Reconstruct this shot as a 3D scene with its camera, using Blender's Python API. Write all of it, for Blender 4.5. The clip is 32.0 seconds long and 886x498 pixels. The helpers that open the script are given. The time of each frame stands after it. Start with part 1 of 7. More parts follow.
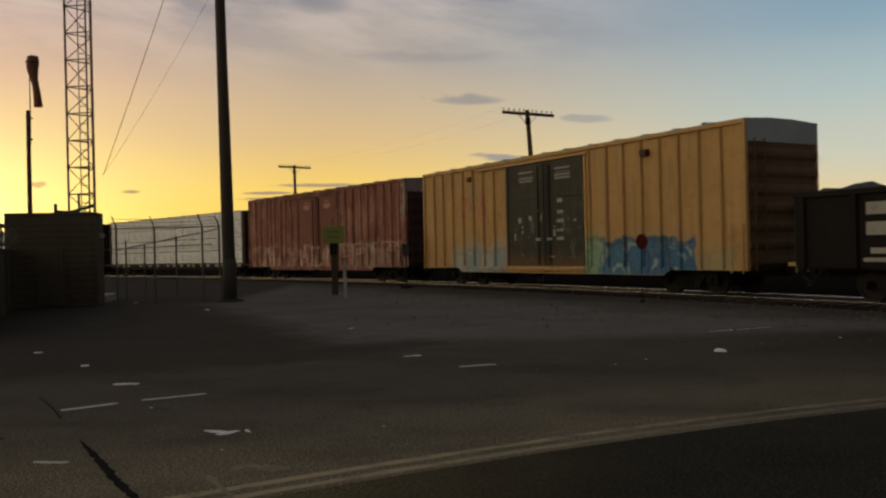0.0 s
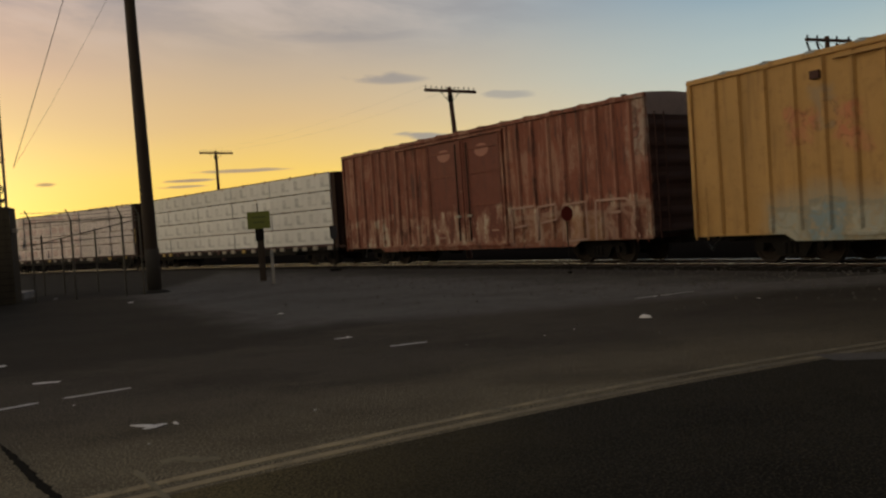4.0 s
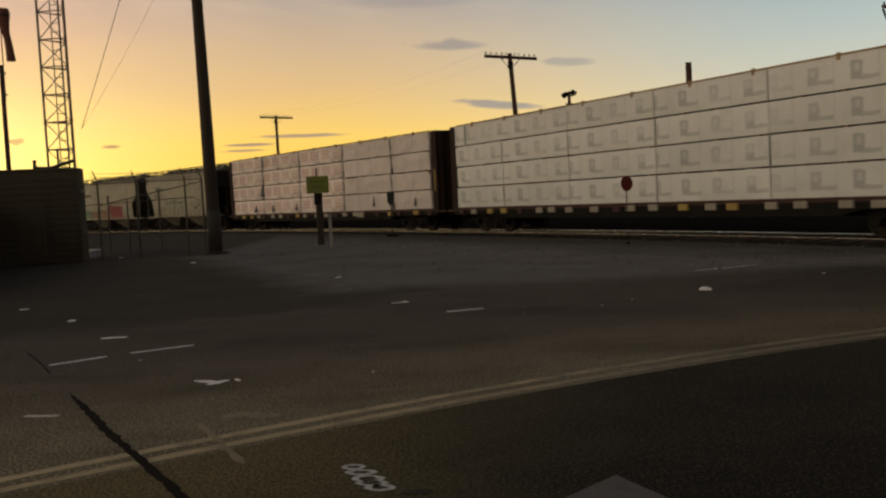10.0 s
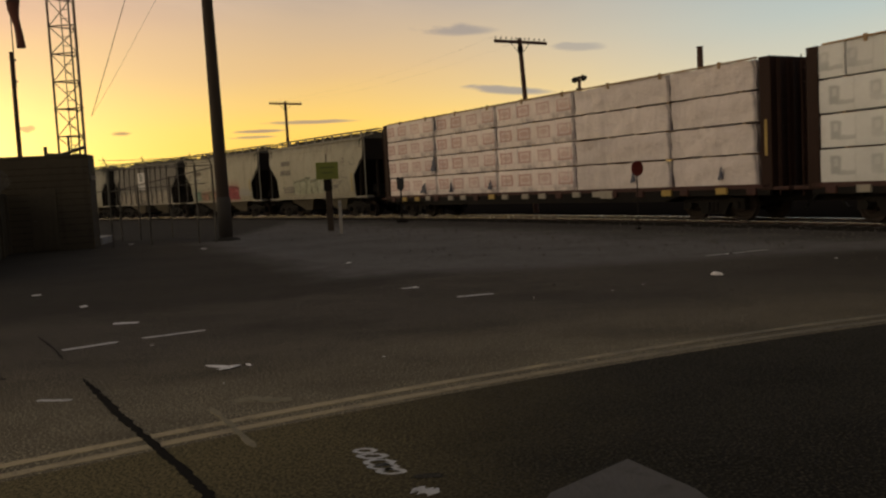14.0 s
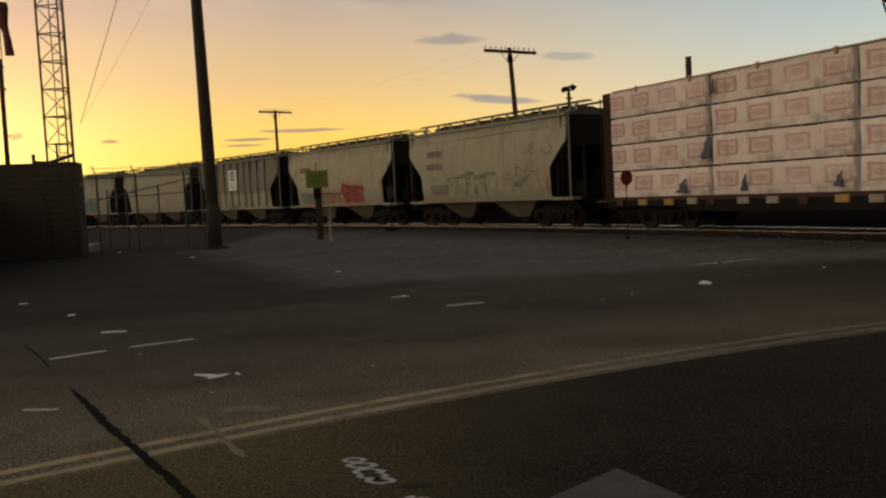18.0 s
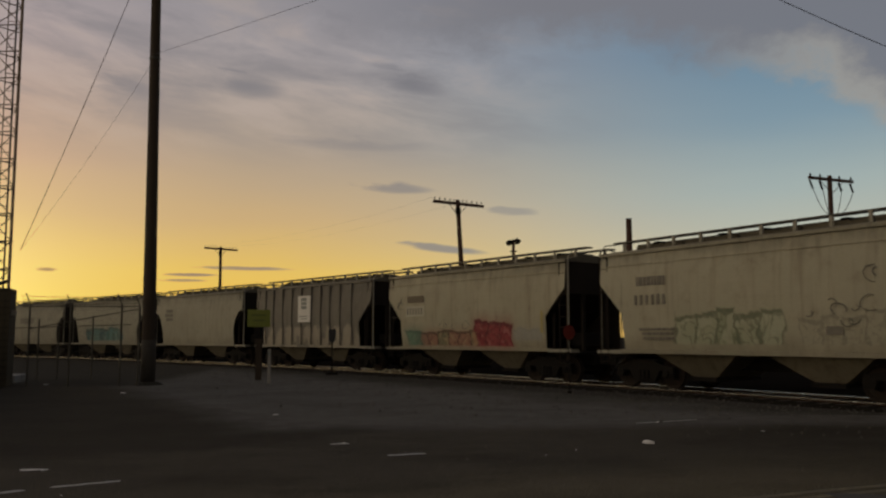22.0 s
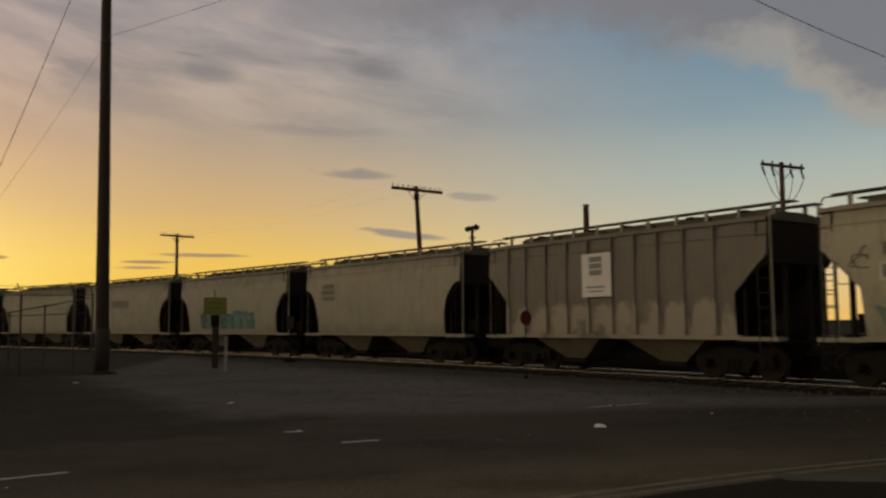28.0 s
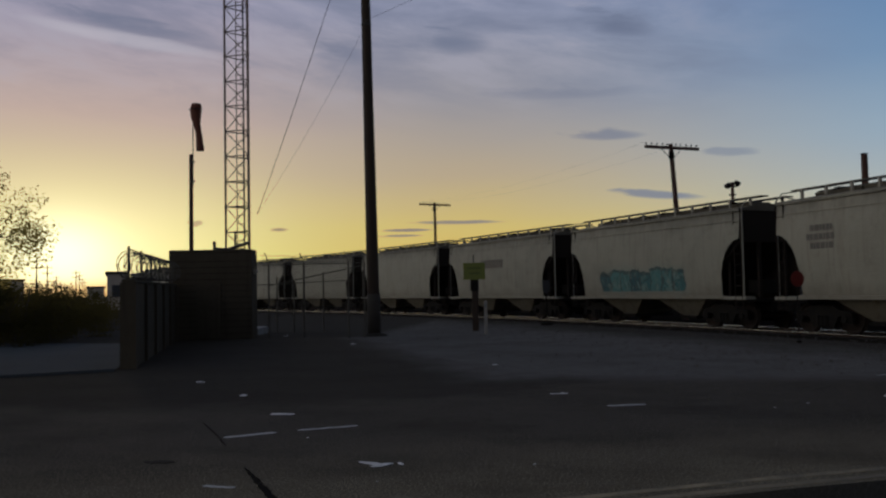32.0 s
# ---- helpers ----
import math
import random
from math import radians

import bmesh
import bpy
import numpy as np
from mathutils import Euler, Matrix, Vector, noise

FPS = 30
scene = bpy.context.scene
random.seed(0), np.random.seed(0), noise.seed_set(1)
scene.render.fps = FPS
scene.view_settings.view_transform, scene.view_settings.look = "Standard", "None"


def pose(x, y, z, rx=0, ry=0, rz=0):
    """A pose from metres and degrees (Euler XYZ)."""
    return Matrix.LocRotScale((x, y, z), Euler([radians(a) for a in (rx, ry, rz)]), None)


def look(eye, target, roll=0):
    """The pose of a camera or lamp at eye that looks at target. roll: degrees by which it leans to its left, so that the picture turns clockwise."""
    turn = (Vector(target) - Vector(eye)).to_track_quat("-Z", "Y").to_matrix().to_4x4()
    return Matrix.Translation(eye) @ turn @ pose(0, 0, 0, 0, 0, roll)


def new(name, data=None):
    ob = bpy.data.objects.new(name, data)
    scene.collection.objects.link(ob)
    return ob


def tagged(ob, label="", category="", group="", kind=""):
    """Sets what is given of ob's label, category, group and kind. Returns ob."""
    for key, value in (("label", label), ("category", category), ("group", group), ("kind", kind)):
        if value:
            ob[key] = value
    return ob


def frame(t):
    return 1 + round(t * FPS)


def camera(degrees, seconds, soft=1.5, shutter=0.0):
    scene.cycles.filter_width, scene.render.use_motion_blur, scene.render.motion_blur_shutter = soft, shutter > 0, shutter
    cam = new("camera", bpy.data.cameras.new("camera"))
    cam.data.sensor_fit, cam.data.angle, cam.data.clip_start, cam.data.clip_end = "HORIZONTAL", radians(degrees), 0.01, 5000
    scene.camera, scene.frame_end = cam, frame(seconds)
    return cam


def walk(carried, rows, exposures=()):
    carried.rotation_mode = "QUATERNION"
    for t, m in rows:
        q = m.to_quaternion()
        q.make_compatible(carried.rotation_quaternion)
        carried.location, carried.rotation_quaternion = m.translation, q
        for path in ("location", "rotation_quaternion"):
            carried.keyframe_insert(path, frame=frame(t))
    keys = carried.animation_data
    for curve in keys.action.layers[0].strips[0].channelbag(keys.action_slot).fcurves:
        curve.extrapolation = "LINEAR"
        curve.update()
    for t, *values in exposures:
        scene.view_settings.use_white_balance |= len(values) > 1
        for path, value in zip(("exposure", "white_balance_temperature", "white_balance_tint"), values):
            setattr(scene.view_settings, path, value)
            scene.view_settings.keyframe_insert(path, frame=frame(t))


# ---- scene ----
cam = camera(54.32, 32.0, soft=2.3, shutter=0.35)
# t, x, y, z, tilt, roll, heading: a hand-held camera that stands at the kerb and turns
PATH = [
    (0, -0.007, -0.038, 1.635, 90.071, 1.394, -0.000),
    (0.5, 0.011, -0.031, 1.630, 89.678, 1.761, -0.287),
    (1, 0.028, -0.042, 1.625, 89.440, 2.359, -0.672),
    (1.5, 0.034, -0.029, 1.631, 89.321, 2.913, -2.240),
    (2, 0.041, -0.018, 1.627, 88.930, 3.267, -3.072),
    (2.5, 0.037, -0.011, 1.637, 89.201, 3.499, -3.781),
    (3, 0.027, -0.016, 1.626, 88.671, 3.751, -3.605),
    (3.5, 0.033, -0.009, 1.620, 88.502, 3.896, -4.223),
    (5.5, 0.040, -0.003, 1.620, 88.496, 3.850, -5.076),
    (6, 0.035, -0.004, 1.614, 88.347, 3.879, -4.916),
    (6.5, 0.030, 0.005, 1.615, 88.230, 3.894, -5.240),
    (7, 0.028, 0.003, 1.606, 88.039, 3.904, -5.432),
    (7.5, 0.025, 0.002, 1.611, 87.843, 3.708, -5.740),
    (8, 0.030, 0.018, 1.609, 87.836, 3.554, -5.423),
    (8.5, 0.020, 0.008, 1.607, 87.497, 3.335, -4.436),
    (9, -0.001, -0.012, 1.609, 87.192, 3.096, -3.142),
    (9.5, -0.001, -0.012, 1.608, 86.777, 2.898, -1.965),
    (10, -0.003, -0.008, 1.603, 86.574, 2.813, -0.978),
    (10.5, -0.009, -0.009, 1.602, 86.518, 2.758, -0.695),
    (11, -0.003, 0.007, 1.600, 86.356, 2.692, -0.930),
    (11.5, 0.004, 0.000, 1.599, 86.100, 2.824, -0.836),
    (12, -0.001, 0.010, 1.596, 85.990, 2.879, -0.975),
    (12.5, -0.002, 0.008, 1.595, 85.872, 2.978, -0.770),
    (13, 0.000, 0.000, 1.600, 85.804, 2.921, -0.783),
    (13.5, -0.004, 0.007, 1.590, 85.767, 2.968, -0.600),
    (14, -0.010, 0.010, 1.589, 85.686, 2.959, -0.345),
    (14.5, -0.003, 0.000, 1.596, 85.648, 2.935, -0.419),
    (16.5, 0.003, 0.015, 1.593, 85.868, 2.739, -0.734),
    (17, -0.008, 0.011, 1.590, 86.253, 2.620, -0.822),
    (17.5, -0.010, 0.007, 1.591, 86.289, 2.680, -0.893),
    (18, -0.011, 0.008, 1.590, 86.231, 2.824, -1.022),
    (18.5, -0.012, 0.010, 1.587, 86.236, 3.041, -1.719),
    (19, -0.005, 0.002, 1.589, 86.529, 3.054, -2.211),
    (19.5, 0.002, 0.005, 1.598, 87.477, 2.617, -3.181),
    (20, -0.002, 0.001, 1.609, 89.204, 2.070, -3.484),
    (20.5, -0.044, -0.012, 1.611, 91.431, 1.461, -3.459),
    (21, -0.098, -0.023, 1.612, 93.203, 0.951, -3.872),
    (21.5, -0.101, -0.011, 1.607, 94.754, 0.509, -4.154),
    (22, -0.104, 0.011, 1.603, 95.835, 0.059, -4.940),
    (22.5, -0.086, 0.007, 1.601, 95.910, -0.297, -4.445),
    (23, -0.038, -0.008, 1.608, 95.835, -0.454, -4.401),
    (23.5, 0.041, -0.008, 1.613, 95.887, -0.173, -5.750),
    (24, 0.090, -0.003, 1.612, 95.679, 0.296, -7.305),
    (24.5, 0.082, 0.019, 1.610, 95.383, 1.093, -10.483),
    (26.5, 0.013, 0.076, 1.581, 94.775, 1.756, -17.463),
    (27, -0.005, 0.067, 1.586, 95.123, 1.231, -15.710),
    (27.5, -0.009, 0.029, 1.605, 95.203, 0.680, -11.665),
    (28, -0.003, -0.029, 1.617, 94.894, 0.502, -7.514),
    (28.5, -0.040, -0.068, 1.628, 94.456, 0.623, -3.754),
    (29, -0.079, -0.082, 1.621, 93.446, 0.886, 0.137),
    (29.5, -0.088, -0.108, 1.625, 93.135, 1.134, 3.694),
    (30, -0.112, -0.111, 1.645, 92.890, 1.202, 6.747),
    (30.5, -0.132, -0.097, 1.652, 92.798, 1.131, 9.001),
    (31, -0.143, -0.093, 1.643, 92.835, 1.201, 10.176),
    (31.5, -0.141, -0.082, 1.635, 92.663, 1.199, 10.261),
    (32, -0.136, -0.077, 1.633, 92.689, 1.113, 9.078),
]

walk(cam, [(t, pose(x, y, z, a, b, c)) for t, x, y, z, a, b, c in PATH],
     exposures=[(0, -0.22, 6450, 8), (5, -0.2, 6600, 9), (12, -0.12, 6950, 11), (19, -0.06, 6950, 12), (21.5, -0.48, 6700, 9), (24, -0.56, 6400, 10), (27, -0.36, 7150, 12), (28.3, -0.47, 7100, 10), (29.5, -0.6, 6150, 10), (31, -0.68, 5200, 10), (32, -0.68, 5000, 11)])

# ---- sky and light ----
SUN_AZ, SUN_EL, LIT = 33.0, 1.5, 1.6


def heading(az, el=0.0):
    a, e = radians(az), radians(el)
    return Vector((-math.sin(a) * math.cos(e), math.cos(a) * math.cos(e), math.sin(e)))


class Graph:
    """Short hand for node trees."""

    def __init__(self, tree):
        self.tree = tree
        self.tree.nodes.clear()

    def node(self, kind, **props):
        n = self.tree.nodes.new(kind)
        for k, v in props.items():
            if k == "operation":
                n.operation = v
            elif k == "blend_type":
                n.blend_type = v
            elif k == "data_type":
                n.data_type = v
        return n

    def put(self, socket, value):
        if isinstance(value, bpy.types.NodeSocket):
            self.tree.links.new(value, socket)
        elif isinstance(value, (tuple, list)) and len(value) == 3 and socket.type == "RGBA":
            socket.default_value = (*value, 1)
        else:
            socket.default_value = value

    def math(self, op, a, b=0.0, c=0.0):
        n = self.node("ShaderNodeMath", operation=op)
        for i, v in enumerate((a, b, c)):
            self.put(n.inputs[i], v)
        return n.outputs[0]

    def mix(self, fac, a, b, how="MIX"):
        n = self.node("ShaderNodeMix", data_type="RGBA", blend_type=how)
        self.put(n.inputs[0], fac)
        self.put(n.inputs[6], a)
        self.put(n.inputs[7], b)
        return n.outputs[2]

    def ramp(self, fac, stops, smooth=False):
        n = self.node("ShaderNodeValToRGB")
        if smooth:
            n.color_ramp.interpolation = "EASE"
        els = n.color_ramp.elements
        while len(els) < len(stops):
            els.new(0.5)
        for e, (p, c) in zip(els, stops):
            e.position = p
            e.color = (*c, 1) if isinstance(c, (tuple, list)) else (c, c, c, 1)
        self.put(n.inputs[0], fac)
        return n.outputs[0]

    def step(self, x, lo, hi):
        n = self.node("ShaderNodeMapRange")
        n.interpolation_type = "SMOOTHSTEP"
        for i, v in enumerate((x, lo, hi, 0.0, 1.0)):
            self.put(n.inputs[i], v)
        return n.outputs[0]

    def noise(self, vec, scale, detail=4.0, rough=0.55, stretch=None, warp=0.0):
        if stretch:
            m = self.node("ShaderNodeMapping")
            self.put(m.inputs[0], vec)
            m.inputs[3].default_value = stretch
            vec = m.outputs[0]
        n = self.node("ShaderNodeTexNoise")
        self.put(n.inputs["Vector"], vec)
        n.inputs["Scale"].default_value = scale
        n.inputs["Detail"].default_value = detail
        n.inputs["Roughness"].default_value = rough
        n.inputs["Distortion"].default_value = warp
        return n.outputs[0]

    def xyz(self, vec):
        n = self.node("ShaderNodeSeparateXYZ")
        self.put(n.inputs[0], vec)
        return n.outputs

    def join(self, x, y, z):
        n = self.node("ShaderNodeCombineXYZ")
        for i, v in enumerate((x, y, z)):
            self.put(n.inputs[i], v)
        return n.outputs[0]


def lin(r, g, b):
    """Linear colour from the usual 0 to 255 values."""
    return tuple((v / 255 / 12.92) if v / 255 <= 0.04045 else ((v / 255 + 0.055) / 1.055) ** 2.4 for v in (r, g, b))


def make_sky():
    world = bpy.data.worlds.new("dusk_sky")
    scene.world = world
    world.use_nodes = True
    g = Graph(world.node_tree)
    way = g.node("ShaderNodeTexCoord").outputs["Generated"]
    x, y, z = g.xyz(way)
    az = g.math("MULTIPLY", g.math("ARCTAN2", g.math("MULTIPLY", x, -1.0), y), 180 / math.pi)
    el = g.math("MULTIPLY", g.math("ARCSINE", z), 180 / math.pi)
    off = g.math("ABSOLUTE", g.math("SUBTRACT", az, SUN_AZ))
    off = g.math("MINIMUM", off, g.math("SUBTRACT", 360.0, off))
    soft = g.noise(g.join(g.math("MULTIPLY", az, 0.02), g.math("MULTIPLY", el, 0.09), 0.0), 1.6, 3.0)
    up = g.math("DIVIDE", g.math("ADD", el, g.math("MULTIPLY", g.math("SUBTRACT", soft, 0.5), 3.0)), 90.0)
    high, zenith = lin(102, 101, 104), lin(64, 63, 66)
    hot = g.ramp(up, [(0.0, lin(255, 205, 80)), (0.02, lin(255, 236, 116)), (0.06, lin(255, 221, 140)), (0.12, lin(230, 191, 158)),
                      (0.19, lin(196, 176, 172)), (0.27, lin(170, 165, 176)), (0.45, high), (1.0, zenith)])
    warm = g.ramp(up, [(0.0, lin(255, 202, 86)), (0.045, lin(251, 210, 106)), (0.085, lin(222, 188, 136)), (0.14, lin(188, 171, 156)),
                       (0.2, lin(178, 169, 170)), (0.28, lin(164, 162, 173)), (0.45, high), (1.0, zenith)])
    cool = g.ramp(up, [(0.0, lin(250, 204, 118)), (0.025, lin(240, 208, 146)), (0.06, lin(206, 205, 186)), (0.1, lin(178, 193, 192)), (0.15, lin(138, 165, 182)),
                       (0.2, lin(114, 147, 173)), (0.3, lin(110, 137, 162)), (0.45, high), (1.0, zenith)])
    lit = g.ramp(up, [(0.0, (0.9, 0.64, 0.36)), (0.07, (1.0, 0.80, 0.54)), (0.22, (1.0, 0.86, 0.66)), (0.36, (0.55, 0.5, 0.45)), (0.55, high), (1.0, zenith)])
    lit = g.mix(1.0, lit, (LIT, LIT, LIT), "MULTIPLY")
    east = g.ramp(up, [(0.0, lin(122, 117, 116)), (0.15, lin(135, 128, 126)), (0.45, high), (1.0, zenith)])
    col = g.mix(g.step(off, 4.0, 26.0), hot, warm)
    col = g.mix(g.step(off, 24.0, 62.0), col, cool)
    col = g.mix(g.step(off, 80.0, 150.0), col, east)
    # the side of the sky where the lit cloud lies, left of the sunset
    turn = g.math("FLOORED_MODULO", g.math("SUBTRACT", az, SUN_AZ), 360.0)
    col = g.mix(g.math("MULTIPLY", g.step(turn, 10.0, 45.0), g.step(turn, 150.0, 100.0)), col, lit)
    # broad glow and bright core where the sun has just gone down

    def glow(wide, high_, centre):
        r2 = g.math("ADD", g.math("POWER", g.math("DIVIDE", off, wide), 2.0), g.math("POWER", g.math("DIVIDE", g.math("SUBTRACT", el, centre), high_), 2.0))
        return g.math("POWER", 2.718, g.math("MULTIPLY", r2, -1.0))
    col = g.mix(g.math("MULTIPLY", glow(9.5, 4.6, 1.9), 0.9), col, (1.9, 1.5, 0.56))
    col = g.mix(g.math("MULTIPLY", glow(3.0, 2.0, 2.6), 0.85), col, (2.5, 2.1, 1.0))
    col = g.mix(g.math("MULTIPLY", g.step(el, 1.3, 0.2), g.math("MULTIPLY", g.step(off, 14.0, 2.0), 0.75)), col, (1.25, 0.62, 0.14))
    # thin high cloud drawn out along the wind, single puffs, and the bank over the right
    u = g.math("ADD", g.math("MULTIPLY", az, 0.05), g.math("MULTIPLY", el, 0.03))
    v = g.math("SUBTRACT", g.math("MULTIPLY", el, 0.2), g.math("MULTIPLY", az, 0.035))
    sheet = g.noise(g.join(u, v, 0.3), 2.1, 7.0, 0.58, warp=0.25)
    streak = g.noise(g.join(g.math("MULTIPLY", az, 0.11), g.math("SUBTRACT", g.math("MULTIPLY", el, 0.55), g.math("MULTIPLY", az, 0.03)), 0.0), 2.2, 6.0, 0.62, warp=0.4)
    bend = g.math("MULTIPLY", g.math("SUBTRACT", streak, 0.5), 3.0)
    cover = None
    for a, e, w, h, k, tilt in CLOUDS:
        side = g.math("SUBTRACT", az, a)
        da = g.math("DIVIDE", g.math("ADD", side, bend), w)
        de = g.math("SUBTRACT", g.math("SUBTRACT", el, e), g.math("MULTIPLY", side, tilt))
        de = g.math("DIVIDE", g.math("ADD", de, g.math("MULTIPLY", bend, h * 0.5)), h)
        # flat below, feathered above
        d = g.math("ADD", g.math("MULTIPLY", da, da), g.math("MULTIPLY", de, de))
        d = g.math("ADD", d, g.math("MULTIPLY", g.math("SUBTRACT", streak, 0.5), 2.2))
        m = g.math("MULTIPLY", g.step(d, *((1.25, 0.1) if e < 12 else (1.8, -0.4))), k)
        cover = m if cover is None else g.math("MAXIMUM", cover, m)
    veil = g.math("MULTIPLY", g.step(sheet, 0.4, 0.68), g.math("MULTIPLY", g.step(el, 9.5, 17.0), 0.55))
    veil = g.math("MULTIPLY", veil, g.step(az, -20.0, -4.0))
    pale = g.math("MULTIPLY", g.step(sheet, 0.5, 0.3), g.math("MULTIPLY", g.step(el, 10.0, 15.0), 0.42))
    pale = g.math("MULTIPLY", pale, g.step(az, -16.0, 0.0))
    col = g.mix(pale, col, lin(208, 190, 180))
    puff = g.noise(g.join(g.math("MULTIPLY", az, 0.12), g.math("MULTIPLY", el, 0.18), 0.7), 1.8, 8.0, 0.62)
    line = g.math("ADD", 12.4, g.math("ADD", g.math("MULTIPLY", g.step(az, -34.5, -28.5), 4.0), g.math("MULTIPLY", g.step(az, -29.0, -14.0), 2.6)))
    over = g.math("ADD", g.math("SUBTRACT", el, line), g.math("MULTIPLY", g.math("SUBTRACT", puff, 0.5), 6.5))
    bank = g.math("MULTIPLY", g.step(over, -1.4, 2.2), g.math("MULTIPLY", g.step(az, -90.0, -60.0), 0.85))
    bank = g.math("MULTIPLY", bank, g.math("SUBTRACT", 1.0, g.math("MULTIPLY", g.step(az, -12.0, 12.0), 0.75)))
    cover = g.math("MAXIMUM", g.math("MAXIMUM", cover, bank), veil)
    rim = g.math("MULTIPLY", g.math("MULTIPLY", g.step(over, -1.2, 0.6), g.step(over, 2.6, 0.4)), g.math("MULTIPLY", g.math("MULTIPLY", g.step(az, -20.0, -30.0), g.step(az, -48.0, -34.0)), 0.42))
    shade = g.mix(g.step(off, 8.0, 45.0), lin(160, 130, 104), lin(138, 141, 149))
    shade = g.mix(g.step(el, 6.0, 14.0), shade, lin(130, 129, 137))
    col = g.mix(cover, col, shade)
    side = g.math("SUBTRACT", az, 29.0)
    low = g.math("ADD", g.math("SUBTRACT", g.math("SUBTRACT", el, 15.75), g.math("MULTIPLY", side, 0.12)), g.math("MULTIPLY", bend, 0.15))
    under = g.math("ADD", g.math("POWER", g.math("DIVIDE", side, 6.0), 2.0), g.math("POWER", g.math("DIVIDE", low, 0.45), 2.0))
    col = g.mix(g.math("MULTIPLY", g.step(under, 1.4, 0.0), 0.5), col, lin(232, 212, 196))
    col = g.mix(rim, col, lin(200, 187, 168))
    col = g.mix(1.0, col, (1.12, 1.12, 1.12), "MULTIPLY")
    sky = g.node("ShaderNodeTexSky")
    sky.sky_type = "NISHITA"
    sky.sun_disc = False
    sky.sun_elevation, sky.sun_rotation = radians(SUN_EL), radians(-SUN_AZ)
    back = g.node("ShaderNodeBackground")
    g.put(back.inputs[0], sky.outputs[0])
    back.inputs[1].default_value = 0.01
    front = g.node("ShaderNodeBackground")
    g.put(front.inputs[0], col)
    front.inputs[1].default_value = 1.0
    add = g.node("ShaderNodeAddShader")
    out = g.node("ShaderNodeOutputWorld")
    g.put(add.inputs[0], back.outputs[0])
    g.put(add.inputs[1], front.outputs[0])
    g.put(out.inputs[0], add.outputs[0])


# heading, height, half width, half height (degrees), density, slant
CLOUDS = [(-1.9, 9.85, 2.6, 0.42, 0.66, 0.06), (-9.7, 8.3, 1.7, 0.32, 0.5, 0.05), (-5.2, 5.82, 2.8, 0.3, 0.8, 0.10), (8.2, 4.45, 3.4, 0.15, 0.85, 0.01), (11.2, 3.97, 1.7, 0.12, 0.9, 0.0),
          (11.6, 3.6, 1.5, 0.1, 0.75, 0.0), (20.0, 4.12, 0.6, 0.14, 0.9, 0.0), (24.8, 4.5, 0.45, 0.26, 0.6, 0.0), (-2.6, 16.8, 2.6, 0.9, 0.95, 0.25),
          (8.2, 16.2, 2.4, 0.8, 0.8, 0.12), (15.2, 15.5, 2.2, 0.9, 0.7, 0.15), (0.8, 12.7, 4.4, 0.5, 0.5, 0.03), (28.8, 16.6, 5.4, 0.75, 0.85, 0.11),
          (36.0, 18.5, 5.0, 1.0, 0.6, 0.2), (-10.0, 21.0, 9.0, 2.0, 0.6, 0.0), (-20.0, 4.9, 4.0, 0.4, 0.4, 0.0)]
make_sky()
lamp = bpy.data.lights.new("sun", "SUN")
lamp.energy, lamp.angle, lamp.color = 0.5, radians(6), (1.0, 0.72, 0.42)
sun = new("sun", lamp)
sun.matrix_world = look(heading(SUN_AZ, SUN_EL) * 300, (0, 0, 0))


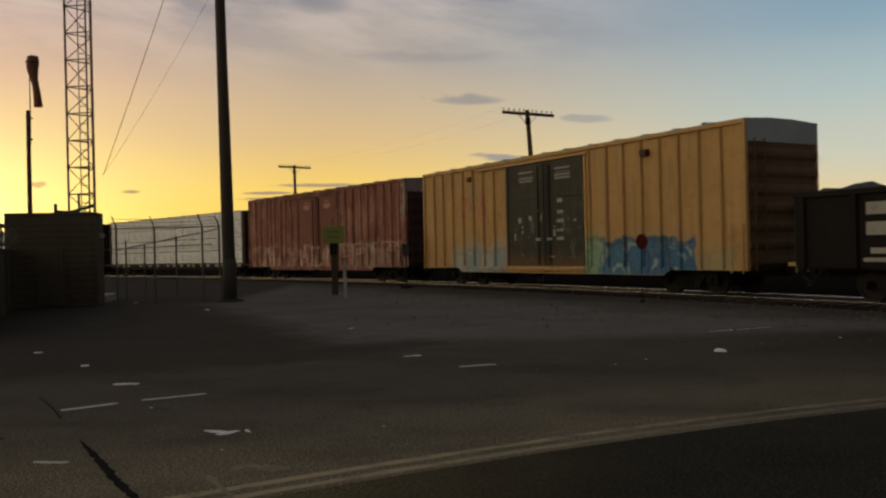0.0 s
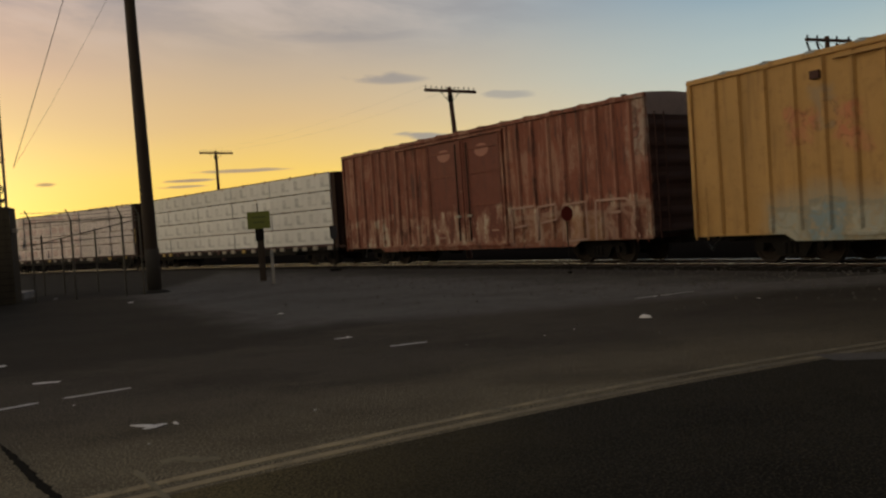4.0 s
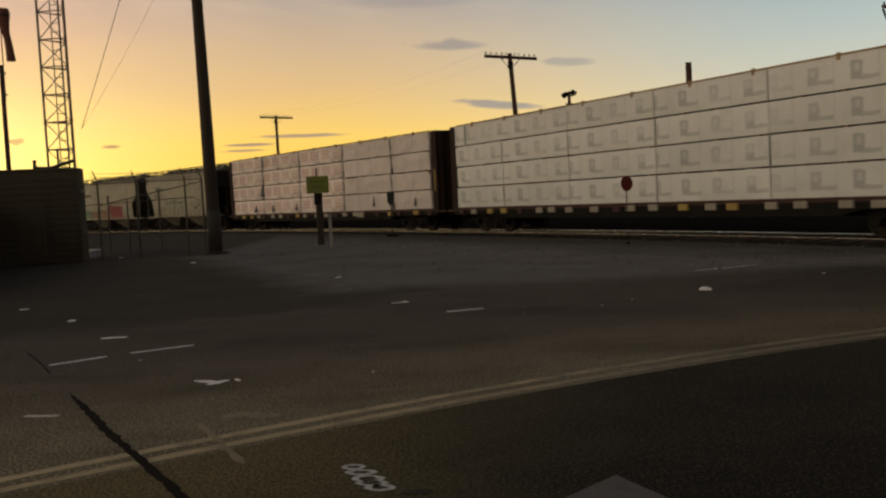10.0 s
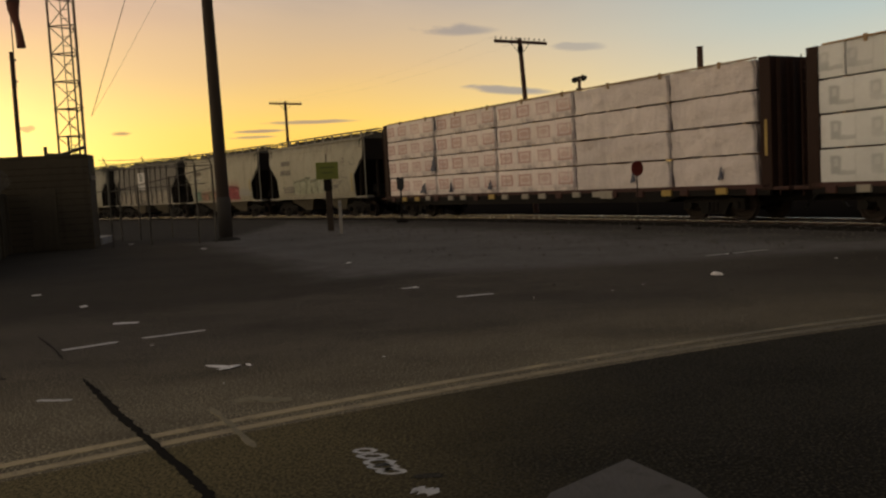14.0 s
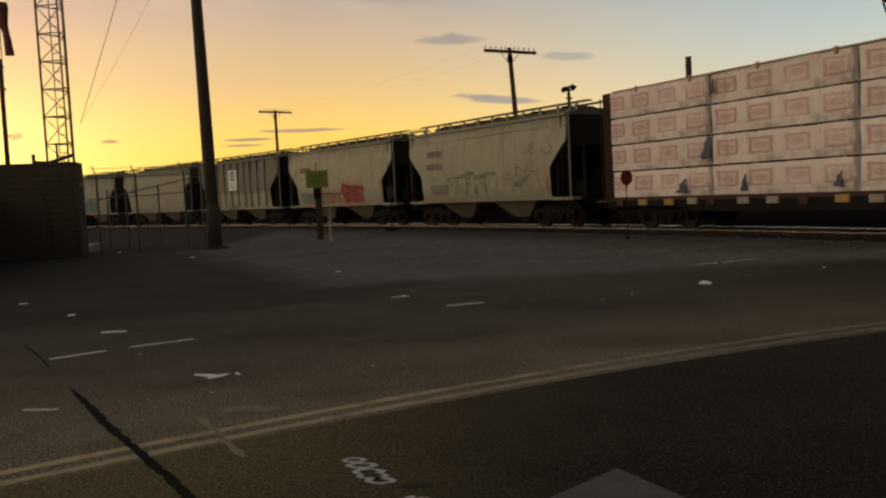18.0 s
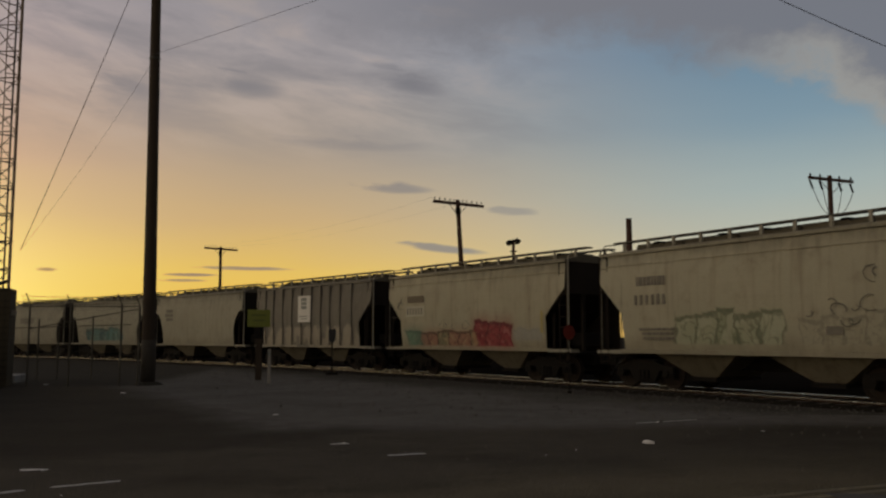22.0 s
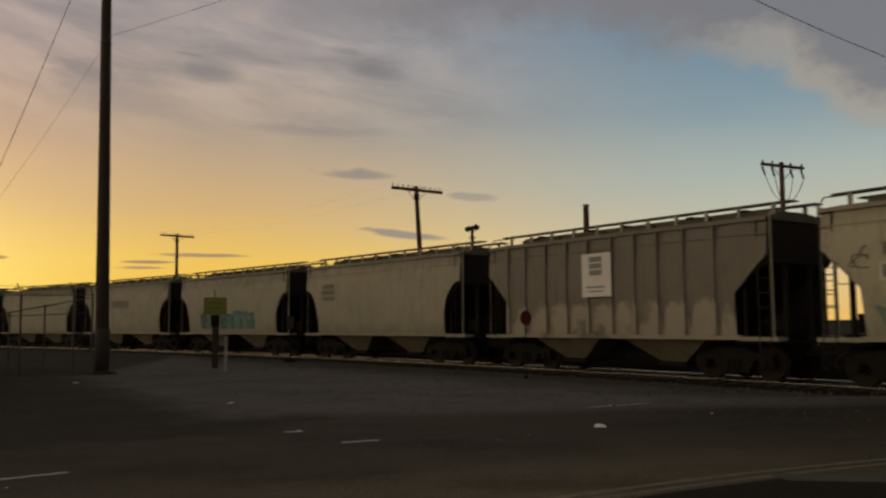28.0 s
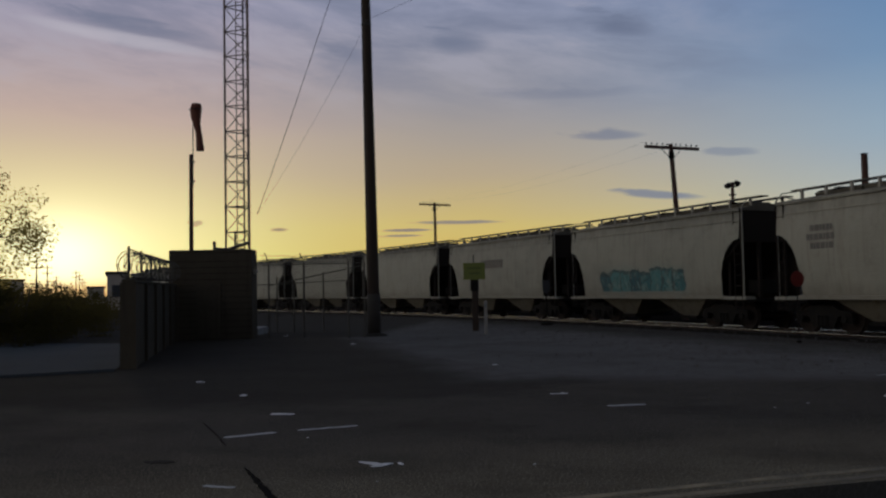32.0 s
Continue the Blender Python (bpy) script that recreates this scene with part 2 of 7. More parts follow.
# ---- materials ----
def paint(name, colour, rough=0.6, metal=0.0, dirt=(0.06, 0.05, 0.04), dirty=0.35, grain=6.0, streaks=0.0, bump=0.02, vary=0.06, tags=(), wrap=None, spec=0.3, mottle=0.0):
    """A weathered surface: base colour, dirt at two scales, upright streaks, sprayed tags and a little relief."""
    m = bpy.data.materials.new(name)
    m.use_nodes = True
    g = Graph(m.node_tree)
    tex = g.node("ShaderNodeTexCoord").outputs["Object"]
    info = g.node("ShaderNodeObjectInfo")
    shift = g.node("ShaderNodeVectorMath", operation="ADD")
    g.put(shift.inputs[0], tex)
    g.put(shift.inputs[1], g.join(g.math("MULTIPLY", info.outputs["Random"], 17.0), 0.0, 0.0))
    vec = shift.outputs[0]
    big = g.noise(vec, grain * 0.12, 5.0, 0.6)
    fine = g.noise(vec, grain * 3.0, 6.0, 0.65)
    col = g.mix(g.math("MULTIPLY", g.step(big, 0.35, 0.75), 0.5), colour, tuple(c * 0.72 for c in colour))
    col = g.mix(g.math("MULTIPLY", g.math("SUBTRACT", fine, 0.5), 0.6), col, tuple(min(1, c * 1.35) for c in colour))
    if mottle:
        # broad worn lanes and blotches
        broad = g.noise(vec, 0.5, 6.0, 0.6, stretch=(0.7, 1.0, 1.0))
        col = g.mix(g.math("MULTIPLY", g.step(broad, 0.42, 0.64), mottle), col, tuple(c * 0.5 for c in colour))
        speck = g.noise(vec, 48.0, 2.0, 0.6)
        col = g.mix(g.math("MULTIPLY", g.step(speck, 0.52, 0.64), mottle), col, tuple(c * 2.4 for c in colour))
        col = g.mix(g.math("MULTIPLY", g.step(speck, 0.48, 0.38), mottle), col, tuple(c * 0.4 for c in colour))
    px, py, pz = g.xyz(tex)
    for tag in tags:
        y0, y1, z0, z1, c1, c2, scale, amount = tag
        edge = g.math("MULTIPLY", g.math("SUBTRACT", g.noise(tex, 1.6, 4.0), 0.5), 1.0)
        yy, zz = g.math("ADD", py, edge), g.math("ADD", pz, edge)
        mask = g.math("MULTIPLY", g.math("MULTIPLY", g.step(yy, y0 - 0.15, y0 + 0.15), g.step(yy, y1 + 0.15, y1 - 0.15)),
                      g.math("MULTIPLY", g.step(zz, z0 - 0.1, z0 + 0.1), g.step(zz, z1 + 0.12, z1 - 0.12)))
        cells = g.noise(tex, scale, 3.0, 0.5, stretch=(1, 1.0, 0.6), warp=1.2)
        pick = g.step(cells, 0.44, 0.56)
        ink = g.mix(pick, c1, c2)
        line = g.step(g.math("ABSOLUTE", g.math("SUBTRACT", cells, 0.5)), 0.035, 0.015)
        ink = g.mix(g.math("MULTIPLY", line, 0.7), ink, tuple(c * 0.25 for c in c1))
        wear = g.step(g.noise(tex, 5.0, 5.0), 0.25, 0.55)
        col = g.mix(g.math("MULTIPLY", g.math("MULTIPLY", mask, wear), amount), col, ink)
    if streaks:
        run = g.noise(vec, 5.0, 4.0, 0.6, stretch=(1.0, 1.0, 0.07))
        col = g.mix(g.math("MULTIPLY", g.step(run, 0.48, 0.75), streaks), col, dirt)
    spot = g.noise(vec, grain * 0.5, 7.0, 0.7)
    col = g.mix(g.math("MULTIPLY", g.step(spot, 0.5, 0.78), dirty), col, dirt)
    for layer in wrap if isinstance(wrap, (tuple, list)) else [wrap] if wrap else []:
        col = layer(g, col, px, py, pz, tex)
    hsv = g.node("ShaderNodeHueSaturation")
    g.put(hsv.inputs["Color"], col)
    g.put(hsv.inputs["Value"], g.math("ADD", 1.0 - vary, g.math("MULTIPLY", info.outputs["Random"], 2 * vary)))
    b = g.node("ShaderNodeBsdfPrincipled")
    g.put(b.inputs["Base Color"], hsv.outputs[0])
    b.inputs["Metallic"].default_value = metal
    b.inputs["Specular IOR Level"].default_value = spec
    g.put(b.inputs["Roughness"], g.math("ADD", rough - 0.08, g.math("MULTIPLY", spot, 0.16)))
    if bump:
        h = g.node("ShaderNodeBump")
        h.inputs["Distance"].default_value = bump
        h.inputs["Strength"].default_value = 0.6
        g.put(h.inputs["Height"], g.math("ADD", fine, g.math("MULTIPLY", big, 1.5)))
        g.put(b.inputs["Normal"], h.outputs[0])
    out = g.node("ShaderNodeOutputMaterial")
    g.put(out.inputs[0], b.outputs[0])
    return m


def backlit(name, colour, through_colour):
    """Thin leaves that let low sun through."""
    m = bpy.data.materials.new(name)
    m.use_nodes = True
    g = Graph(m.node_tree)
    tex = g.node("ShaderNodeTexCoord").outputs["Object"]
    f = g.noise(tex, 3.0, 4.0)
    d = g.node("ShaderNodeBsdfDiffuse")
    g.put(d.inputs[0], g.mix(f, colour, tuple(c * 0.5 for c in colour)))
    t = g.node("ShaderNodeBsdfTranslucent")
    g.put(t.inputs[0], g.mix(f, through_colour, tuple(c * 0.6 for c in through_colour)))
    mix = g.node("ShaderNodeMixShader")
    mix.inputs[0].default_value = 0.65
    g.put(mix.inputs[1], d.outputs[0])
    g.put(mix.inputs[2], t.outputs[0])
    out = g.node("ShaderNodeOutputMaterial")
    g.put(out.inputs[0], mix.outputs[0])
    return m


def glowing(name, colour, strength):
    m = bpy.data.materials.new(name)
    m.use_nodes = True
    g = Graph(m.node_tree)
    e = g.node("ShaderNodeEmission")
    g.put(e.inputs[0], colour)
    e.inputs[1].default_value = strength
    out = g.node("ShaderNodeOutputMaterial")
    g.put(out.inputs[0], e.outputs[0])
    return m


def emblem_grey(g, col, px, py, pz, tex):
    """Blurred grey print on the wrap every 1.22 m: an upright block with a foot to one side."""
    wob = g.math("MULTIPLY", g.math("SUBTRACT", g.noise(tex, 5.0, 4.0), 0.5), 0.12)
    u = g.math("ADD", g.math("SUBTRACT", g.math("FLOORED_MODULO", py, 1.22), 0.66), wob)
    w = g.math("ADD", g.math("SUBTRACT", pz, 0.42), wob)
    block = g.math("MULTIPLY", g.step(g.math("ABSOLUTE", u), 0.2, 0.11), g.step(g.math("ABSOLUTE", w), 0.27, 0.2))
    hole = g.math("MULTIPLY", g.step(g.math("ABSOLUTE", u), 0.11, 0.04), g.step(g.math("ABSOLUTE", g.math("SUBTRACT", w, 0.07)), 0.13, 0.06))
    block = g.math("SUBTRACT", block, g.math("MULTIPLY", hole, 0.55))
    foot = g.math("MULTIPLY", g.step(g.math("ABSOLUTE", g.math("ADD", u, 0.28)), 0.36, 0.28), g.step(g.math("ABSOLUTE", g.math("ADD", w, 0.19)), 0.075, 0.04))
    ink = g.math("MAXIMUM", block, g.math("MULTIPLY", foot, 0.8))
    fade = g.step(g.noise(tex, 0.8, 4.0), 0.3, 0.65)
    col = g.mix(g.math("MULTIPLY", ink, g.math("ADD", 0.2, g.math("MULTIPLY", fade, 0.45))), col, (0.24, 0.245, 0.235))
    fold = g.step(g.math("ABSOLUTE", g.math("SUBTRACT", g.math("FLOORED_MODULO", g.math("ADD", py, wob), 1.22), 0.06)), 0.05, 0.0)
    return g.mix(g.math("MULTIPLY", fold, 0.22), col, (0.3, 0.3, 0.27))


def emblem_red(g, col, px, py, pz, tex):
    """Faded red printed box with an oval in it, every 1.2 m, on crumpled wrap; its upright folds have dark shade put
    into the colour.
    """
    wob = g.math("MULTIPLY", g.math("SUBTRACT", g.noise(tex, 4.0, 4.0), 0.5), 0.1)
    u = g.math("ADD", g.math("SUBTRACT", g.math("FLOORED_MODULO", py, 1.22), 0.61), wob)
    w = g.math("ADD", g.math("SUBTRACT", pz, 0.45), wob)
    box = g.math("MAXIMUM", g.math("DIVIDE", g.math("ABSOLUTE", u), 0.4), g.math("DIVIDE", g.math("ABSOLUTE", w), 0.22))
    edge = g.step(g.math("ABSOLUTE", g.math("SUBTRACT", box, 0.88)), 0.2, 0.08)
    fill = g.math("MULTIPLY", g.step(box, 1.0, 0.9), 0.35)
    oval = g.math("ADD", g.math("POWER", g.math("DIVIDE", u, 0.27), 2.0), g.math("POWER", g.math("DIVIDE", w, 0.1), 2.0))
    oval = g.math("MULTIPLY", g.step(oval, 1.25, 0.8), 0.75)
    ink = g.math("MAXIMUM", g.math("MAXIMUM", edge, fill), oval)
    fade = g.step(g.noise(tex, 0.7, 3.0), 0.3, 0.6)
    col = g.mix(g.math("MULTIPLY", ink, g.math("ADD", 0.28, g.math("MULTIPLY", fade, 0.38))), col, (0.34, 0.13, 0.10))
    # shade of the folds, mixed into the wrap colour
    crease = g.step(g.math("ABSOLUTE", g.math("SUBTRACT", g.math("FLOORED_MODULO", g.math("ADD", py, g.math("MULTIPLY", wob, 3.0)), 30.0), 0.1)), 0.16, 0.02)
    col = g.mix(g.math("MULTIPLY", crease, 0.75), col, (0.11, 0.09, 0.11))
    small = g.step(g.noise(tex, 1.9, 5.0, 0.65, stretch=(1.0, 2.2, 0.5), warp=1.5), 0.56, 0.72)
    col = g.mix(g.math("MULTIPLY", small, 0.45), col, (0.22, 0.18, 0.17))
    low = g.math("MULTIPLY", g.step(pz, 0.4, 0.02), g.step(g.noise(tex, 1.3, 4.0), 0.45, 0.62))
    return g.mix(g.math("MULTIPLY", low, 0.55), col, (0.13, 0.1, 0.1))


def letters(y0, y1, z0, z1, count, fills, edge, seed, amount=0.9, haze=0.35, worn=0.3):
    """Sprayed letters that nobody can read: swollen shapes side by side with soft outlines, strokes inside, and overspray round them."""
    wide, tall = (y1 - y0) / count, z1 - z0

    def layer(g, col, px, py, pz, tex):
        move = g.node("ShaderNodeVectorMath", operation="ADD")
        g.put(move.inputs[0], tex)
        move.inputs[1].default_value = (seed * 3.1, seed * 7.7, 0.0)
        vec = move.outputs[0]
        warp = g.math("SUBTRACT", g.noise(vec, 1.3 / wide, 3.0, 0.5), 0.5)
        lift = g.math("SUBTRACT", g.noise(vec, 0.9 / wide, 4.0, 0.6), 0.5)
        fuzz = g.math("MULTIPLY", g.math("SUBTRACT", g.noise(vec, 14.0, 4.0, 0.6), 0.5), 0.10)
        u = g.math("ADD", g.math("DIVIDE", g.math("SUBTRACT", py, y0), wide), g.math("MULTIPLY", warp, 0.95))
        v = g.math("ADD", g.math("DIVIDE", g.math("SUBTRACT", pz, z0), tall), fuzz)
        cell = g.math("FLOOR", u)
        f = g.math("ABSOLUTE", g.math("SUBTRACT", g.math("SUBTRACT", u, cell), 0.5))
        dice = g.node("ShaderNodeTexWhiteNoise")
        dice.noise_dimensions = "1D"
        g.put(dice.inputs["W"], g.math("ADD", cell, seed * 1.37))
        pick = dice.outputs["Value"]
        top = g.math("ADD", 0.82, g.math("ADD", g.math("MULTIPLY", g.math("SUBTRACT", pick, 0.5), 0.22), g.math("MULTIPLY", lift, 0.55)))
        inside = g.math("MULTIPLY", g.math("MULTIPLY", g.step(u, -0.08, 0.06), g.step(u, count + 0.08, count - 0.06)),
                        g.math("MULTIPLY", g.step(v, -0.02, 0.04), g.step(g.math("SUBTRACT", v, top), 0.04, -0.03)))
        rim = g.math("MAXIMUM", g.step(g.math("ADD", f, fuzz), 0.40, 0.46), g.step(g.math("SUBTRACT", v, top), -0.16, -0.09))
        swirl = g.noise(vec, 1.9 / wide, 2.0, 0.4, stretch=(1.0, 1.0, 0.8), warp=0.9)
        cut = g.step(g.math("ABSOLUTE", g.math("SUBTRACT", swirl, 0.5)), 0.045, 0.02)
        ink = g.mix(g.step(pick, 0.32, 0.34), fills[0], fills[1 % len(fills)])
        ink = g.mix(g.step(pick, 0.66, 0.68), ink, fills[2 % len(fills)])
        ink = g.mix(g.math("MULTIPLY", g.step(swirl, 0.57, 0.63), 0.7), ink, fills[-1])
        ink = g.mix(g.math("MAXIMUM", g.math("MULTIPLY", rim, 0.75), g.math("MULTIPLY", cut, 0.5)), ink, edge)
        bare = g.math("MULTIPLY", g.step(g.noise(vec, 4.5, 6.0, 0.68), 0.48, 0.66), worn)
        cloud = g.math("MULTIPLY", g.math("MULTIPLY", g.step(u, -0.6, 0.5), g.step(u, count + 0.6, count - 0.5)),
                       g.math("MULTIPLY", g.step(g.math("ADD", v, lift), -0.3, 0.1), g.step(g.math("SUBTRACT", g.math("ADD", v, lift), top), 0.45, -0.1)))
        col = g.mix(g.math("MULTIPLY", cloud, haze), col, fills[0])
        return g.mix(g.math("MULTIPLY", inside, g.math("SUBTRACT", amount, bare)), col, ink)
    return layer


def door_scuffs(g, col, px, py, pz, tex):
    """Chalky smudges and scraped patches round the locks, rusty brown along the foot."""
    smear = g.noise(tex, 1.6, 5.0, 0.62, stretch=(1.0, 1.3, 0.8))
    zone = g.math("MULTIPLY", g.step(pz, 1.0, 1.3), g.step(pz, 3.4, 2.6))
    col = g.mix(g.math("MULTIPLY", g.math("MULTIPLY", g.step(smear, 0.54, 0.68), zone), 0.4), col, (0.2, 0.2, 0.155))
    chip = g.noise(tex, 5.0, 3.0, 0.6, stretch=(1.0, 1.4, 0.55))
    col = g.mix(g.math("MULTIPLY", g.math("MULTIPLY", g.step(chip, 0.70, 0.73), zone), 0.85), col, (0.42, 0.41, 0.36))
    foot = g.step(g.math("ADD", pz, g.math("MULTIPLY", g.math("SUBTRACT", smear, 0.5), 1.4)), 1.55, 1.0)
    return g.mix(g.math("MULTIPLY", foot, 0.55), col, (0.14, 0.075, 0.03))


def buffed(g, col, px, py, pz, tex):
    """Old tags rolled over low on the side: chalky upright patches with a broken upper edge."""
    rag = g.math("SUBTRACT", g.noise(tex, 1.1, 5.0, 0.6), 0.5)
    zone = g.math("MULTIPLY", g.step(g.math("ADD", pz, g.math("MULTIPLY", rag, 1.2)), 2.25, 2.0), g.step(pz, 0.8, 0.95))
    patch = g.noise(tex, 1.7, 5.0, 0.66, stretch=(1.0, 1.5, 0.55))
    col = g.mix(g.math("MULTIPLY", g.math("MULTIPLY", zone, g.step(patch, 0.45, 0.53)), 0.7), col, (0.34, 0.2, 0.135))
    col = g.mix(g.math("MULTIPLY", g.math("MULTIPLY", zone, g.step(patch, 0.56, 0.61)), 0.8), col, (0.46, 0.38, 0.28))
    return g.mix(g.math("MULTIPLY", g.math("MULTIPLY", zone, g.step(patch, 0.42, 0.34)), 0.6), col, (0.10, 0.045, 0.025))


def sooty_top(g, col, px, py, pz, tex):
    """Soot and dust washed down from the roof, fading out below the seam, and road dirt thrown up along the sill."""
    rag = g.math("SUBTRACT", g.noise(tex, 0.8, 6.0, 0.66), 0.5)
    runs = g.math("SUBTRACT", g.noise(tex, 2.4, 5.0, 0.6, stretch=(1.0, 1.0, 0.12)), 0.5)
    high = g.step(g.math("ADD", pz, g.math("ADD", g.math("MULTIPLY", rag, 1.6), g.math("MULTIPLY", runs, 1.2))), 3.5, 4.4)
    col = g.mix(g.math("MULTIPLY", high, 0.5), col, (0.075, 0.068, 0.052))
    low = g.step(g.math("ADD", pz, g.math("MULTIPLY", rag, 1.1)), 1.75, 1.2)
    return g.mix(g.math("MULTIPLY", low, 0.4), col, (0.12, 0.095, 0.062))


def trackside(g, col, px, py, pz, tex):
    """Pale dust beside the road gives way to oily dark cinder ground towards the track."""
    wob = g.math("MULTIPLY", g.math("SUBTRACT", g.noise(tex, 0.35, 6.0, 0.62), 0.5), 5.0)
    gap = g.math("SUBTRACT", g.math("MULTIPLY", g.math("SUBTRACT", 7.05, px), 0.87), g.math("MULTIPLY", g.math("SUBTRACT", py, 30.0), 0.49))
    dark = g.step(g.math("ADD", gap, wob), 6.8, 3.4)
    dark = g.math("MAXIMUM", dark, g.step(g.math("ADD", px, g.math("MULTIPLY", wob, 0.3)), -7.2, -8.6))
    return g.mix(g.math("MULTIPLY", dark, 0.8), col, (0.045, 0.041, 0.034))


def worn_lit_road(g, col, px, py, pz, tex):
    """Brightness put into the colour, lighter near the line and darker to the right; an oil-dark stain round the pole
    lot, dust blown from the gravel.
    """
    wob = g.math("MULTIPLY", g.math("SUBTRACT", g.noise(tex, 0.55, 6.0, 0.62), 0.5), 3.2)
    lane_edge = g.math("SUBTRACT", g.math("SUBTRACT", py, g.math("MULTIPLY", px, 0.35)), g.math("MULTIPLY", wob, 0.7))
    # near lane lightened by colour to suit its brighter exposure
    col = g.mix(g.step(lane_edge, 6.0, 11.0), g.mix(1.0, col, (2.0, 1.95, 1.7), "MULTIPLY"), g.mix(1.0, col, (0.92, 0.92, 0.94), "MULTIPLY"))
    d1 = g.math("SUBTRACT", g.math("MULTIPLY", g.math("ADD", px, 4.6), 0.654), g.math("MULTIPLY", g.math("SUBTRACT", py, 11.4), 0.756))
    stain = g.math("MULTIPLY", g.step(g.math("ADD", d1, wob), 0.7, -0.9), g.step(g.math("ADD", py, wob), 10.8, 12.6))
    col = g.mix(g.math("MULTIPLY", stain, 0.62), col, (0.024, 0.022, 0.0165))
    # painted darker to the right, away from the sunset's sheen
    dull = g.step(g.math("ADD", px, wob), 1.0, 9.0)
    col = g.mix(g.math("MULTIPLY", dull, 0.55), col, (0.017, 0.015, 0.0105))
    # dust blown in from the shoulder, thick at the edge and thinning over a metre or two
    side1 = g.math("ADD", g.math("MULTIPLY", g.math("ADD", px, 2.0), 0.913), g.math("MULTIPLY", g.math("SUBTRACT", py, 17.8), 0.407))
    side2 = g.math("SUBTRACT", py, 16.3)
    rim = g.math("ADD", g.math("MINIMUM", side1, side2), g.math("MULTIPLY", wob, 0.55))
    blown = g.math("MULTIPLY", g.step(rim, -1.7, -0.1), g.math("ADD", 0.65, g.math("MULTIPLY", g.step(g.noise(tex, 2.5, 6.0, 0.66), 0.4, 0.6), 0.35)))
    col = g.mix(blown, col, (0.115, 0.108, 0.098))
    lane = g.noise(tex, 0.35, 4.0, 0.6, stretch=(1.0, 1.9, 1.0))
    return g.mix(g.math("MULTIPLY", g.step(lane, 0.5, 0.68), 0.4), col, (0.04, 0.034, 0.025))


def sheen_lane(g, col, px, py, pz, tex):
    """Sunset sheen put into the colour: one side shows bright sandy brown stone; elsewhere the seal coat is still dark.
    """
    wob = g.math("MULTIPLY", g.math("SUBTRACT", g.noise(tex, 0.6, 6.0, 0.62), 0.5), 2.2)
    # bare: the side painted brighter for the reflected sunset
    bare = g.step(g.math("ADD", g.math("ADD", px, g.math("MULTIPLY", py, -0.15)), wob), 0.6, -2.6)
    speck = g.step(g.noise(tex, 48.0, 2.0, 0.6), 0.4, 0.62)
    stone = g.mix(speck, (0.055, 0.046, 0.022), (0.16, 0.13, 0.062))
    return g.mix(g.math("MULTIPLY", bare, 0.9), col, stone)


def pale_foot(g, col, px, py, pz, tex):
    """Paint rubbed pale low in each panel between the ribs, with a rounded, ragged upper edge and gaps."""
    rag = g.math("MULTIPLY", g.math("SUBTRACT", g.noise(tex, 2.2, 6.0, 0.65), 0.5), 0.8)
    f = g.math("ABSOLUTE", g.math("SUBTRACT", g.math("FLOORED_MODULO", g.math("DIVIDE", g.math("ADD", py, 0.3), 0.93), 1.0), 0.5))
    arch = g.math("SUBTRACT", 2.15, g.math("MULTIPLY", g.math("POWER", g.math("MULTIPLY", f, 2.0), 4.0), 0.9))
    mask = g.math("MULTIPLY", g.step(g.math("SUBTRACT", g.math("ADD", pz, rag), arch), 0.1, -0.1), g.step(g.noise(tex, 0.7, 4.0), 0.38, 0.5))
    return g.mix(g.math("MULTIPLY", mask, 0.75), col, (0.33, 0.29, 0.225))


def worn_line(g, col, px, py, pz, tex):
    """Paint worn off by tyres, most of it where traffic turns across the line."""
    bare = g.math("ADD", g.math("MULTIPLY", g.step(px, -2.5, 4.0), 0.3), g.math("MULTIPLY", g.noise(tex, 2.2, 6.0, 0.7), 0.9))
    return g.mix(g.math("MULTIPLY", g.step(bare, 0.42, 0.8), 0.75), col, (0.036, 0.031, 0.019))


def creased(g, col, px, py, pz, tex):
    """Slack wrap: slanting folds and creases, their shade drawn into the colour."""
    fold = g.noise(tex, 1.0, 4.0, 0.55, stretch=(1.0, 1.9, 0.7), warp=0.8)
    col = g.mix(g.math("MULTIPLY", g.step(g.math("ABSOLUTE", g.math("SUBTRACT", fold, 0.5)), 0.022, 0.0), 0.2), col, (0.24, 0.2, 0.2))
    crease = g.step(g.math("ABSOLUTE", g.math("SUBTRACT", g.math("ADD", py, g.math("MULTIPLY", g.math("SUBTRACT", fold, 0.5), 0.8)), 0.1)), 0.2, 0.02)
    col = g.mix(g.math("MULTIPLY", crease, 0.8), col, (0.1, 0.085, 0.1))
    return g.mix(g.math("MULTIPLY", g.step(fold, 0.55, 0.72), 0.3), col, (0.34, 0.29, 0.27))


def scabby(g, col, px, py, pz, tex):
    """Bleached scabs and runs down old red paint, more of them high up, and dark rust runs."""
    runs = g.noise(tex, 2.6, 6.0, 0.68, stretch=(1.0, 1.5, 0.16))
    patch = g.noise(tex, 0.9, 6.0, 0.7)
    pale = g.math("MULTIPLY", g.step(runs, 0.49, 0.6), g.step(patch, 0.4, 0.54))
    col = g.mix(g.math("MULTIPLY", pale, 0.6), col, (0.32, 0.19, 0.13))
    dark = g.math("MULTIPLY", g.step(runs, 0.5, 0.4), g.step(patch, 0.6, 0.45))
    return g.mix(g.math("MULTIPLY", dark, 0.75), col, (0.055, 0.025, 0.018))


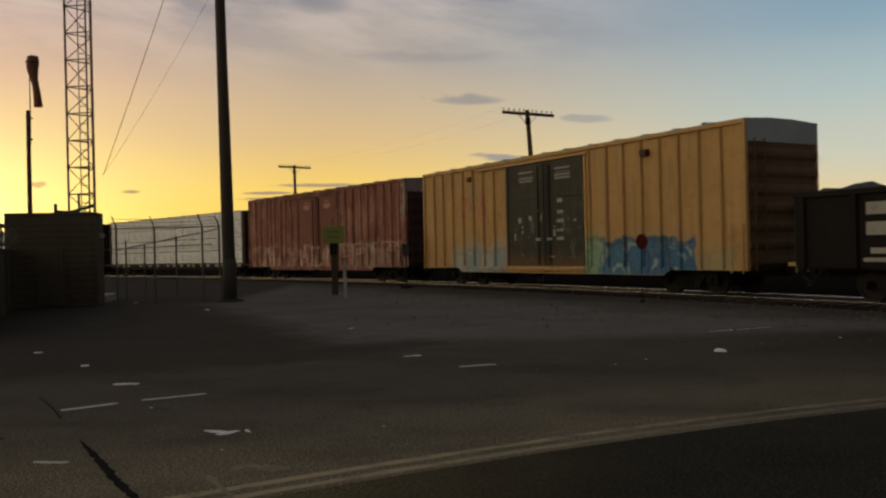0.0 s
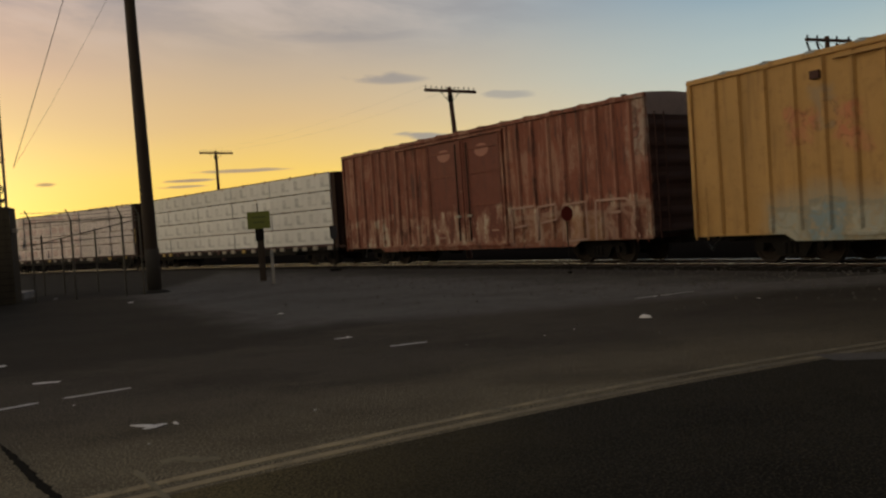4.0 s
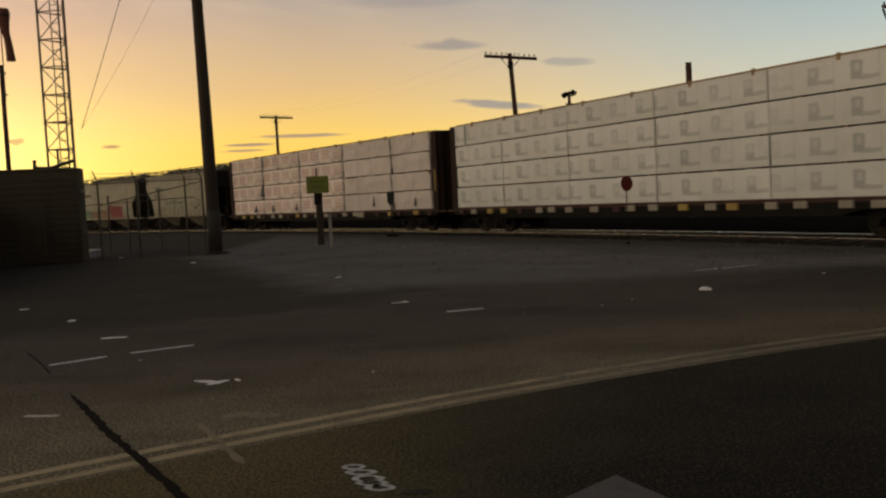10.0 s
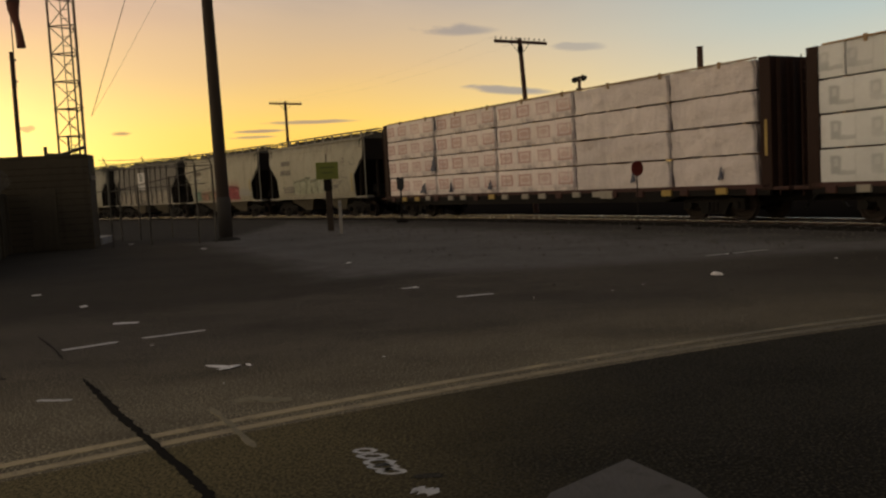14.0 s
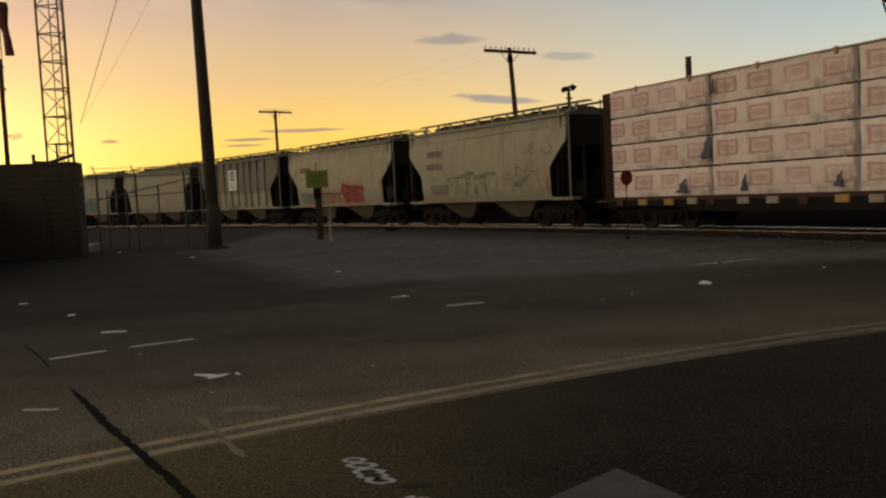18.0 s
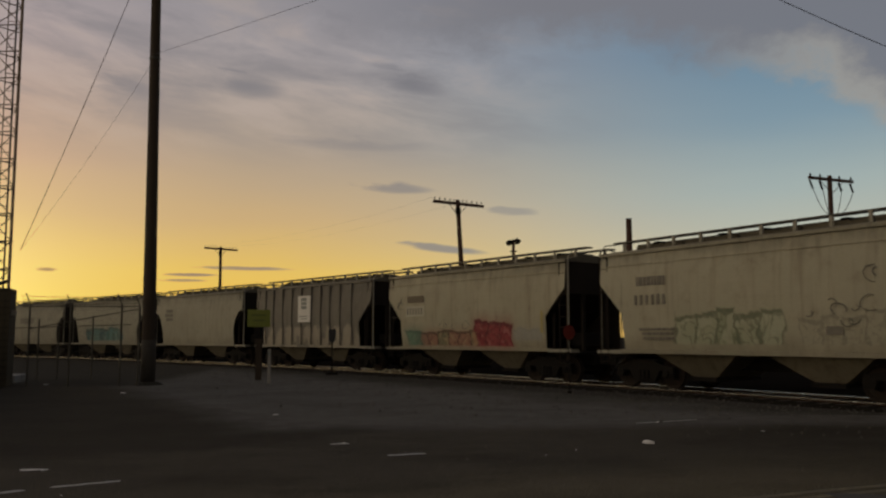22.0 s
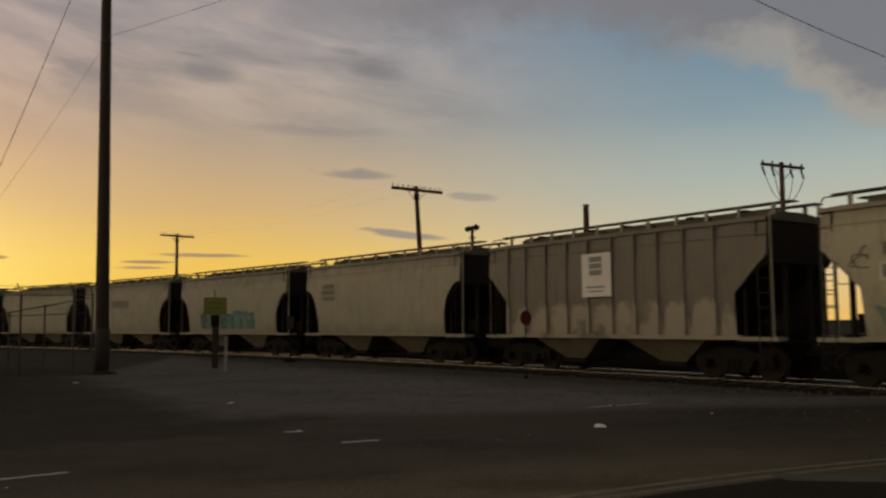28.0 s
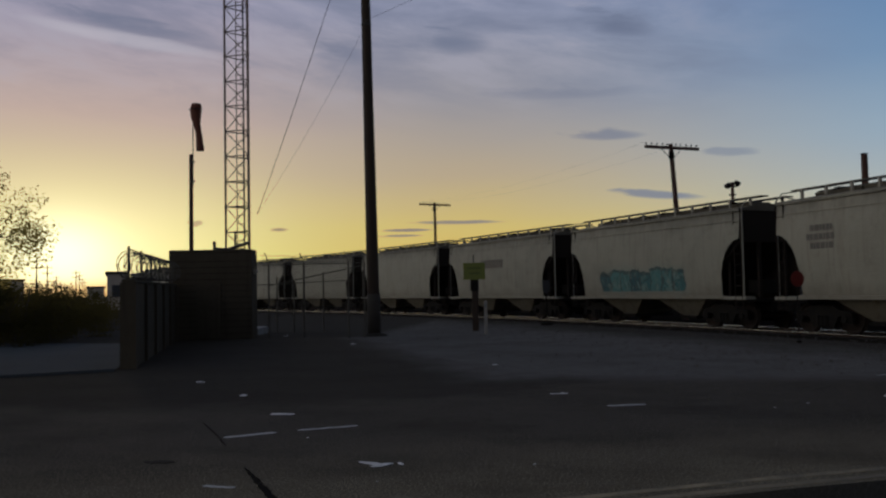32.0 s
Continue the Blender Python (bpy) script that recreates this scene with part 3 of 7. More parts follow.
RUST = (0.09, 0.035, 0.02)
yellow_paint = paint("faded_yellow_paint", (0.385, 0.222, 0.07), 0.6, dirt=(0.13, 0.07, 0.03), dirty=0.45, streaks=0.4, tags=[
    (4.1, 4.75, 2.9, 3.9, (0.42, 0.14, 0.07), (0.42, 0.18, 0.08), 2.6, 0.8), (5.35, 6.05, 2.9, 3.9, (0.42, 0.14, 0.07), (0.42, 0.18, 0.08), 2.6, 0.8),
    (4.75, 5.35, 3.3, 4.3, (0.16, 0.17, 0.16), (0.40, 0.22, 0.09), 2.6, 0.4)], wrap=(
    letters(-8.9, -6.9, 0.7, 1.6, 2, ((0.24, 0.26, 0.16), (0.12, 0.25, 0.27)), (0.25, 0.16, 0.06), 2.0, 0.45, 0.2, 0.45),
    letters(-7.3, -2.35, 0.66, 2.1, 5, ((0.03, 0.13, 0.21), (0.025, 0.11, 0.20), (0.05, 0.19, 0.25), (0.27, 0.34, 0.26)), (0.02, 0.05, 0.085), 5.0, 0.97, 0.15, 0.2),
    letters(-2.95, -2.3, 0.66, 2.25, 1, ((0.30, 0.31, 0.10), (0.22, 0.30, 0.16)), (0.10, 0.13, 0.05), 3.0, 0.8, 0.3, 0.4),
    letters(2.6, 6.7, 0.64, 1.9, 4, ((0.28, 0.31, 0.27), (0.33, 0.33, 0.26), (0.12, 0.23, 0.28), (0.38, 0.36, 0.28)), (0.18, 0.17, 0.12), 7.0, 0.65, 0.45, 0.55)))
pale_roof = paint("pale_galvanised_roof", (0.25, 0.27, 0.28), 0.5, 0.3, dirty=0.3)
door_grey = paint("dark_grey_door_paint", (0.036, 0.034, 0.024), 0.6, dirt=(0.11, 0.085, 0.05), dirty=0.4, streaks=0.3, spec=0.15, wrap=door_scuffs)
red_tags = letters(-8.95, -2.65, 0.72, 2.15, 4, ((0.18, 0.075, 0.038), (0.23, 0.115, 0.05), (0.12, 0.045, 0.028)), (0.34, 0.23, 0.17), 37.0, 0.7, 0.0, 0.5)
red_paint = paint("oxide_red_paint", (0.19, 0.06, 0.033), 0.7, dirt=(0.075, 0.033, 0.024), dirty=0.55, streaks=0.45, wrap=(scabby, buffed, red_tags), tags=[
    (-9.3, -8.5, 3.1, 5.1, (0.36, 0.30, 0.24), (0.30, 0.16, 0.12), 1.5, 0.7)])
red_door = paint("oxide_red_door_paint", (0.15, 0.042, 0.024), 0.65, dirt=(0.06, 0.03, 0.022), dirty=0.5, streaks=0.35, wrap=buffed)
pale_streak = paint("bleached_red_rib_paint", (0.27, 0.11, 0.07), 0.7, dirt=(0.11, 0.045, 0.03), dirty=0.6, streaks=0.45, wrap=(scabby, buffed, red_tags))
# dirty yellow, darkened by colour because the end faces away from the sunset
shaded_yellow_end = paint("shaded_dirty_yellow_end_paint", (0.085, 0.05, 0.022), 0.7, dirt=(0.035, 0.02, 0.012), dirty=0.6, streaks=0.5, spec=0.2)
wrap_white = paint("white_lumber_wrap", (0.58, 0.58, 0.545), 0.45, dirt=(0.3, 0.28, 0.24), dirty=0.25, grain=3.0, bump=0.01, vary=0.05, wrap=emblem_grey)
wrap_pink = paint("wrinkled_white_lumber_wrap", (0.66, 0.575, 0.52), 0.45, dirt=(0.26, 0.22, 0.2), dirty=0.3, grain=2.2, bump=0.05, vary=0.07, streaks=0.15, wrap=emblem_red)
wrap_blank = paint("slack_grey_lumber_wrap", (0.59, 0.52, 0.475), 0.45, dirt=(0.36, 0.31, 0.28), dirty=0.2, grain=1.6, bump=0.10, vary=0.07, streaks=0.25, wrap=creased)
wrap_dark = paint("torn_wrap_underside", (0.07, 0.075, 0.10), 0.6, dirty=0.2)
lumber = paint("sawn_lumber_ends", (0.33, 0.22, 0.12), 0.8, dirty=0.3)
bulkhead_paint = paint("dark_brown_bulkhead_paint", (0.026, 0.013, 0.009), 0.7, dirt=(0.03, 0.02, 0.015), dirty=0.5, spec=0.12)
deck_steel = paint("rusty_dark_steel", (0.055, 0.026, 0.02), 0.75, 0.2, dirt=RUST, dirty=0.5)
black_steel = paint("sooty_black_steel", (0.014, 0.0125, 0.011), 0.75, 0.1, dirt=(0.035, 0.022, 0.014), dirty=0.4, spec=0.06)
# dirt plus the shade of the gap between cars, both in the colour
shaded_grime = paint("grimy_shaded_car_end", (0.022, 0.017, 0.013), 0.8, dirt=(0.03, 0.02, 0.015), dirty=0.5, streaks=0.3, spec=0.12)
wheel_steel = paint("rolled_wheel_steel", (0.026, 0.02, 0.016), 0.7, 0.2, dirt=(0.045, 0.022, 0.014), dirty=0.5, spec=0.1)
rail_steel = paint("polished_rail_head", (0.27, 0.27, 0.27), 0.26, 1.0, dirty=0.1, bump=0.0)
rail_side = paint("rusty_rail_web", (0.05, 0.03, 0.02), 0.8, 0.3, dirt=RUST)
pocket_white = paint("worn_white_winch_paint", (0.27, 0.24, 0.19), 0.6, dirty=0.5)
pocket_yellow = paint("worn_yellow_winch_paint", (0.32, 0.22, 0.06), 0.6, dirty=0.4)
HOPPER_TONE = (0.325, 0.30, 0.222)


def hopper_paint(name, tone, *sprayed):
    return paint(name, tone, 0.6, dirt=(0.13, 0.10, 0.068), dirty=0.4, streaks=0.35, grain=4.0, spec=0.2, wrap=(sooty_top, *sprayed))


# body paint with grime, darkened for the shade under the sill
bay_grime_shade = paint("grimy_shaded_bay_paint", (0.13, 0.112, 0.08), 0.8, dirt=(0.035, 0.028, 0.02), dirty=0.6, streaks=0.4, spec=0.15)
roof_grime = paint("sooty_roof", (0.12, 0.107, 0.08), 0.8, dirt=(0.03, 0.025, 0.02), dirty=0.6, spec=0.15)
stencil = paint("faded_black_stencil", (0.15, 0.135, 0.11), 0.6, dirt=(0.24, 0.22, 0.165), dirty=0.45, grain=9)
stencil_light = paint("faded_white_stencil", (0.27, 0.25, 0.21), 0.6, dirt=(0.08, 0.07, 0.05), dirty=0.7, grain=12)
tag_line = paint("chalky_spray_line", (0.32, 0.2, 0.15), 0.6, dirt=(0.22, 0.08, 0.05), dirty=0.85)
sooty_ink = paint("sooty_spray", (0.12, 0.112, 0.09), 0.6, dirt=(0.29, 0.265, 0.2), dirty=0.7, grain=9)
lime_ink = paint("dull_yellow_spray", (0.30, 0.24, 0.09), 0.6, dirt=(0.29, 0.265, 0.2), dirty=0.5, grain=9)
pale_ink = paint("pale_repaint", (0.40, 0.375, 0.29), 0.6, dirt=(0.28, 0.25, 0.19), dirty=0.4, grain=5)
placard_white = paint("white_placard", (0.6, 0.58, 0.53), 0.5, dirty=0.15)
placard_grey = paint("grey_placard_print", (0.17, 0.18, 0.17), 0.5, dirty=0.1)
pale_steel = paint("pale_painted_steel", (0.24, 0.22, 0.17), 0.55, dirty=0.4)
scrap_metal = paint("mixed_scrap", (0.05, 0.045, 0.04), 0.7, 0.4, dirt=RUST, dirty=0.5)
pole_wood = paint("weathered_pole_wood", (0.04, 0.028, 0.018), 0.85, dirt=(0.03, 0.022, 0.016), dirty=0.4, streaks=0.5, grain=5)
pole_wood_red = paint("creosoted_red_brown_wood", (0.07, 0.036, 0.024), 0.85, dirty=0.3, streaks=0.4)
glass_insulator = paint("porcelain_insulator", (0.35, 0.32, 0.28), 0.25, dirty=0.2)
cable_black = paint("black_cable", (0.02, 0.02, 0.02), 0.6)
galvanised = paint("weathered_galvanised_steel", (0.065, 0.059, 0.048), 0.5, 0.5, dirty=0.35)
tower_paint = paint("dull_tower_paint", (0.16, 0.115, 0.08), 0.55, 0.3, dirt=RUST, dirty=0.35)
block_wall = paint("dark_painted_block", (0.072, 0.06, 0.04), 0.85, dirt=(0.02, 0.018, 0.015), dirty=0.4, streaks=0.3, spec=0.12)
sock_cloth = paint("faded_sock_cloth", (0.13, 0.05, 0.03), 0.85, dirty=0.3)
sign_green = paint("fluorescent_yellow_green_sign", (0.14, 0.16, 0.022), 0.4, dirty=0.15)
sign_red = paint("red_sign_enamel", (0.11, 0.016, 0.012), 0.5, dirty=0.3, spec=0.15)
sign_dark = paint("dark_blue_grey_enamel", (0.02, 0.02, 0.022), 0.5, dirty=0.2)
white_post = paint("white_marker_post", (0.24, 0.22, 0.19), 0.6, dirty=0.4)
concrete = paint("pale_concrete", (0.26, 0.26, 0.25), 0.85, dirty=0.3, grain=3.0)
building_pale = paint("pale_stucco", (0.45, 0.40, 0.33), 0.85, dirty=0.2, grain=1.0)
pane_dark = paint("window_glass", (0.05, 0.055, 0.06), 0.12, dirty=0.1, bump=0.0)
bark = paint("dark_bark", (0.06, 0.045, 0.032), 0.9, dirty=0.4, grain=10)
bush_leaf = backlit("dark_bush_leaves", (0.042, 0.043, 0.016), (0.12, 0.10, 0.03))
fence_steel = paint("dusty_fence_steel", (0.085, 0.075, 0.056), 0.7, 0.1, dirty=0.35)
paper = paint("crumpled_white_paper", (0.62, 0.60, 0.57), 0.7, dirty=0.25, grain=20)
road_white = paint("worn_white_road_paint", (0.40, 0.40, 0.385), 0.6, dirt=(0.05, 0.045, 0.035), dirty=0.95, grain=14)
road_yellow = paint("worn_yellow_road_paint", (0.30, 0.24, 0.125), 0.65, dirt=(0.04, 0.034, 0.022), dirty=0.85, grain=8, wrap=worn_line)
road_scuff = paint("scuffed_faint_paint", (0.17, 0.145, 0.085), 0.8, dirt=(0.06, 0.05, 0.032), dirty=0.9, grain=9)
leaf_glow = backlit("backlit_olive_leaves", (0.13, 0.115, 0.03), (0.95, 0.75, 0.2))
road_patch = paint("worn_grey_patch", (0.085, 0.08, 0.072), 0.8, dirt=(0.03, 0.026, 0.022), dirty=0.6, grain=10, spec=0.12)
apron_grey = paint("dull_concrete_apron", (0.062, 0.07, 0.074), 0.85, dirty=0.4, grain=3.0, spec=0.12)
tar = paint("black_tar", (0.011, 0.010, 0.008), 0.9, dirty=0.0, spec=0.03, bump=0.0, grain=12)
asphalt = paint("worn_asphalt", (0.079, 0.069, 0.052), 0.88, dirt=(0.048, 0.042, 0.032), dirty=0.55, grain=7.0, bump=0.03, spec=0.05, mottle=0.75, wrap=worn_lit_road)
new_asphalt = paint("sealed_dark_asphalt", (0.021, 0.0185, 0.0125), 0.85, dirt=(0.0125, 0.0115, 0.0085), dirty=0.5, grain=9.0, bump=0.03, spec=0.05, mottle=1.0, wrap=sheen_lane)
old_lot = paint("oily_dark_lot_dirt", (0.034, 0.031, 0.024), 0.75, dirt=(0.018, 0.016, 0.013), dirty=0.6, grain=5.0, mottle=0.5, bump=0.02, spec=0.04)
dust = paint("dusty_gravel", (0.125, 0.118, 0.107), 0.95, dirt=(0.05, 0.043, 0.034), dirty=0.5, grain=5.0, mottle=0.4, bump=0.03, spec=0.0, wrap=trackside)
stone_grey = paint("dusty_stone", (0.085, 0.078, 0.068), 0.95, dirty=0.4, grain=9.0, spec=0.0)
ballast = paint("dark_ballast", (0.026, 0.023, 0.019), 0.95, dirt=(0.014, 0.012, 0.010), dirty=0.5, grain=12.0, bump=0.06, spec=0.0)
# ground colour holds the shade seen beneath the cars
far_shade = paint("shaded_far_ground", (0.014, 0.012, 0.010), 0.95, dirt=(0.022, 0.019, 0.015), dirty=0.4, grain=4.0, bump=0.03, spec=0.0)
tie_wood = paint("creosoted_tie", (0.035, 0.027, 0.021), 0.9, dirty=0.3)


# ---- mesh helpers ----
def thing(name, label, category, m=None, group="", kind=""):
    ob = new(name)
    ob.empty_display_size = 0.2
    if m is not None:
        ob.matrix_basis = m
    return tagged(ob, label, category, group, kind)


def mesh_of(bm, material, smooth=False):
    me = bpy.data.meshes.new("mesh")
    bmesh.ops.recalc_face_normals(bm, faces=bm.faces)
    for f in bm.faces:
        f.smooth = smooth
    bm.to_mesh(me)
    bm.free()
    me.materials.append(material)
    return me


def part(name, bm, material, parent=None, label="", smooth=False):
    """Links a bmesh, or mesh data made before, as one mesh object under its thing or part."""
    me = mesh_of(bm, material, smooth) if isinstance(bm, bmesh.types.BMesh) else bm
    ob = new(name, me)
    ob.parent = parent
    return tagged(ob, label)


def box(bm, x0, x1, y0, y1, z0, z1, bevel=0.0):
    vs = [bm.verts.new(p) for p in ((x0, y0, z0), (x1, y0, z0), (x1, y1, z0), (x0, y1, z0), (x0, y0, z1), (x1, y0, z1), (x1, y1, z1), (x0, y1, z1))]
    fs = [bm.faces.new([vs[i] for i in q]) for q in ((0, 3, 2, 1), (4, 5, 6, 7), (0, 1, 5, 4), (1, 2, 6, 5), (2, 3, 7, 6), (3, 0, 4, 7))]
    if bevel:
        es = {e for f in fs for e in f.edges}
        bmesh.ops.bevel(bm, geom=list(es), offset=bevel, segments=2, affect="EDGES", profile=0.6)
    return bm


def boxed(*a, **k):
    return box(bmesh.new(), *a, **k)


def tube(bm, p, q, r, n=8, r2=None):
    """A round bar from p to q."""
    p, q = Vector(p), Vector(q)
    d = (q - p).normalized()
    u = d.orthogonal().normalized()
    v = d.cross(u)
    rings = []
    for c, rad in ((p, r), (q, r if r2 is None else r2)):
        rings.append([bm.verts.new(c + (u * math.cos(2 * math.pi * i / n) + v * math.sin(2 * math.pi * i / n)) * rad) for i in range(n)])
    for i in range(n):
        bm.faces.new((rings[0][i], rings[0][(i + 1) % n], rings[1][(i + 1) % n], rings[1][i]))
    bm.faces.new(rings[0][::-1])
    bm.faces.new(rings[1])
    return bm


def rod(p, q, r, n=8, r2=None):
    return tube(bmesh.new(), p, q, r, n, r2)


def prism(bm, poly, axis, a, b):
    """A polygon of two coordinates pulled along an axis from a to b."""
    def at(u, v, w):
        return {"x": (w, u, v), "y": (u, w, v), "z": (u, v, w)}[axis]
    lo = [bm.verts.new(at(u, v, a)) for u, v in poly]
    hi = [bm.verts.new(at(u, v, b)) for u, v in poly]
    n = len(poly)
    bm.faces.new(lo[::-1])
    bm.faces.new(hi)
    for i in range(n):
        bm.faces.new((lo[i], lo[(i + 1) % n], hi[(i + 1) % n], hi[i]))
    return bm


def pulled(poly, axis, a, b):
    return prism(bmesh.new(), poly, axis, a, b)


def lathe(bm, profile, c, axis="z", n=14):
    """A turned form: (radius, height) pairs round an axis through c."""
    rings = []
    for r, h in profile:
        ring = []
        for i in range(n):
            a = 2 * math.pi * i / n
            u, v = r * math.cos(a), r * math.sin(a)
            ring.append(bm.verts.new(Vector(c) + Vector({"z": (u, v, h), "x": (h, u, v), "y": (u, h, v)}[axis])))
        rings.append(ring)
    for r0, r1 in zip(rings, rings[1:]):
        for i in range(n):
            bm.faces.new((r0[i], r0[(i + 1) % n], r1[(i + 1) % n], r1[i]))
    bm.faces.new(rings[0][::-1])
    bm.faces.new(rings[-1])
    return bm


def sweep(bm, points, r, n=6):
    """A cable through points."""
    pts = [Vector(p) for p in points]
    rings = []
    for i, p in enumerate(pts):
        d = (pts[min(i + 1, len(pts) - 1)] - pts[max(i - 1, 0)]).normalized()
        u = d.cross(Vector((0, 0, 1)))
        u = u.normalized() if u.length > 1e-3 else d.orthogonal().normalized()
        v = d.cross(u)
        rings.append([bm.verts.new(p + (u * math.cos(2 * math.pi * k / n) + v * math.sin(2 * math.pi * k / n)) * r) for k in range(n)])
    for a, b in zip(rings, rings[1:]):
        for k in range(n):
            bm.faces.new((a[k], a[(k + 1) % n], b[(k + 1) % n], b[k]))
    bm.faces.new(rings[0][::-1])
    bm.faces.new(rings[-1])
    return bm


def sagging(p, q, sag, n=24):
    p, q = Vector(p), Vector(q)
    return [p.lerp(q, i / n) - Vector((0, 0, sag * 4 * (i / n) * (1 - i / n))) for i in range(n + 1)]


# ---- the line of the track ----
TRACK_X, TRACK_Y, TRACK_H, TRACK_K, ARC_END = 7.054, 30.0, radians(29.44), 0.00499, 72.0


def track_at(s):
    """Place and heading (radians to the left of +y) on the centre line, s metres along it."""
    q = min(s, ARC_END)
    a = TRACK_H + TRACK_K * q
    x = TRACK_X + (math.cos(a) - math.cos(TRACK_H)) / TRACK_K
    y = TRACK_Y + (math.sin(a) - math.sin(TRACK_H)) / TRACK_K
    if s > ARC_END:
        x, y = x - math.sin(a) * (s - ARC_END), y + math.cos(a) * (s - ARC_END)
    return x, y, a


def beside(s, d):
    """A point d metres beyond the centre line (negative: on the road's side)."""
    x, y, a = track_at(s)
    return x + math.cos(a) * d, y + math.sin(a) * d


RAIL_TOP = 0.067


def ragged(points, step, jitter, seed):
    """A polyline cut into short pieces with small uneven offsets."""
    rng = random.Random(seed)
    out = []
    for (x0, y0), (x1, y1) in zip(points, points[1:]):
        n = max(1, int(math.hypot(x1 - x0, y1 - y0) / step))
        for i in range(n):
            f = i / n
            out.append((x0 + (x1 - x0) * f + rng.uniform(-jitter, jitter), y0 + (y1 - y0) * f + rng.uniform(-jitter, jitter)))
    return out + [points[-1]]


def slab(name, outline, top, material, label, thick=0.06, category="ground"):
    bm = bmesh.new()
    prism(bm, outline, "z", top - thick, top)
    bmesh.ops.triangulate(bm, faces=[f for f in bm.faces if len(f.verts) > 4])
    return tagged(part(name, bm, material), label, category, kind="structure")


def build_ground():
    bm = bmesh.new()
    prism(bm, [(-3000, -3000), (3000, -3000), (3000, 3000), (-3000, 3000)], "z", -1.0, -0.012)
    tagged(part("ground", bm, dust), "dusty grey-brown gravel ground along the railway", "ground", kind="structure")
    gravel_edge = [(-60, 4), (-30, 10), (-14.5, 15.4), (-10.4, 17.6), (-14.6, 29.2), (-11.5, 29.9), (-9.0, 30.3), (-7.3, 29.7), (-4.83, 23.1), (-3.6, 20.5), (-2.0, 17.8), (-0.76, 16.4), (0.83, 16.0),
                   (2.4, 16.0), (4.6, 16.2), (7.1, 17.0), (9.2, 17.4), (14, 16.5), (20, 13.5), (30, 4), (40, -14), (44, -40)]
    outline = ragged(gravel_edge, 0.5, 0.10, 3) + [(44, -60), (-60, -60)]
    slab("road", outline, 0.0, asphalt, "worn brownish grey asphalt road surface", category="road")
    near = [(x / 2, yellow(x / 2) - 0.28) for x in range(-60, 11)]
    near = near + [(7.6, 7.35), (10, 5.6), (14, 1), (18, -8), (18, -30), (-40, -30)]
    slab("sealed_lane", near, 0.002, new_asphalt, "darker sealed asphalt of the near lane", category="road")
    pale = ragged([(4.6, 8.55), (5.6, 8.25), (7.6, 7.4), (10, 5.7), (14, 1.2)], 0.4, 0.03, 7)
    band = [(x, y + 0.22) for x, y in pale] + [(x, y - 0.2) for x, y in reversed(pale)]
    slab("concrete_strip", band, 0.005, road_patch, "worn pale concrete strip across the road", thick=0.03, category="road")
    # dark sheet beyond the track, stands in for the shade beneath the train
    ss = [-160 + i * 10 for i in range(53)]
    slab("yard_ground", [beside(q, 2.4) for q in ss] + [beside(q, 70) for q in reversed(ss[:24])], -0.006, far_shade, "dark ground beyond the track with the shade under the cars in its colour", thick=0.1)
    # light concrete apron before the bushes
    slab("apron", [(-10.3, 17.6), (-12.2, 16.2), (-22, 15.5), (-40, 22), (-38, 30.5), (-20.4, 28.0), (-15.4, 27.2), (-12.4, 22.6)], 0.02, apron_grey, "pale concrete apron before the bushes", thick=0.1, category="pavement")
    slab("kerb", [(-10.25, 17.5), (-12.15, 16.05), (-22, 15.3), (-22, 15.12), (-12.1, 15.86), (-10.15, 17.35)], 0.06, apron_grey, "low pale concrete kerb", thick=0.3, category="kerb")


def yellow(x):
    """The line down the middle of the road."""
    return 6.74 + 0.535 * x - 0.022 * x * x if x > -4 else 6.74 - 0.535 * 4 - 0.352 + (x + 4) * 0.711


def road_stripe(off, seed):
    rng = random.Random(seed)
    a, b = [], []
    for i in range(0, 121):
        x = -15 + i * 0.25
        dx = 0.25
        tx, ty = dx, yellow(x + dx) - yellow(x)
        n = math.hypot(tx, ty)
        nx, ny = -ty / n, tx / n
        w = 0.05 + rng.uniform(-0.008, 0.006)
        a.append((x + nx * (off - w), yellow(x) + ny * (off - w)))
        b.append((x + nx * (off + w), yellow(x) + ny * (off + w)))
    return prism(bmesh.new(), a + b[::-1], "z", -0.01, 0.003)


def flat_mark(name, outline, material, label, category="road marking", top=0.0055):
    bm = bmesh.new()
    prism(bm, outline, "z", top - 0.008, top)
    ob = part(name, bm, material)
    return tagged(ob, label, category)


def strip(p, q, w, jitter=0.012, seed=1):
    rng = random.Random(seed)
    p, q = Vector(p), Vector(q)
    d = (q - p).normalized()
    nrm = Vector((-d.y, d.x))
    n = 12
    left = [p.lerp(q, i / n) + nrm * (w / 2 * (0.4 if i in (0, n) else 1) + rng.uniform(-jitter, jitter)) for i in range(n + 1)]
    right = [p.lerp(q, i / n) - nrm * (w / 2 * (0.4 if i in (0, n) else 1) + rng.uniform(-jitter, jitter)) for i in range(n + 1)]
    return [tuple(v) for v in left] + [tuple(v) for v in reversed(right)]


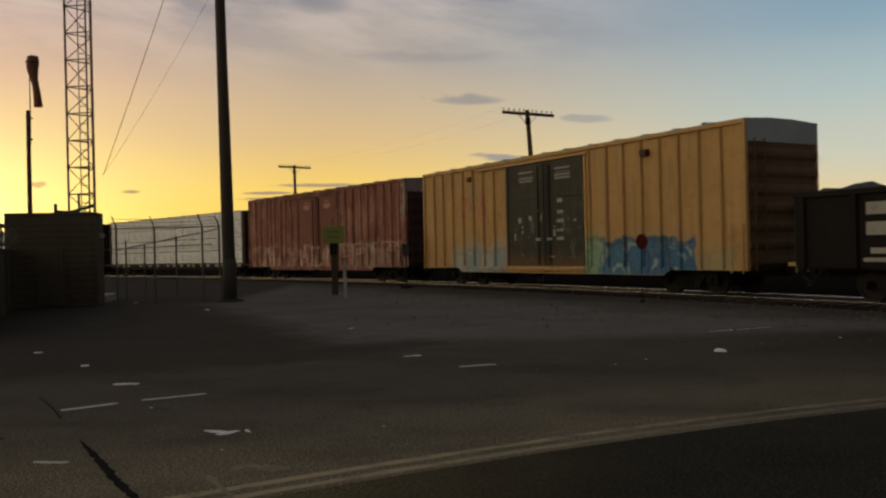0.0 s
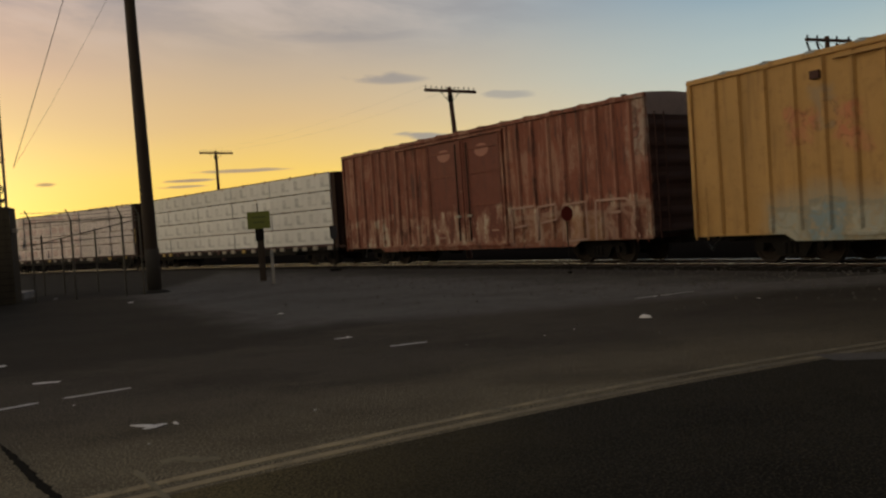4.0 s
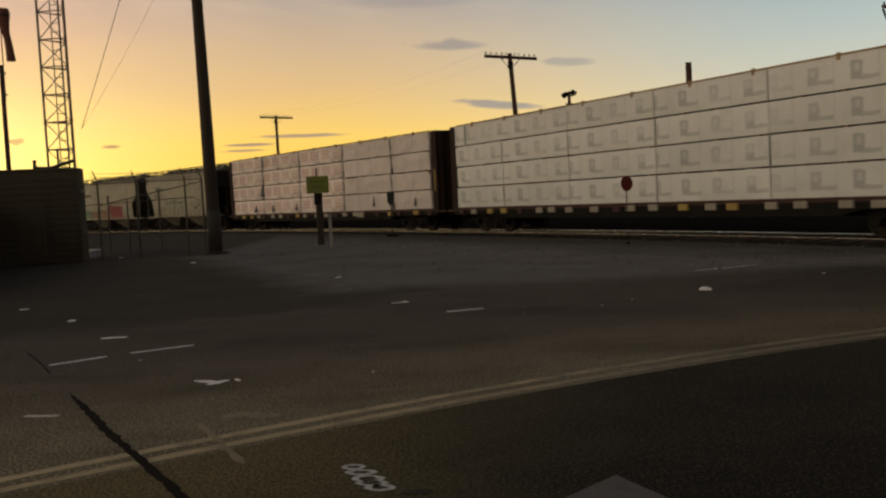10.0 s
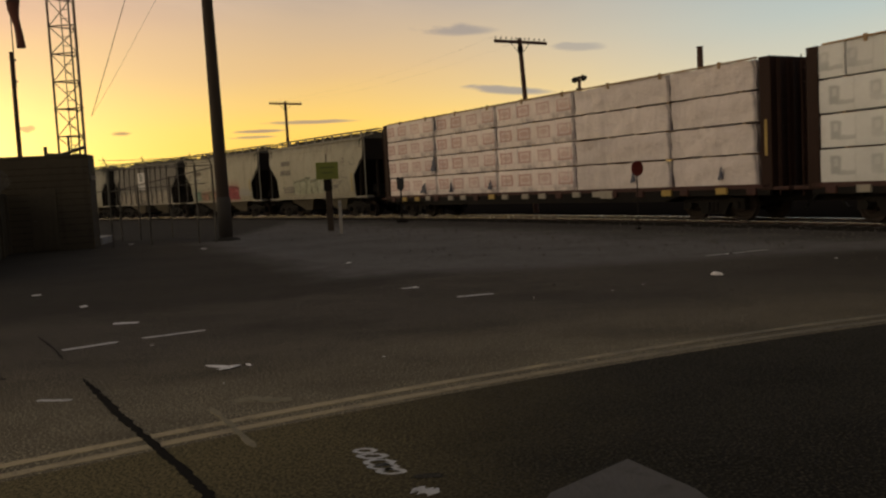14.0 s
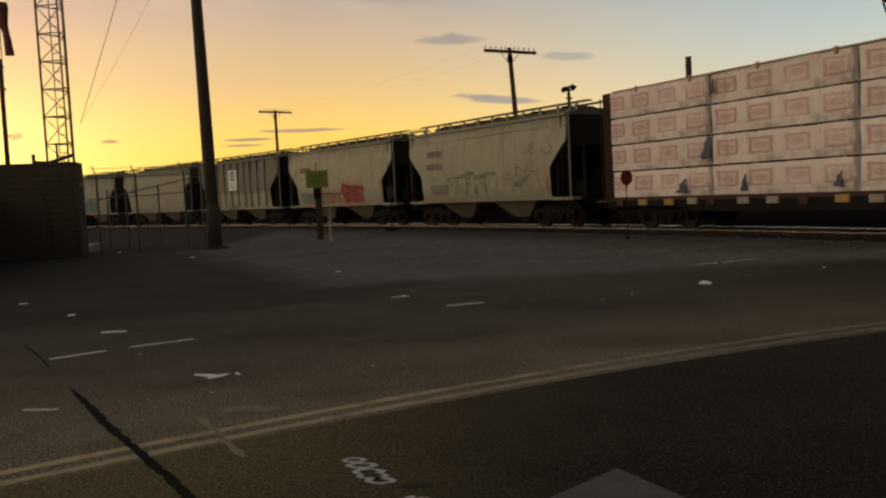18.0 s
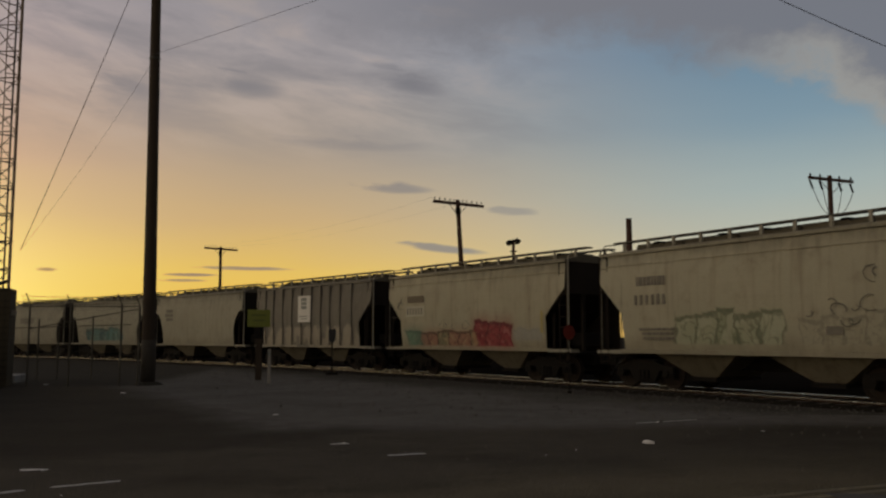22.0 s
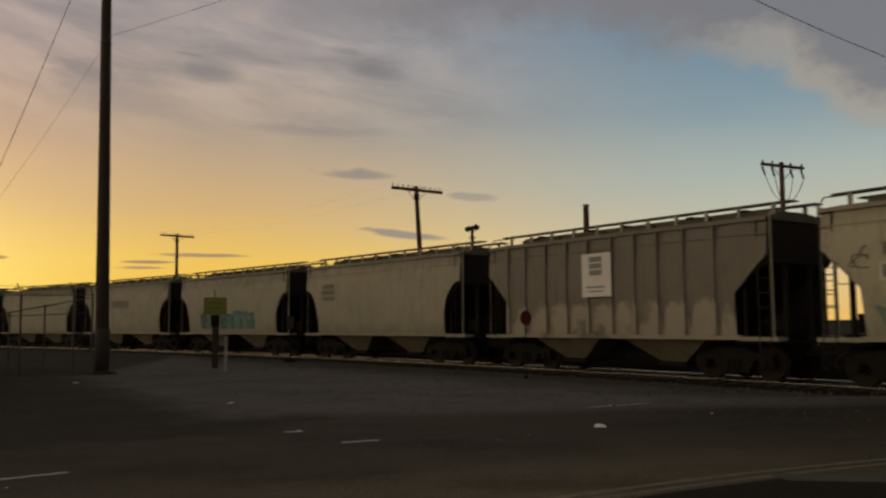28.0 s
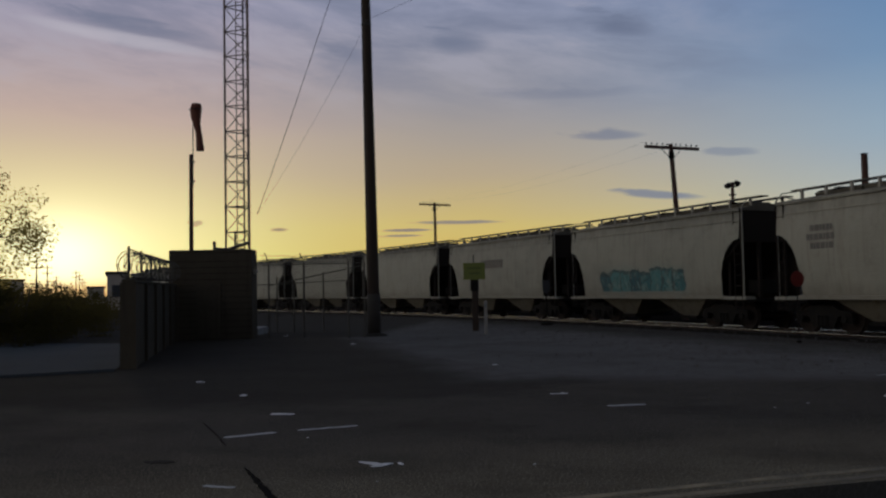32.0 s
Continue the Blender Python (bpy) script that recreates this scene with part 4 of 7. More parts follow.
def build_markings():
    line = thing("centre_line", "worn double yellow centre line on the asphalt", "road marking", kind="structure")
    part("stripe", road_stripe(-0.115, 1), road_yellow, line)
    part("stripe", road_stripe(0.115, 2), road_yellow, line)
    for i, (p, q, w) in enumerate([((-4.18, 9.3), (-3.7, 9.68), 0.09), ((-3.5, 9.83), (-2.86, 10.2), 0.07), ((0.18, 12.02), (0.7, 12.18), 0.09),
                                   ((-3.36, 6.95), (-3.06, 6.9), 0.05), ((-0.66, 13.35), (-0.38, 13.42), 0.09), ((4.9, 16.0), (6.3, 16.6), 0.04)]):
        flat_mark("worn_edge_dash", strip(p, q, w, seed=i), road_white, "short worn white dash of an edge line")
    # sprayed utility marks: loops run together, and a blot
    for i, (x0, x1, y) in enumerate(((-0.61, -0.46, 5.13), (-0.58, -0.38, 5.02), (-0.53, -0.33, 4.9), (-0.5, -0.31, 4.82), (-0.44, -0.27, 4.73))):
        rng = random.Random(20 + i)
        bm, last, first = bmesh.new(), None, None
        for k in range(20):
            a = 6.283 * k / 20
            f = 0.55 + rng.uniform(-0.12, 0.12)
            row = []
            for q in (1.0 + rng.uniform(-0.08, 0.08), f):
                row.append(bm.verts.new(((x0 + x1) / 2 + (x1 - x0) / 2 * q * math.cos(a), y + 0.055 * q * math.sin(a) - 0.25 * (x1 - x0) * q * math.cos(a) * 0.3, 0.006)))
            if last:
                bm.faces.new((last[0], row[0], row[1], last[1]))
            last, first = row, first or row
        bm.faces.new((last[0], first[0], first[1], last[1]))
        tagged(part("sprayed_mark", bm, road_white), "white utility loop sprayed on the asphalt", "road marking")
    flat_mark("sprayed_mark", strip((-0.22, 4.44), (-0.09, 4.36), 0.09, 0.025, 31), road_white, "white utility mark sprayed on the asphalt")
    rng = random.Random(4)
    flat_mark("sprayed_cross", strip((-1.8, 6.4), (-1.24, 5.33), 0.04, 0.014, 33), road_scuff, "faded yellow mark crossing the centre line")
    flat_mark("sprayed_patch", strip((-1.66, 6.62), (-1.2, 6.55), 0.12, 0.05, 34), road_scuff, "scuffed faint yellow patch on the asphalt", top=0.003)
    flat_mark("painted_arrow", [(0.2, 3.6), (0.48, 4.27), (0.97, 4.73), (1.2, 4.22), (1.3, 3.6), (0.9, 3.2)], road_patch, "worn grey painted patch on the near lane", top=0.0055)
    seam = thing("tar_seam", "black tar-filled crack across the road", "tar seam", kind="structure")
    for pts, wide in (([(-4.95, 10.4), (-4.3, 9.4), (-3.95, 8.8)], 0.008), ([(-3.3, 7.72), (-2.8, 6.9), (-2.43, 6.28), (-1.93, 5.5), (-1.64, 5.05), (-1.33, 4.53), (-0.6, 3.2), (0.4, 1.6)], 0.036)):
        bm = bmesh.new()
        last = None
        rag = ragged(pts, 0.06, 0.01, 9)
        for k, (x, y) in enumerate(rag):
            w = wide * rng.uniform(0.7, 1.25) * min(1.0, 0.15 + k * 0.09)
            row = [bm.verts.new((x + u * 0.84 * w, y + u * 0.54 * w, z)) for u, z in ((-1, -0.004), (-0.8 + rng.uniform(-0.1, 0.1), 0.006), (0.8 + rng.uniform(-0.1, 0.1), 0.006), (1, -0.004))]
            if last:
                for p in range(3):
                    bm.faces.new((last[p], last[p + 1], row[p + 1], row[p]))
            last = row
        part("tar_line", bm, tar, seam)
    for c, r in (((-4.25, 7.9), 0.17), ((-0.15, 4.62), 0.1)):
        n = 14
        flat_mark("tar_blot", [(c[0] + math.cos(6.283 * i / n) * r * rng.uniform(0.6, 1.1), c[1] + math.sin(6.283 * i / n) * r * 0.5 * rng.uniform(0.6, 1.1)) for i in range(n)], old_lot,
                  "dark tar blot on the asphalt", "tar blot", 0.007)


def build_track():
    track = thing("railway_track", "single railway track with shiny rail heads on dark ballast", "railway track", kind="structure")
    ss = [-170 + i * 2.0 for i in range(0, 271)]
    head = [(-0.035, -0.02), (0.035, -0.02), (0.034, -0.003), (0.028, 0.0), (-0.028, 0.0), (-0.034, -0.003)]
    foot = [(-0.07, -0.16), (0.07, -0.16), (0.07, -0.145), (0.01, -0.12), (0.012, -0.055), (0.036, -0.045), (0.034, -0.021), (-0.034, -0.021), (-0.036, -0.045), (-0.012, -0.055), (-0.01, -0.12), (-0.07, -0.145)]
    for side in (-0.755, 0.755):
        cant = 0.05 if side > 0 else -0.05
        for nm, prof, m in (("rail_head", head, rail_steel), ("rail_web", foot, rail_side)):
            bm = bmesh.new()
            rings = [[bm.verts.new((*beside(s, side + u), RAIL_TOP + v + u * cant)) for u, v in prof] for s in ss]
            for r0, r1 in zip(rings, rings[1:]):
                for i in range(len(prof)):
                    bm.faces.new((r0[i], r0[(i + 1) % len(prof)], r1[(i + 1) % len(prof)], r1[i]))
            bm.faces.new(rings[0])
            bm.faces.new(rings[-1])
            part(nm, bm, m, track)
    bm = bmesh.new()
    prof = [(-2.6, -0.016), (-1.5, 0.0), (-0.9, -0.004), (0.9, -0.004), (1.5, 0.0), (2.6, -0.016)]
    rings = [[bm.verts.new((*beside(s, u), v)) for u, v in prof] for s in ss]
    for r0, r1 in zip(rings, rings[1:]):
        for i in range(len(prof) - 1):
            bm.faces.new((r0[i], r0[i + 1], r1[i + 1], r1[i]))
    part("ballast_bed", bm, ballast, track)
    rng = random.Random(8)
    bm = bmesh.new()
    for i in range(330):
        s = -40 + i * 0.56
        x, y, a = track_at(s)
        m = pose(x, y, 0.0, 0, 0, math.degrees(a) + rng.uniform(-1, 1))
        q = bmesh.new()
        box(q, -1.3, 1.3, -0.11, 0.11, -0.15, rng.uniform(0.0, 0.015))
        q.transform(m)
        tmp = bpy.data.meshes.new("tie")
        q.to_mesh(tmp)
        q.free()
        bm.from_mesh(tmp)
        bpy.data.meshes.remove(tmp)
    tagged(part("ties", bm, tie_wood, track), kind="stuff")
    # loose stones beside the track and on the shoulder
    verts, faces = [], []
    for i in range(5200):
        s = rng.uniform(-30, 60)
        d = -1.2 - abs(rng.gauss(0, 1)) * 4.0
        x, y = beside(s, d)
        r = rng.uniform(0.015, 0.05)
        b = len(verts)
        w = rng.uniform(0, 6.28)
        z = -0.013
        for k in range(4):
            verts.append((x + r * math.cos(w + k * 1.571) * rng.uniform(0.6, 1.2), y + r * math.sin(w + k * 1.571) * rng.uniform(0.6, 1.2), z))
        verts.append((x + rng.uniform(-0.3, 0.3) * r, y, z + r * rng.uniform(0.7, 1.3)))
        faces += [(b, b + 1, b + 4), (b + 1, b + 2, b + 4), (b + 2, b + 3, b + 4), (b + 3, b, b + 4)]
    me = bpy.data.meshes.new("stones")
    me.from_pydata(verts, [], faces)
    me.materials.append(stone_grey)
    tagged(new("loose_stones", me), "loose grey stones scattered along the track shoulder", "gravel", kind="stuff")


build_ground()
build_markings()
build_track()


# ---- the train; each car has its length along y, -y runs first, -x faces the road ----
CAR_PLACE = {}
WHEELSETS = []


def shared(bm, material, smooth=False):
    return mesh_of(bm, material, smooth)


def make_wheelset():
    bm = bmesh.new()
    tube(bm, (-0.95, 0, 0), (0.95, 0, 0), 0.085, 10)
    for sgn in (-1, 1):
        prof = [(0.10, -0.07), (0.16, -0.07), (0.18, -0.02), (0.37, -0.02), (0.40, -0.065), (0.457, -0.065), (0.462, 0.03), (0.49, 0.045), (0.49, 0.07), (0.40, 0.07), (0.37, 0.03), (0.18, 0.03), (0.16, 0.07), (0.10, 0.07)]
        lathe(bm, [(r, -sgn * h) for r, h in prof], (sgn * 0.755, 0, 0), "x", 28)
        for k in range(3):
            a = k * 2.094
            tube(bm, (sgn * 0.79, 0.27 * math.cos(a), 0.27 * math.sin(a)), (sgn * 0.785, 0.27 * math.cos(a), 0.27 * math.sin(a)), 0.04, 8)
    return shared(bm, wheel_steel)


def make_side_frame(sgn):
    bm = bmesh.new()
    x0, x1 = sorted((sgn * 0.94, sgn * 1.08))
    poly = [(-1.18, 0.40), (-1.16, 0.72), (-0.62, 0.80), (-0.4, 0.93), (0.4, 0.93), (0.62, 0.80), (1.16, 0.72), (1.18, 0.40), (0.86, 0.40), (0.80, 0.60), (0.62, 0.60), (0.42, 0.27), (-0.42, 0.27), (-0.62, 0.60), (-0.80, 0.60), (-0.86, 0.40)]
    prism(bm, poly, "x", x0, x1)
    for y in (-0.9, 0.9):
        tube(bm, (sgn * 1.0, y, 0.524), (sgn * 1.15, y, 0.524), 0.11, 12)
    for y in (-0.16, 0.0, 0.16):
        tube(bm, (sgn * 1.1, y, 0.33), (sgn * 1.1, y, 0.62), 0.06, 8)
    return shared(bm, black_steel)


WHEELSET, FRAME_L, FRAME_R = make_wheelset(), make_side_frame(-1), make_side_frame(1)
BOLSTER = shared(boxed(-1.05, 1.05, -0.22, 0.22, 0.55, 0.84, bevel=0.03), black_steel)
bm = bmesh.new()
box(bm, -0.09, 0.09, -0.55, 0.1, 0.72, 0.9)
prism(bm, [(-0.16, -0.55), (0.16, -0.55), (0.17, -0.78), (0.06, -0.86), (0.02, -0.72), (-0.06, -0.72), (-0.08, -0.84), (-0.16, -0.78)], "z", 0.66, 0.96)
COUPLER = shared(bm, black_steel)
bm = bmesh.new()
sweep(bm, [(0.35, 0, 0.85), (0.36, -0.25, 0.72), (0.33, -0.5, 0.5), (0.22, -0.7, 0.38), (0.1, -0.85, 0.42)], 0.028, 8)
HOSE = shared(bm, cable_black, True)


def ladder(y, x, z0, z1, w=0.42, along="y", step=0.36):
    """Two stiles and round rungs; along: the axis that the rungs follow."""
    bm = bmesh.new()

    def at(u, z):
        return (x, y + u, z) if along == "y" else (x + u, y, z)
    for u in (-w / 2, w / 2):
        tube(bm, at(u, z0), at(u, z1), 0.022, 6)
    z = z0 + 0.1
    while z < z1:
        tube(bm, at(-w / 2, z), at(w / 2, z), 0.014, 6)
        z += step
    return bm


def running_gear(car, half, centre):
    for sgn in (-1, 1):
        truck = part("truck", BOLSTER, None, car)
        truck.location = (0, sgn * centre, 0)
        part("side_frame", FRAME_L, None, truck)
        part("side_frame", FRAME_R, None, truck)
        for y in (-0.9, 0.9):
            w = part("wheelset", WHEELSET, None, truck)
            w.location = (0, y, RAIL_TOP + 0.457)
            WHEELSETS.append(w)
        c = part("coupler", COUPLER, None, car)
        c.rotation_euler = (0, 0, 0 if sgn < 0 else math.pi)
        c.location = (0, sgn * half, 0)
        h = part("air_hose", HOSE, None, car)
        h.rotation_euler = (0, 0, 0 if sgn < 0 else math.pi)
        h.location = (0, sgn * half, 0)


def new_car(name, label, place, category="freight car"):
    car = thing(name, label, category, group="freight train")
    CAR_PLACE[car] = place
    return car


def flat_bars(bm, x, y0, y1, z0, z1, rows, seed=0, gap=0.35):
    """Rows of uneven short bars that stand for lettering, on a side that faces -x."""
    rng = random.Random(seed)
    h = (z1 - z0) / rows
    for r in range(rows):
        z = z0 + r * h
        y = y0 + rng.uniform(0, 0.1) * (y1 - y0)
        end = y1 - rng.uniform(0, 0.2) * (y1 - y0)
        while y < end:
            w = rng.uniform(0.06, 0.2)
            box(bm, x - 0.004, x, y, min(y + w, end), z + h * gap * 0.5, z + h * (1 - gap * 0.5))
            y += w + 0.03
    return bm


def stroke(bm, pts, x, w):
    """A sprayed stroke: flat bars through (y, z) points on a side that faces -x."""
    for (y0, z0), (y1, z1) in zip(pts, pts[1:]):
        d = Vector((y1 - y0, z1 - z0))
        n = Vector((-d.y, d.x)).normalized() * w / 2
        quad = [(y0 - n.x, z0 - n.y), (y1 - n.x, z1 - n.y), (y1 + n.x, z1 + n.y), (y0 + n.x, z0 + n.y)]
        prism(bm, quad, "x", x - 0.006, x)
    return bm


def hopper_skin(z):
    return -1.465 - 0.10 * (1 - ((z - 2.7) / 1.45) ** 2)


def boxcar(name, label, place, half, paint_side, paint_door, rib_paint, ribs, door, end_paint, roof_paint, roof_seam):
    car = new_car(name, label, place)
    eave, low, mid = 5.15, 0.84, 0.70
    for sgn in (-1, 1):
        x0, x1 = sorted((sgn * 1.5, sgn * 1.54))
        part("side_sheet", pulled([(-half, low), (-half + 3.1, low), (-half + 3.4, mid), (half - 3.4, mid), (half - 3.1, low), (half, low), (half, eave), (-half, eave)], "x", x0, x1), paint_side, car)
        x0, x1 = sorted((sgn * 1.54, sgn * 1.63))
        inner, outer = (x0, x1) if sgn > 0 else (x1, x0)
        for y in ribs:
            part("rib", pulled([(inner, y - 0.075), (outer, y - 0.04), (outer, y + 0.04), (inner, y + 0.075)], "z", low + 0.06, eave - 0.14), rib_paint, car)
        part("side_sill", pulled([(-half + 3.0, low + 0.1), (-half + 3.0, low), (-half + 3.3, mid - 0.03), (half - 3.3, mid - 0.03), (half - 3.0, low), (half - 3.0, low + 0.1)], "x", *sorted((sgn * 1.545, sgn * 1.60))), paint_side, car)
        part("eave_rail", boxed(*sorted((sgn * 1.50, sgn * 1.62)), -half, half, eave - 0.12, eave + 0.02, bevel=0.015), paint_side, car)
        for y in (-half + 0.06, half - 0.06):
            part("corner_post", boxed(*sorted((sgn * 1.545, sgn * 1.61)), y - 0.06, y + 0.06, low, eave - 0.125), paint_side, car)
        # two plug doors, each with a stile, cross bars and a lock bar
        for k in (0, 1):
            y0, y1 = (door[0], door[1]) if k == 0 else (door[1], door[2])
            leaf_door = part("plug_door", boxed(*sorted((sgn * 1.545, sgn * 1.60)), y0 + 0.03, y1 - 0.03, 0.92, 4.86, bevel=0.012), paint_door, car)
            for z in (1.45, 2.35, 3.55, 4.45):
                part("door_bar", boxed(*sorted((sgn * 1.602, sgn * 1.635)), y0 + 0.1, y1 - 0.1, z - 0.04, z + 0.04), paint_door, leaf_door)
            for z0_, z1_ in ((0.98, 4.8),):
                for y in (y0 + 0.09, y1 - 0.09):
                    part("door_stile", boxed(*sorted((sgn * 1.602, sgn * 1.64)), y - 0.045, y + 0.045, z0_, z1_), paint_door, leaf_door)
            yl = y1 - 0.35 if k == 0 else y0 + 0.35
            part("lock_bar", rod((sgn * 1.66, yl, 1.0), (sgn * 1.66, yl, 4.7), 0.025), black_steel, leaf_door)
            part("lock_handle", boxed(*sorted((sgn * 1.655, sgn * 1.69)), yl - 0.14, yl + 0.14, 1.9, 2.0), pale_steel, leaf_door)
        for y in (door[0] - 0.06, door[2] + 0.06):
            part("door_jamb", boxed(*sorted((sgn * 1.545, sgn * 1.64)), y - 0.055, y + 0.055, 0.87, 4.87), paint_side, car)
        part("door_track", boxed(*sorted((sgn * 1.545, sgn * 1.68)), door[0] - 0.2, door[2] + 2.2, 4.88, 4.96), paint_side, car)
        part("door_track", boxed(*sorted((sgn * 1.605, sgn * 1.70)), door[0] - 0.2, door[2] + 2.2, 0.78, 0.86), paint_side, car)
        for y in (-half + 0.32, half - 0.32):
            part("side_ladder", ladder(y, sgn * 1.66, 0.75, 2.2), paint_side, car)
    # corrugated ends under a plain top panel
    for sgn in (-1, 1):
        y = sgn * half
        bm = bmesh.new()
        prof = [(y - sgn * 0.06, low)]
        z = low
        while z < 4.45:
            prof += [(y, z + 0.04), (y + sgn * 0.05, z + 0.16), (y + sgn * 0.05, z + 0.26), (y, z + 0.40)]
            z += 0.52
        prof += [(y, 4.52), (y - sgn * 0.06, 4.52)]
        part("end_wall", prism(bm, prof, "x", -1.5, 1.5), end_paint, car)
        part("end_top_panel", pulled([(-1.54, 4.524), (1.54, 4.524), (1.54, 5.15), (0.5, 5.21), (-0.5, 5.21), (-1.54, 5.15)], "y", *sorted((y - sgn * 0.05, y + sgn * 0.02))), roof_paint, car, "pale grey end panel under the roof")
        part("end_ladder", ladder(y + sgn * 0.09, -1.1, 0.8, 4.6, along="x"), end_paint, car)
        part("brake_wheel", lathe(bmesh.new(), [(0.22, -0.015), (0.26, -0.015), (0.26, 0.015), (0.22, 0.015)], (0.5, y + sgn * 0.16, 2.6), "y", 16), black_steel, car)
        part("crossover_platform", boxed(-1.2, 1.2, *sorted((y, y + sgn * 0.28)), 0.98, 1.03), black_steel, car)
    # roof of raised seams
    part("roof", pulled([(-1.6, 5.172), (-0.5, 5.235), (0.5, 5.235), (1.6, 5.172), (1.6, 5.125), (-1.6, 5.125)], "y", -half + 0.02, half - 0.02), roof_paint, car)
    bm = bmesh.new()
    for a, b, up_ in ((-0.13, -0.04, 0.0), (-0.04, 0.04, 0.022), (0.04, 0.13, 0.0)):
        prism(bm, [(-1.64, 5.185 + up_), (-0.5, 5.265 + up_), (0.5, 5.265 + up_), (1.64, 5.185 + up_), (1.64, 5.13), (0.5, 5.23), (-0.5, 5.23), (-1.64, 5.13)], "y", a, b)
    seam = shared(bm, roof_seam)
    n = int(half * 2 / 1.25)
    for i in range(1, n):
        part("roof_seam", seam, None, car).location = (0, -half + i * 2 * half / n, 0)
    part("centre_sill", boxed(-0.3, 0.3, -half, half, 0.62, 0.98), black_steel, car)
    part("floor", boxed(-1.48, 1.48, -half + 0.1, half - 0.1, 0.99, 1.1), deck_steel, car)
    part("brake_cylinder", lathe(bmesh.new(), [(0.02, -0.3), (0.14, -0.3), (0.14, 0.3), (0.02, 0.3)], (-0.75, 1.8, 0.62), "y", 14), black_steel, car)
    for y in (-5.0, -1.5, 2.8, 5.2):
        part("cross_bearer", boxed(-1.45, 1.45, y - 0.09, y + 0.09, 0.64, 0.97), black_steel, car)
    running_gear(car, half, half - 2.75)
    return car


def yellow_boxcar():
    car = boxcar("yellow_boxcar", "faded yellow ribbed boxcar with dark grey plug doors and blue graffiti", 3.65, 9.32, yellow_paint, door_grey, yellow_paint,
                 [8.35, 7.57, 6.73, 5.87, 5.05, 4.26, 3.47, -2.52, -3.42, -4.25, -5.11, -5.93, -6.73, -7.55, -8.4], (-2.3, 0.0, 2.5), shaded_yellow_end, pale_roof, pale_roof)
    bm = flat_bars(bmesh.new(), -1.61, -1.55, -0.55, 4.12, 4.6, 4, 3)
    tagged(part("stencil", bm, stencil_light, car, "faded white lettering bars on the door"), kind="stuff")
    tagged(part("stencil", flat_bars(bmesh.new(), -1.61, 0.7, 1.75, 4.15, 4.6, 4, 5), stencil_light, car, "faded white lettering bars on the door"), kind="stuff")
    tagged(part("stencil", flat_bars(bmesh.new(), -1.61, -1.1, -0.7, 1.8, 3.1, 4, 7, 0.6), stencil_light, car, "scattered white stencils"), kind="stuff")
    part("stencil", boxed(-1.606, -1.60, 0.85, 1.02, 2.7, 2.85), stencil_light, car)
    part("vent_box", boxed(-1.72, -1.545, 5.05, 5.3, 4.5, 4.7, bevel=0.01), deck_steel, car)
    part("vent_box", boxed(-1.72, -1.545, -5.5, -5.2, 4.5, 4.7, bevel=0.01), deck_steel, car)
    rng = random.Random(15)
    for y, z, w, h in ((1.62, 2.72, 0.2, 0.2), (1.95, 2.05, 0.1, 0.32), (0.42, 3.05, 0.12, 0.09), (0.25, 2.75, 0.07, 0.26), (-0.55, 2.25, 0.14, 0.36), (-0.9, 3.35, 0.3, 0.16), (1.45, 2.35, 0.07, 0.3), (-1.75, 2.6, 0.12, 0.1),
                       (2.2, 2.35, 0.08, 0.06), (-0.35, 1.3, 0.34, 0.05), (1.4, 1.45, 0.42, 0.05)):
        part("door_label", boxed(-1.607, -1.601, y - w / 2, y + w / 2, z - h / 2 * rng.uniform(0.8, 1.1), z + h / 2), pocket_white, car)


def red_boxcar():
    dull = paint("dull_red_roof", (0.22, 0.165, 0.145), 0.7, dirty=0.4)
    car = boxcar("red_boxcar", "oxide-red ribbed boxcar streaked with rust, white outline graffiti", 23.97, 9.25, red_paint, red_door, pale_streak,
                 [8.2, 7.43, 6.55, 5.94, 5.35, 4.55, 3.89, 3.14, -2.77, -3.36, -4.14, -4.96, -5.66, -6.39, -7.2, -7.9, -8.6], (-2.46, -0.14, 2.21), deck_steel, dull, red_paint)
    for y in (1.04, -1.36):
        n = 20
        part("round_emblem", pulled([(y + 0.42 * math.cos(6.283 * i / n), 4.35 + 0.24 * math.sin(6.283 * i / n)) for i in range(n)], "x", -1.61, -1.602), paint("bleached_emblem", (0.33, 0.15, 0.105), 0.7, dirty=0.5), car, "bleached oval emblem on the door")
    bm = bmesh.new()
    for pts in ([(-2.9, 0.8), (-2.9, 2.05), (-4.1, 2.1)], [(-3.0, 1.4), (-3.7, 1.45)], [(-4.2, 0.85), (-4.3, 2.05), (-5.2, 2.1), (-5.25, 1.6), (-4.4, 1.5)], [(-5.5, 0.85), (-5.55, 2.05), (-6.6, 2.1), (-6.65, 0.9), (-5.6, 0.85)],
                [(-7.0, 0.85), (-7.05, 2.1), (-8.3, 2.1), (-8.7, 1.8), (-8.5, 1.4), (-8.8, 0.9)], [(-7.6, 1.7), (-8.1, 1.7)]):
        part("graffiti_outline", stroke(bmesh.new(), pts, -1.642, 0.075), tag_line, car, "chalky white graffiti outline")
    for y, z, w, h in ((0.02, 2.9, 0.16, 0.1), (0.5, 2.35, 0.3, 0.1), (-1.9, 1.35, 0.4, 0.05), (1.5, 1.15, 0.5, 0.06), (-0.5, 1.02, 0.3, 0.14), (1.9, 1.6, 0.12, 0.3)):
        part("door_label", boxed(-1.607, -1.601, y - w / 2, y + w / 2, z - h / 2, z + h / 2), tag_line, car)


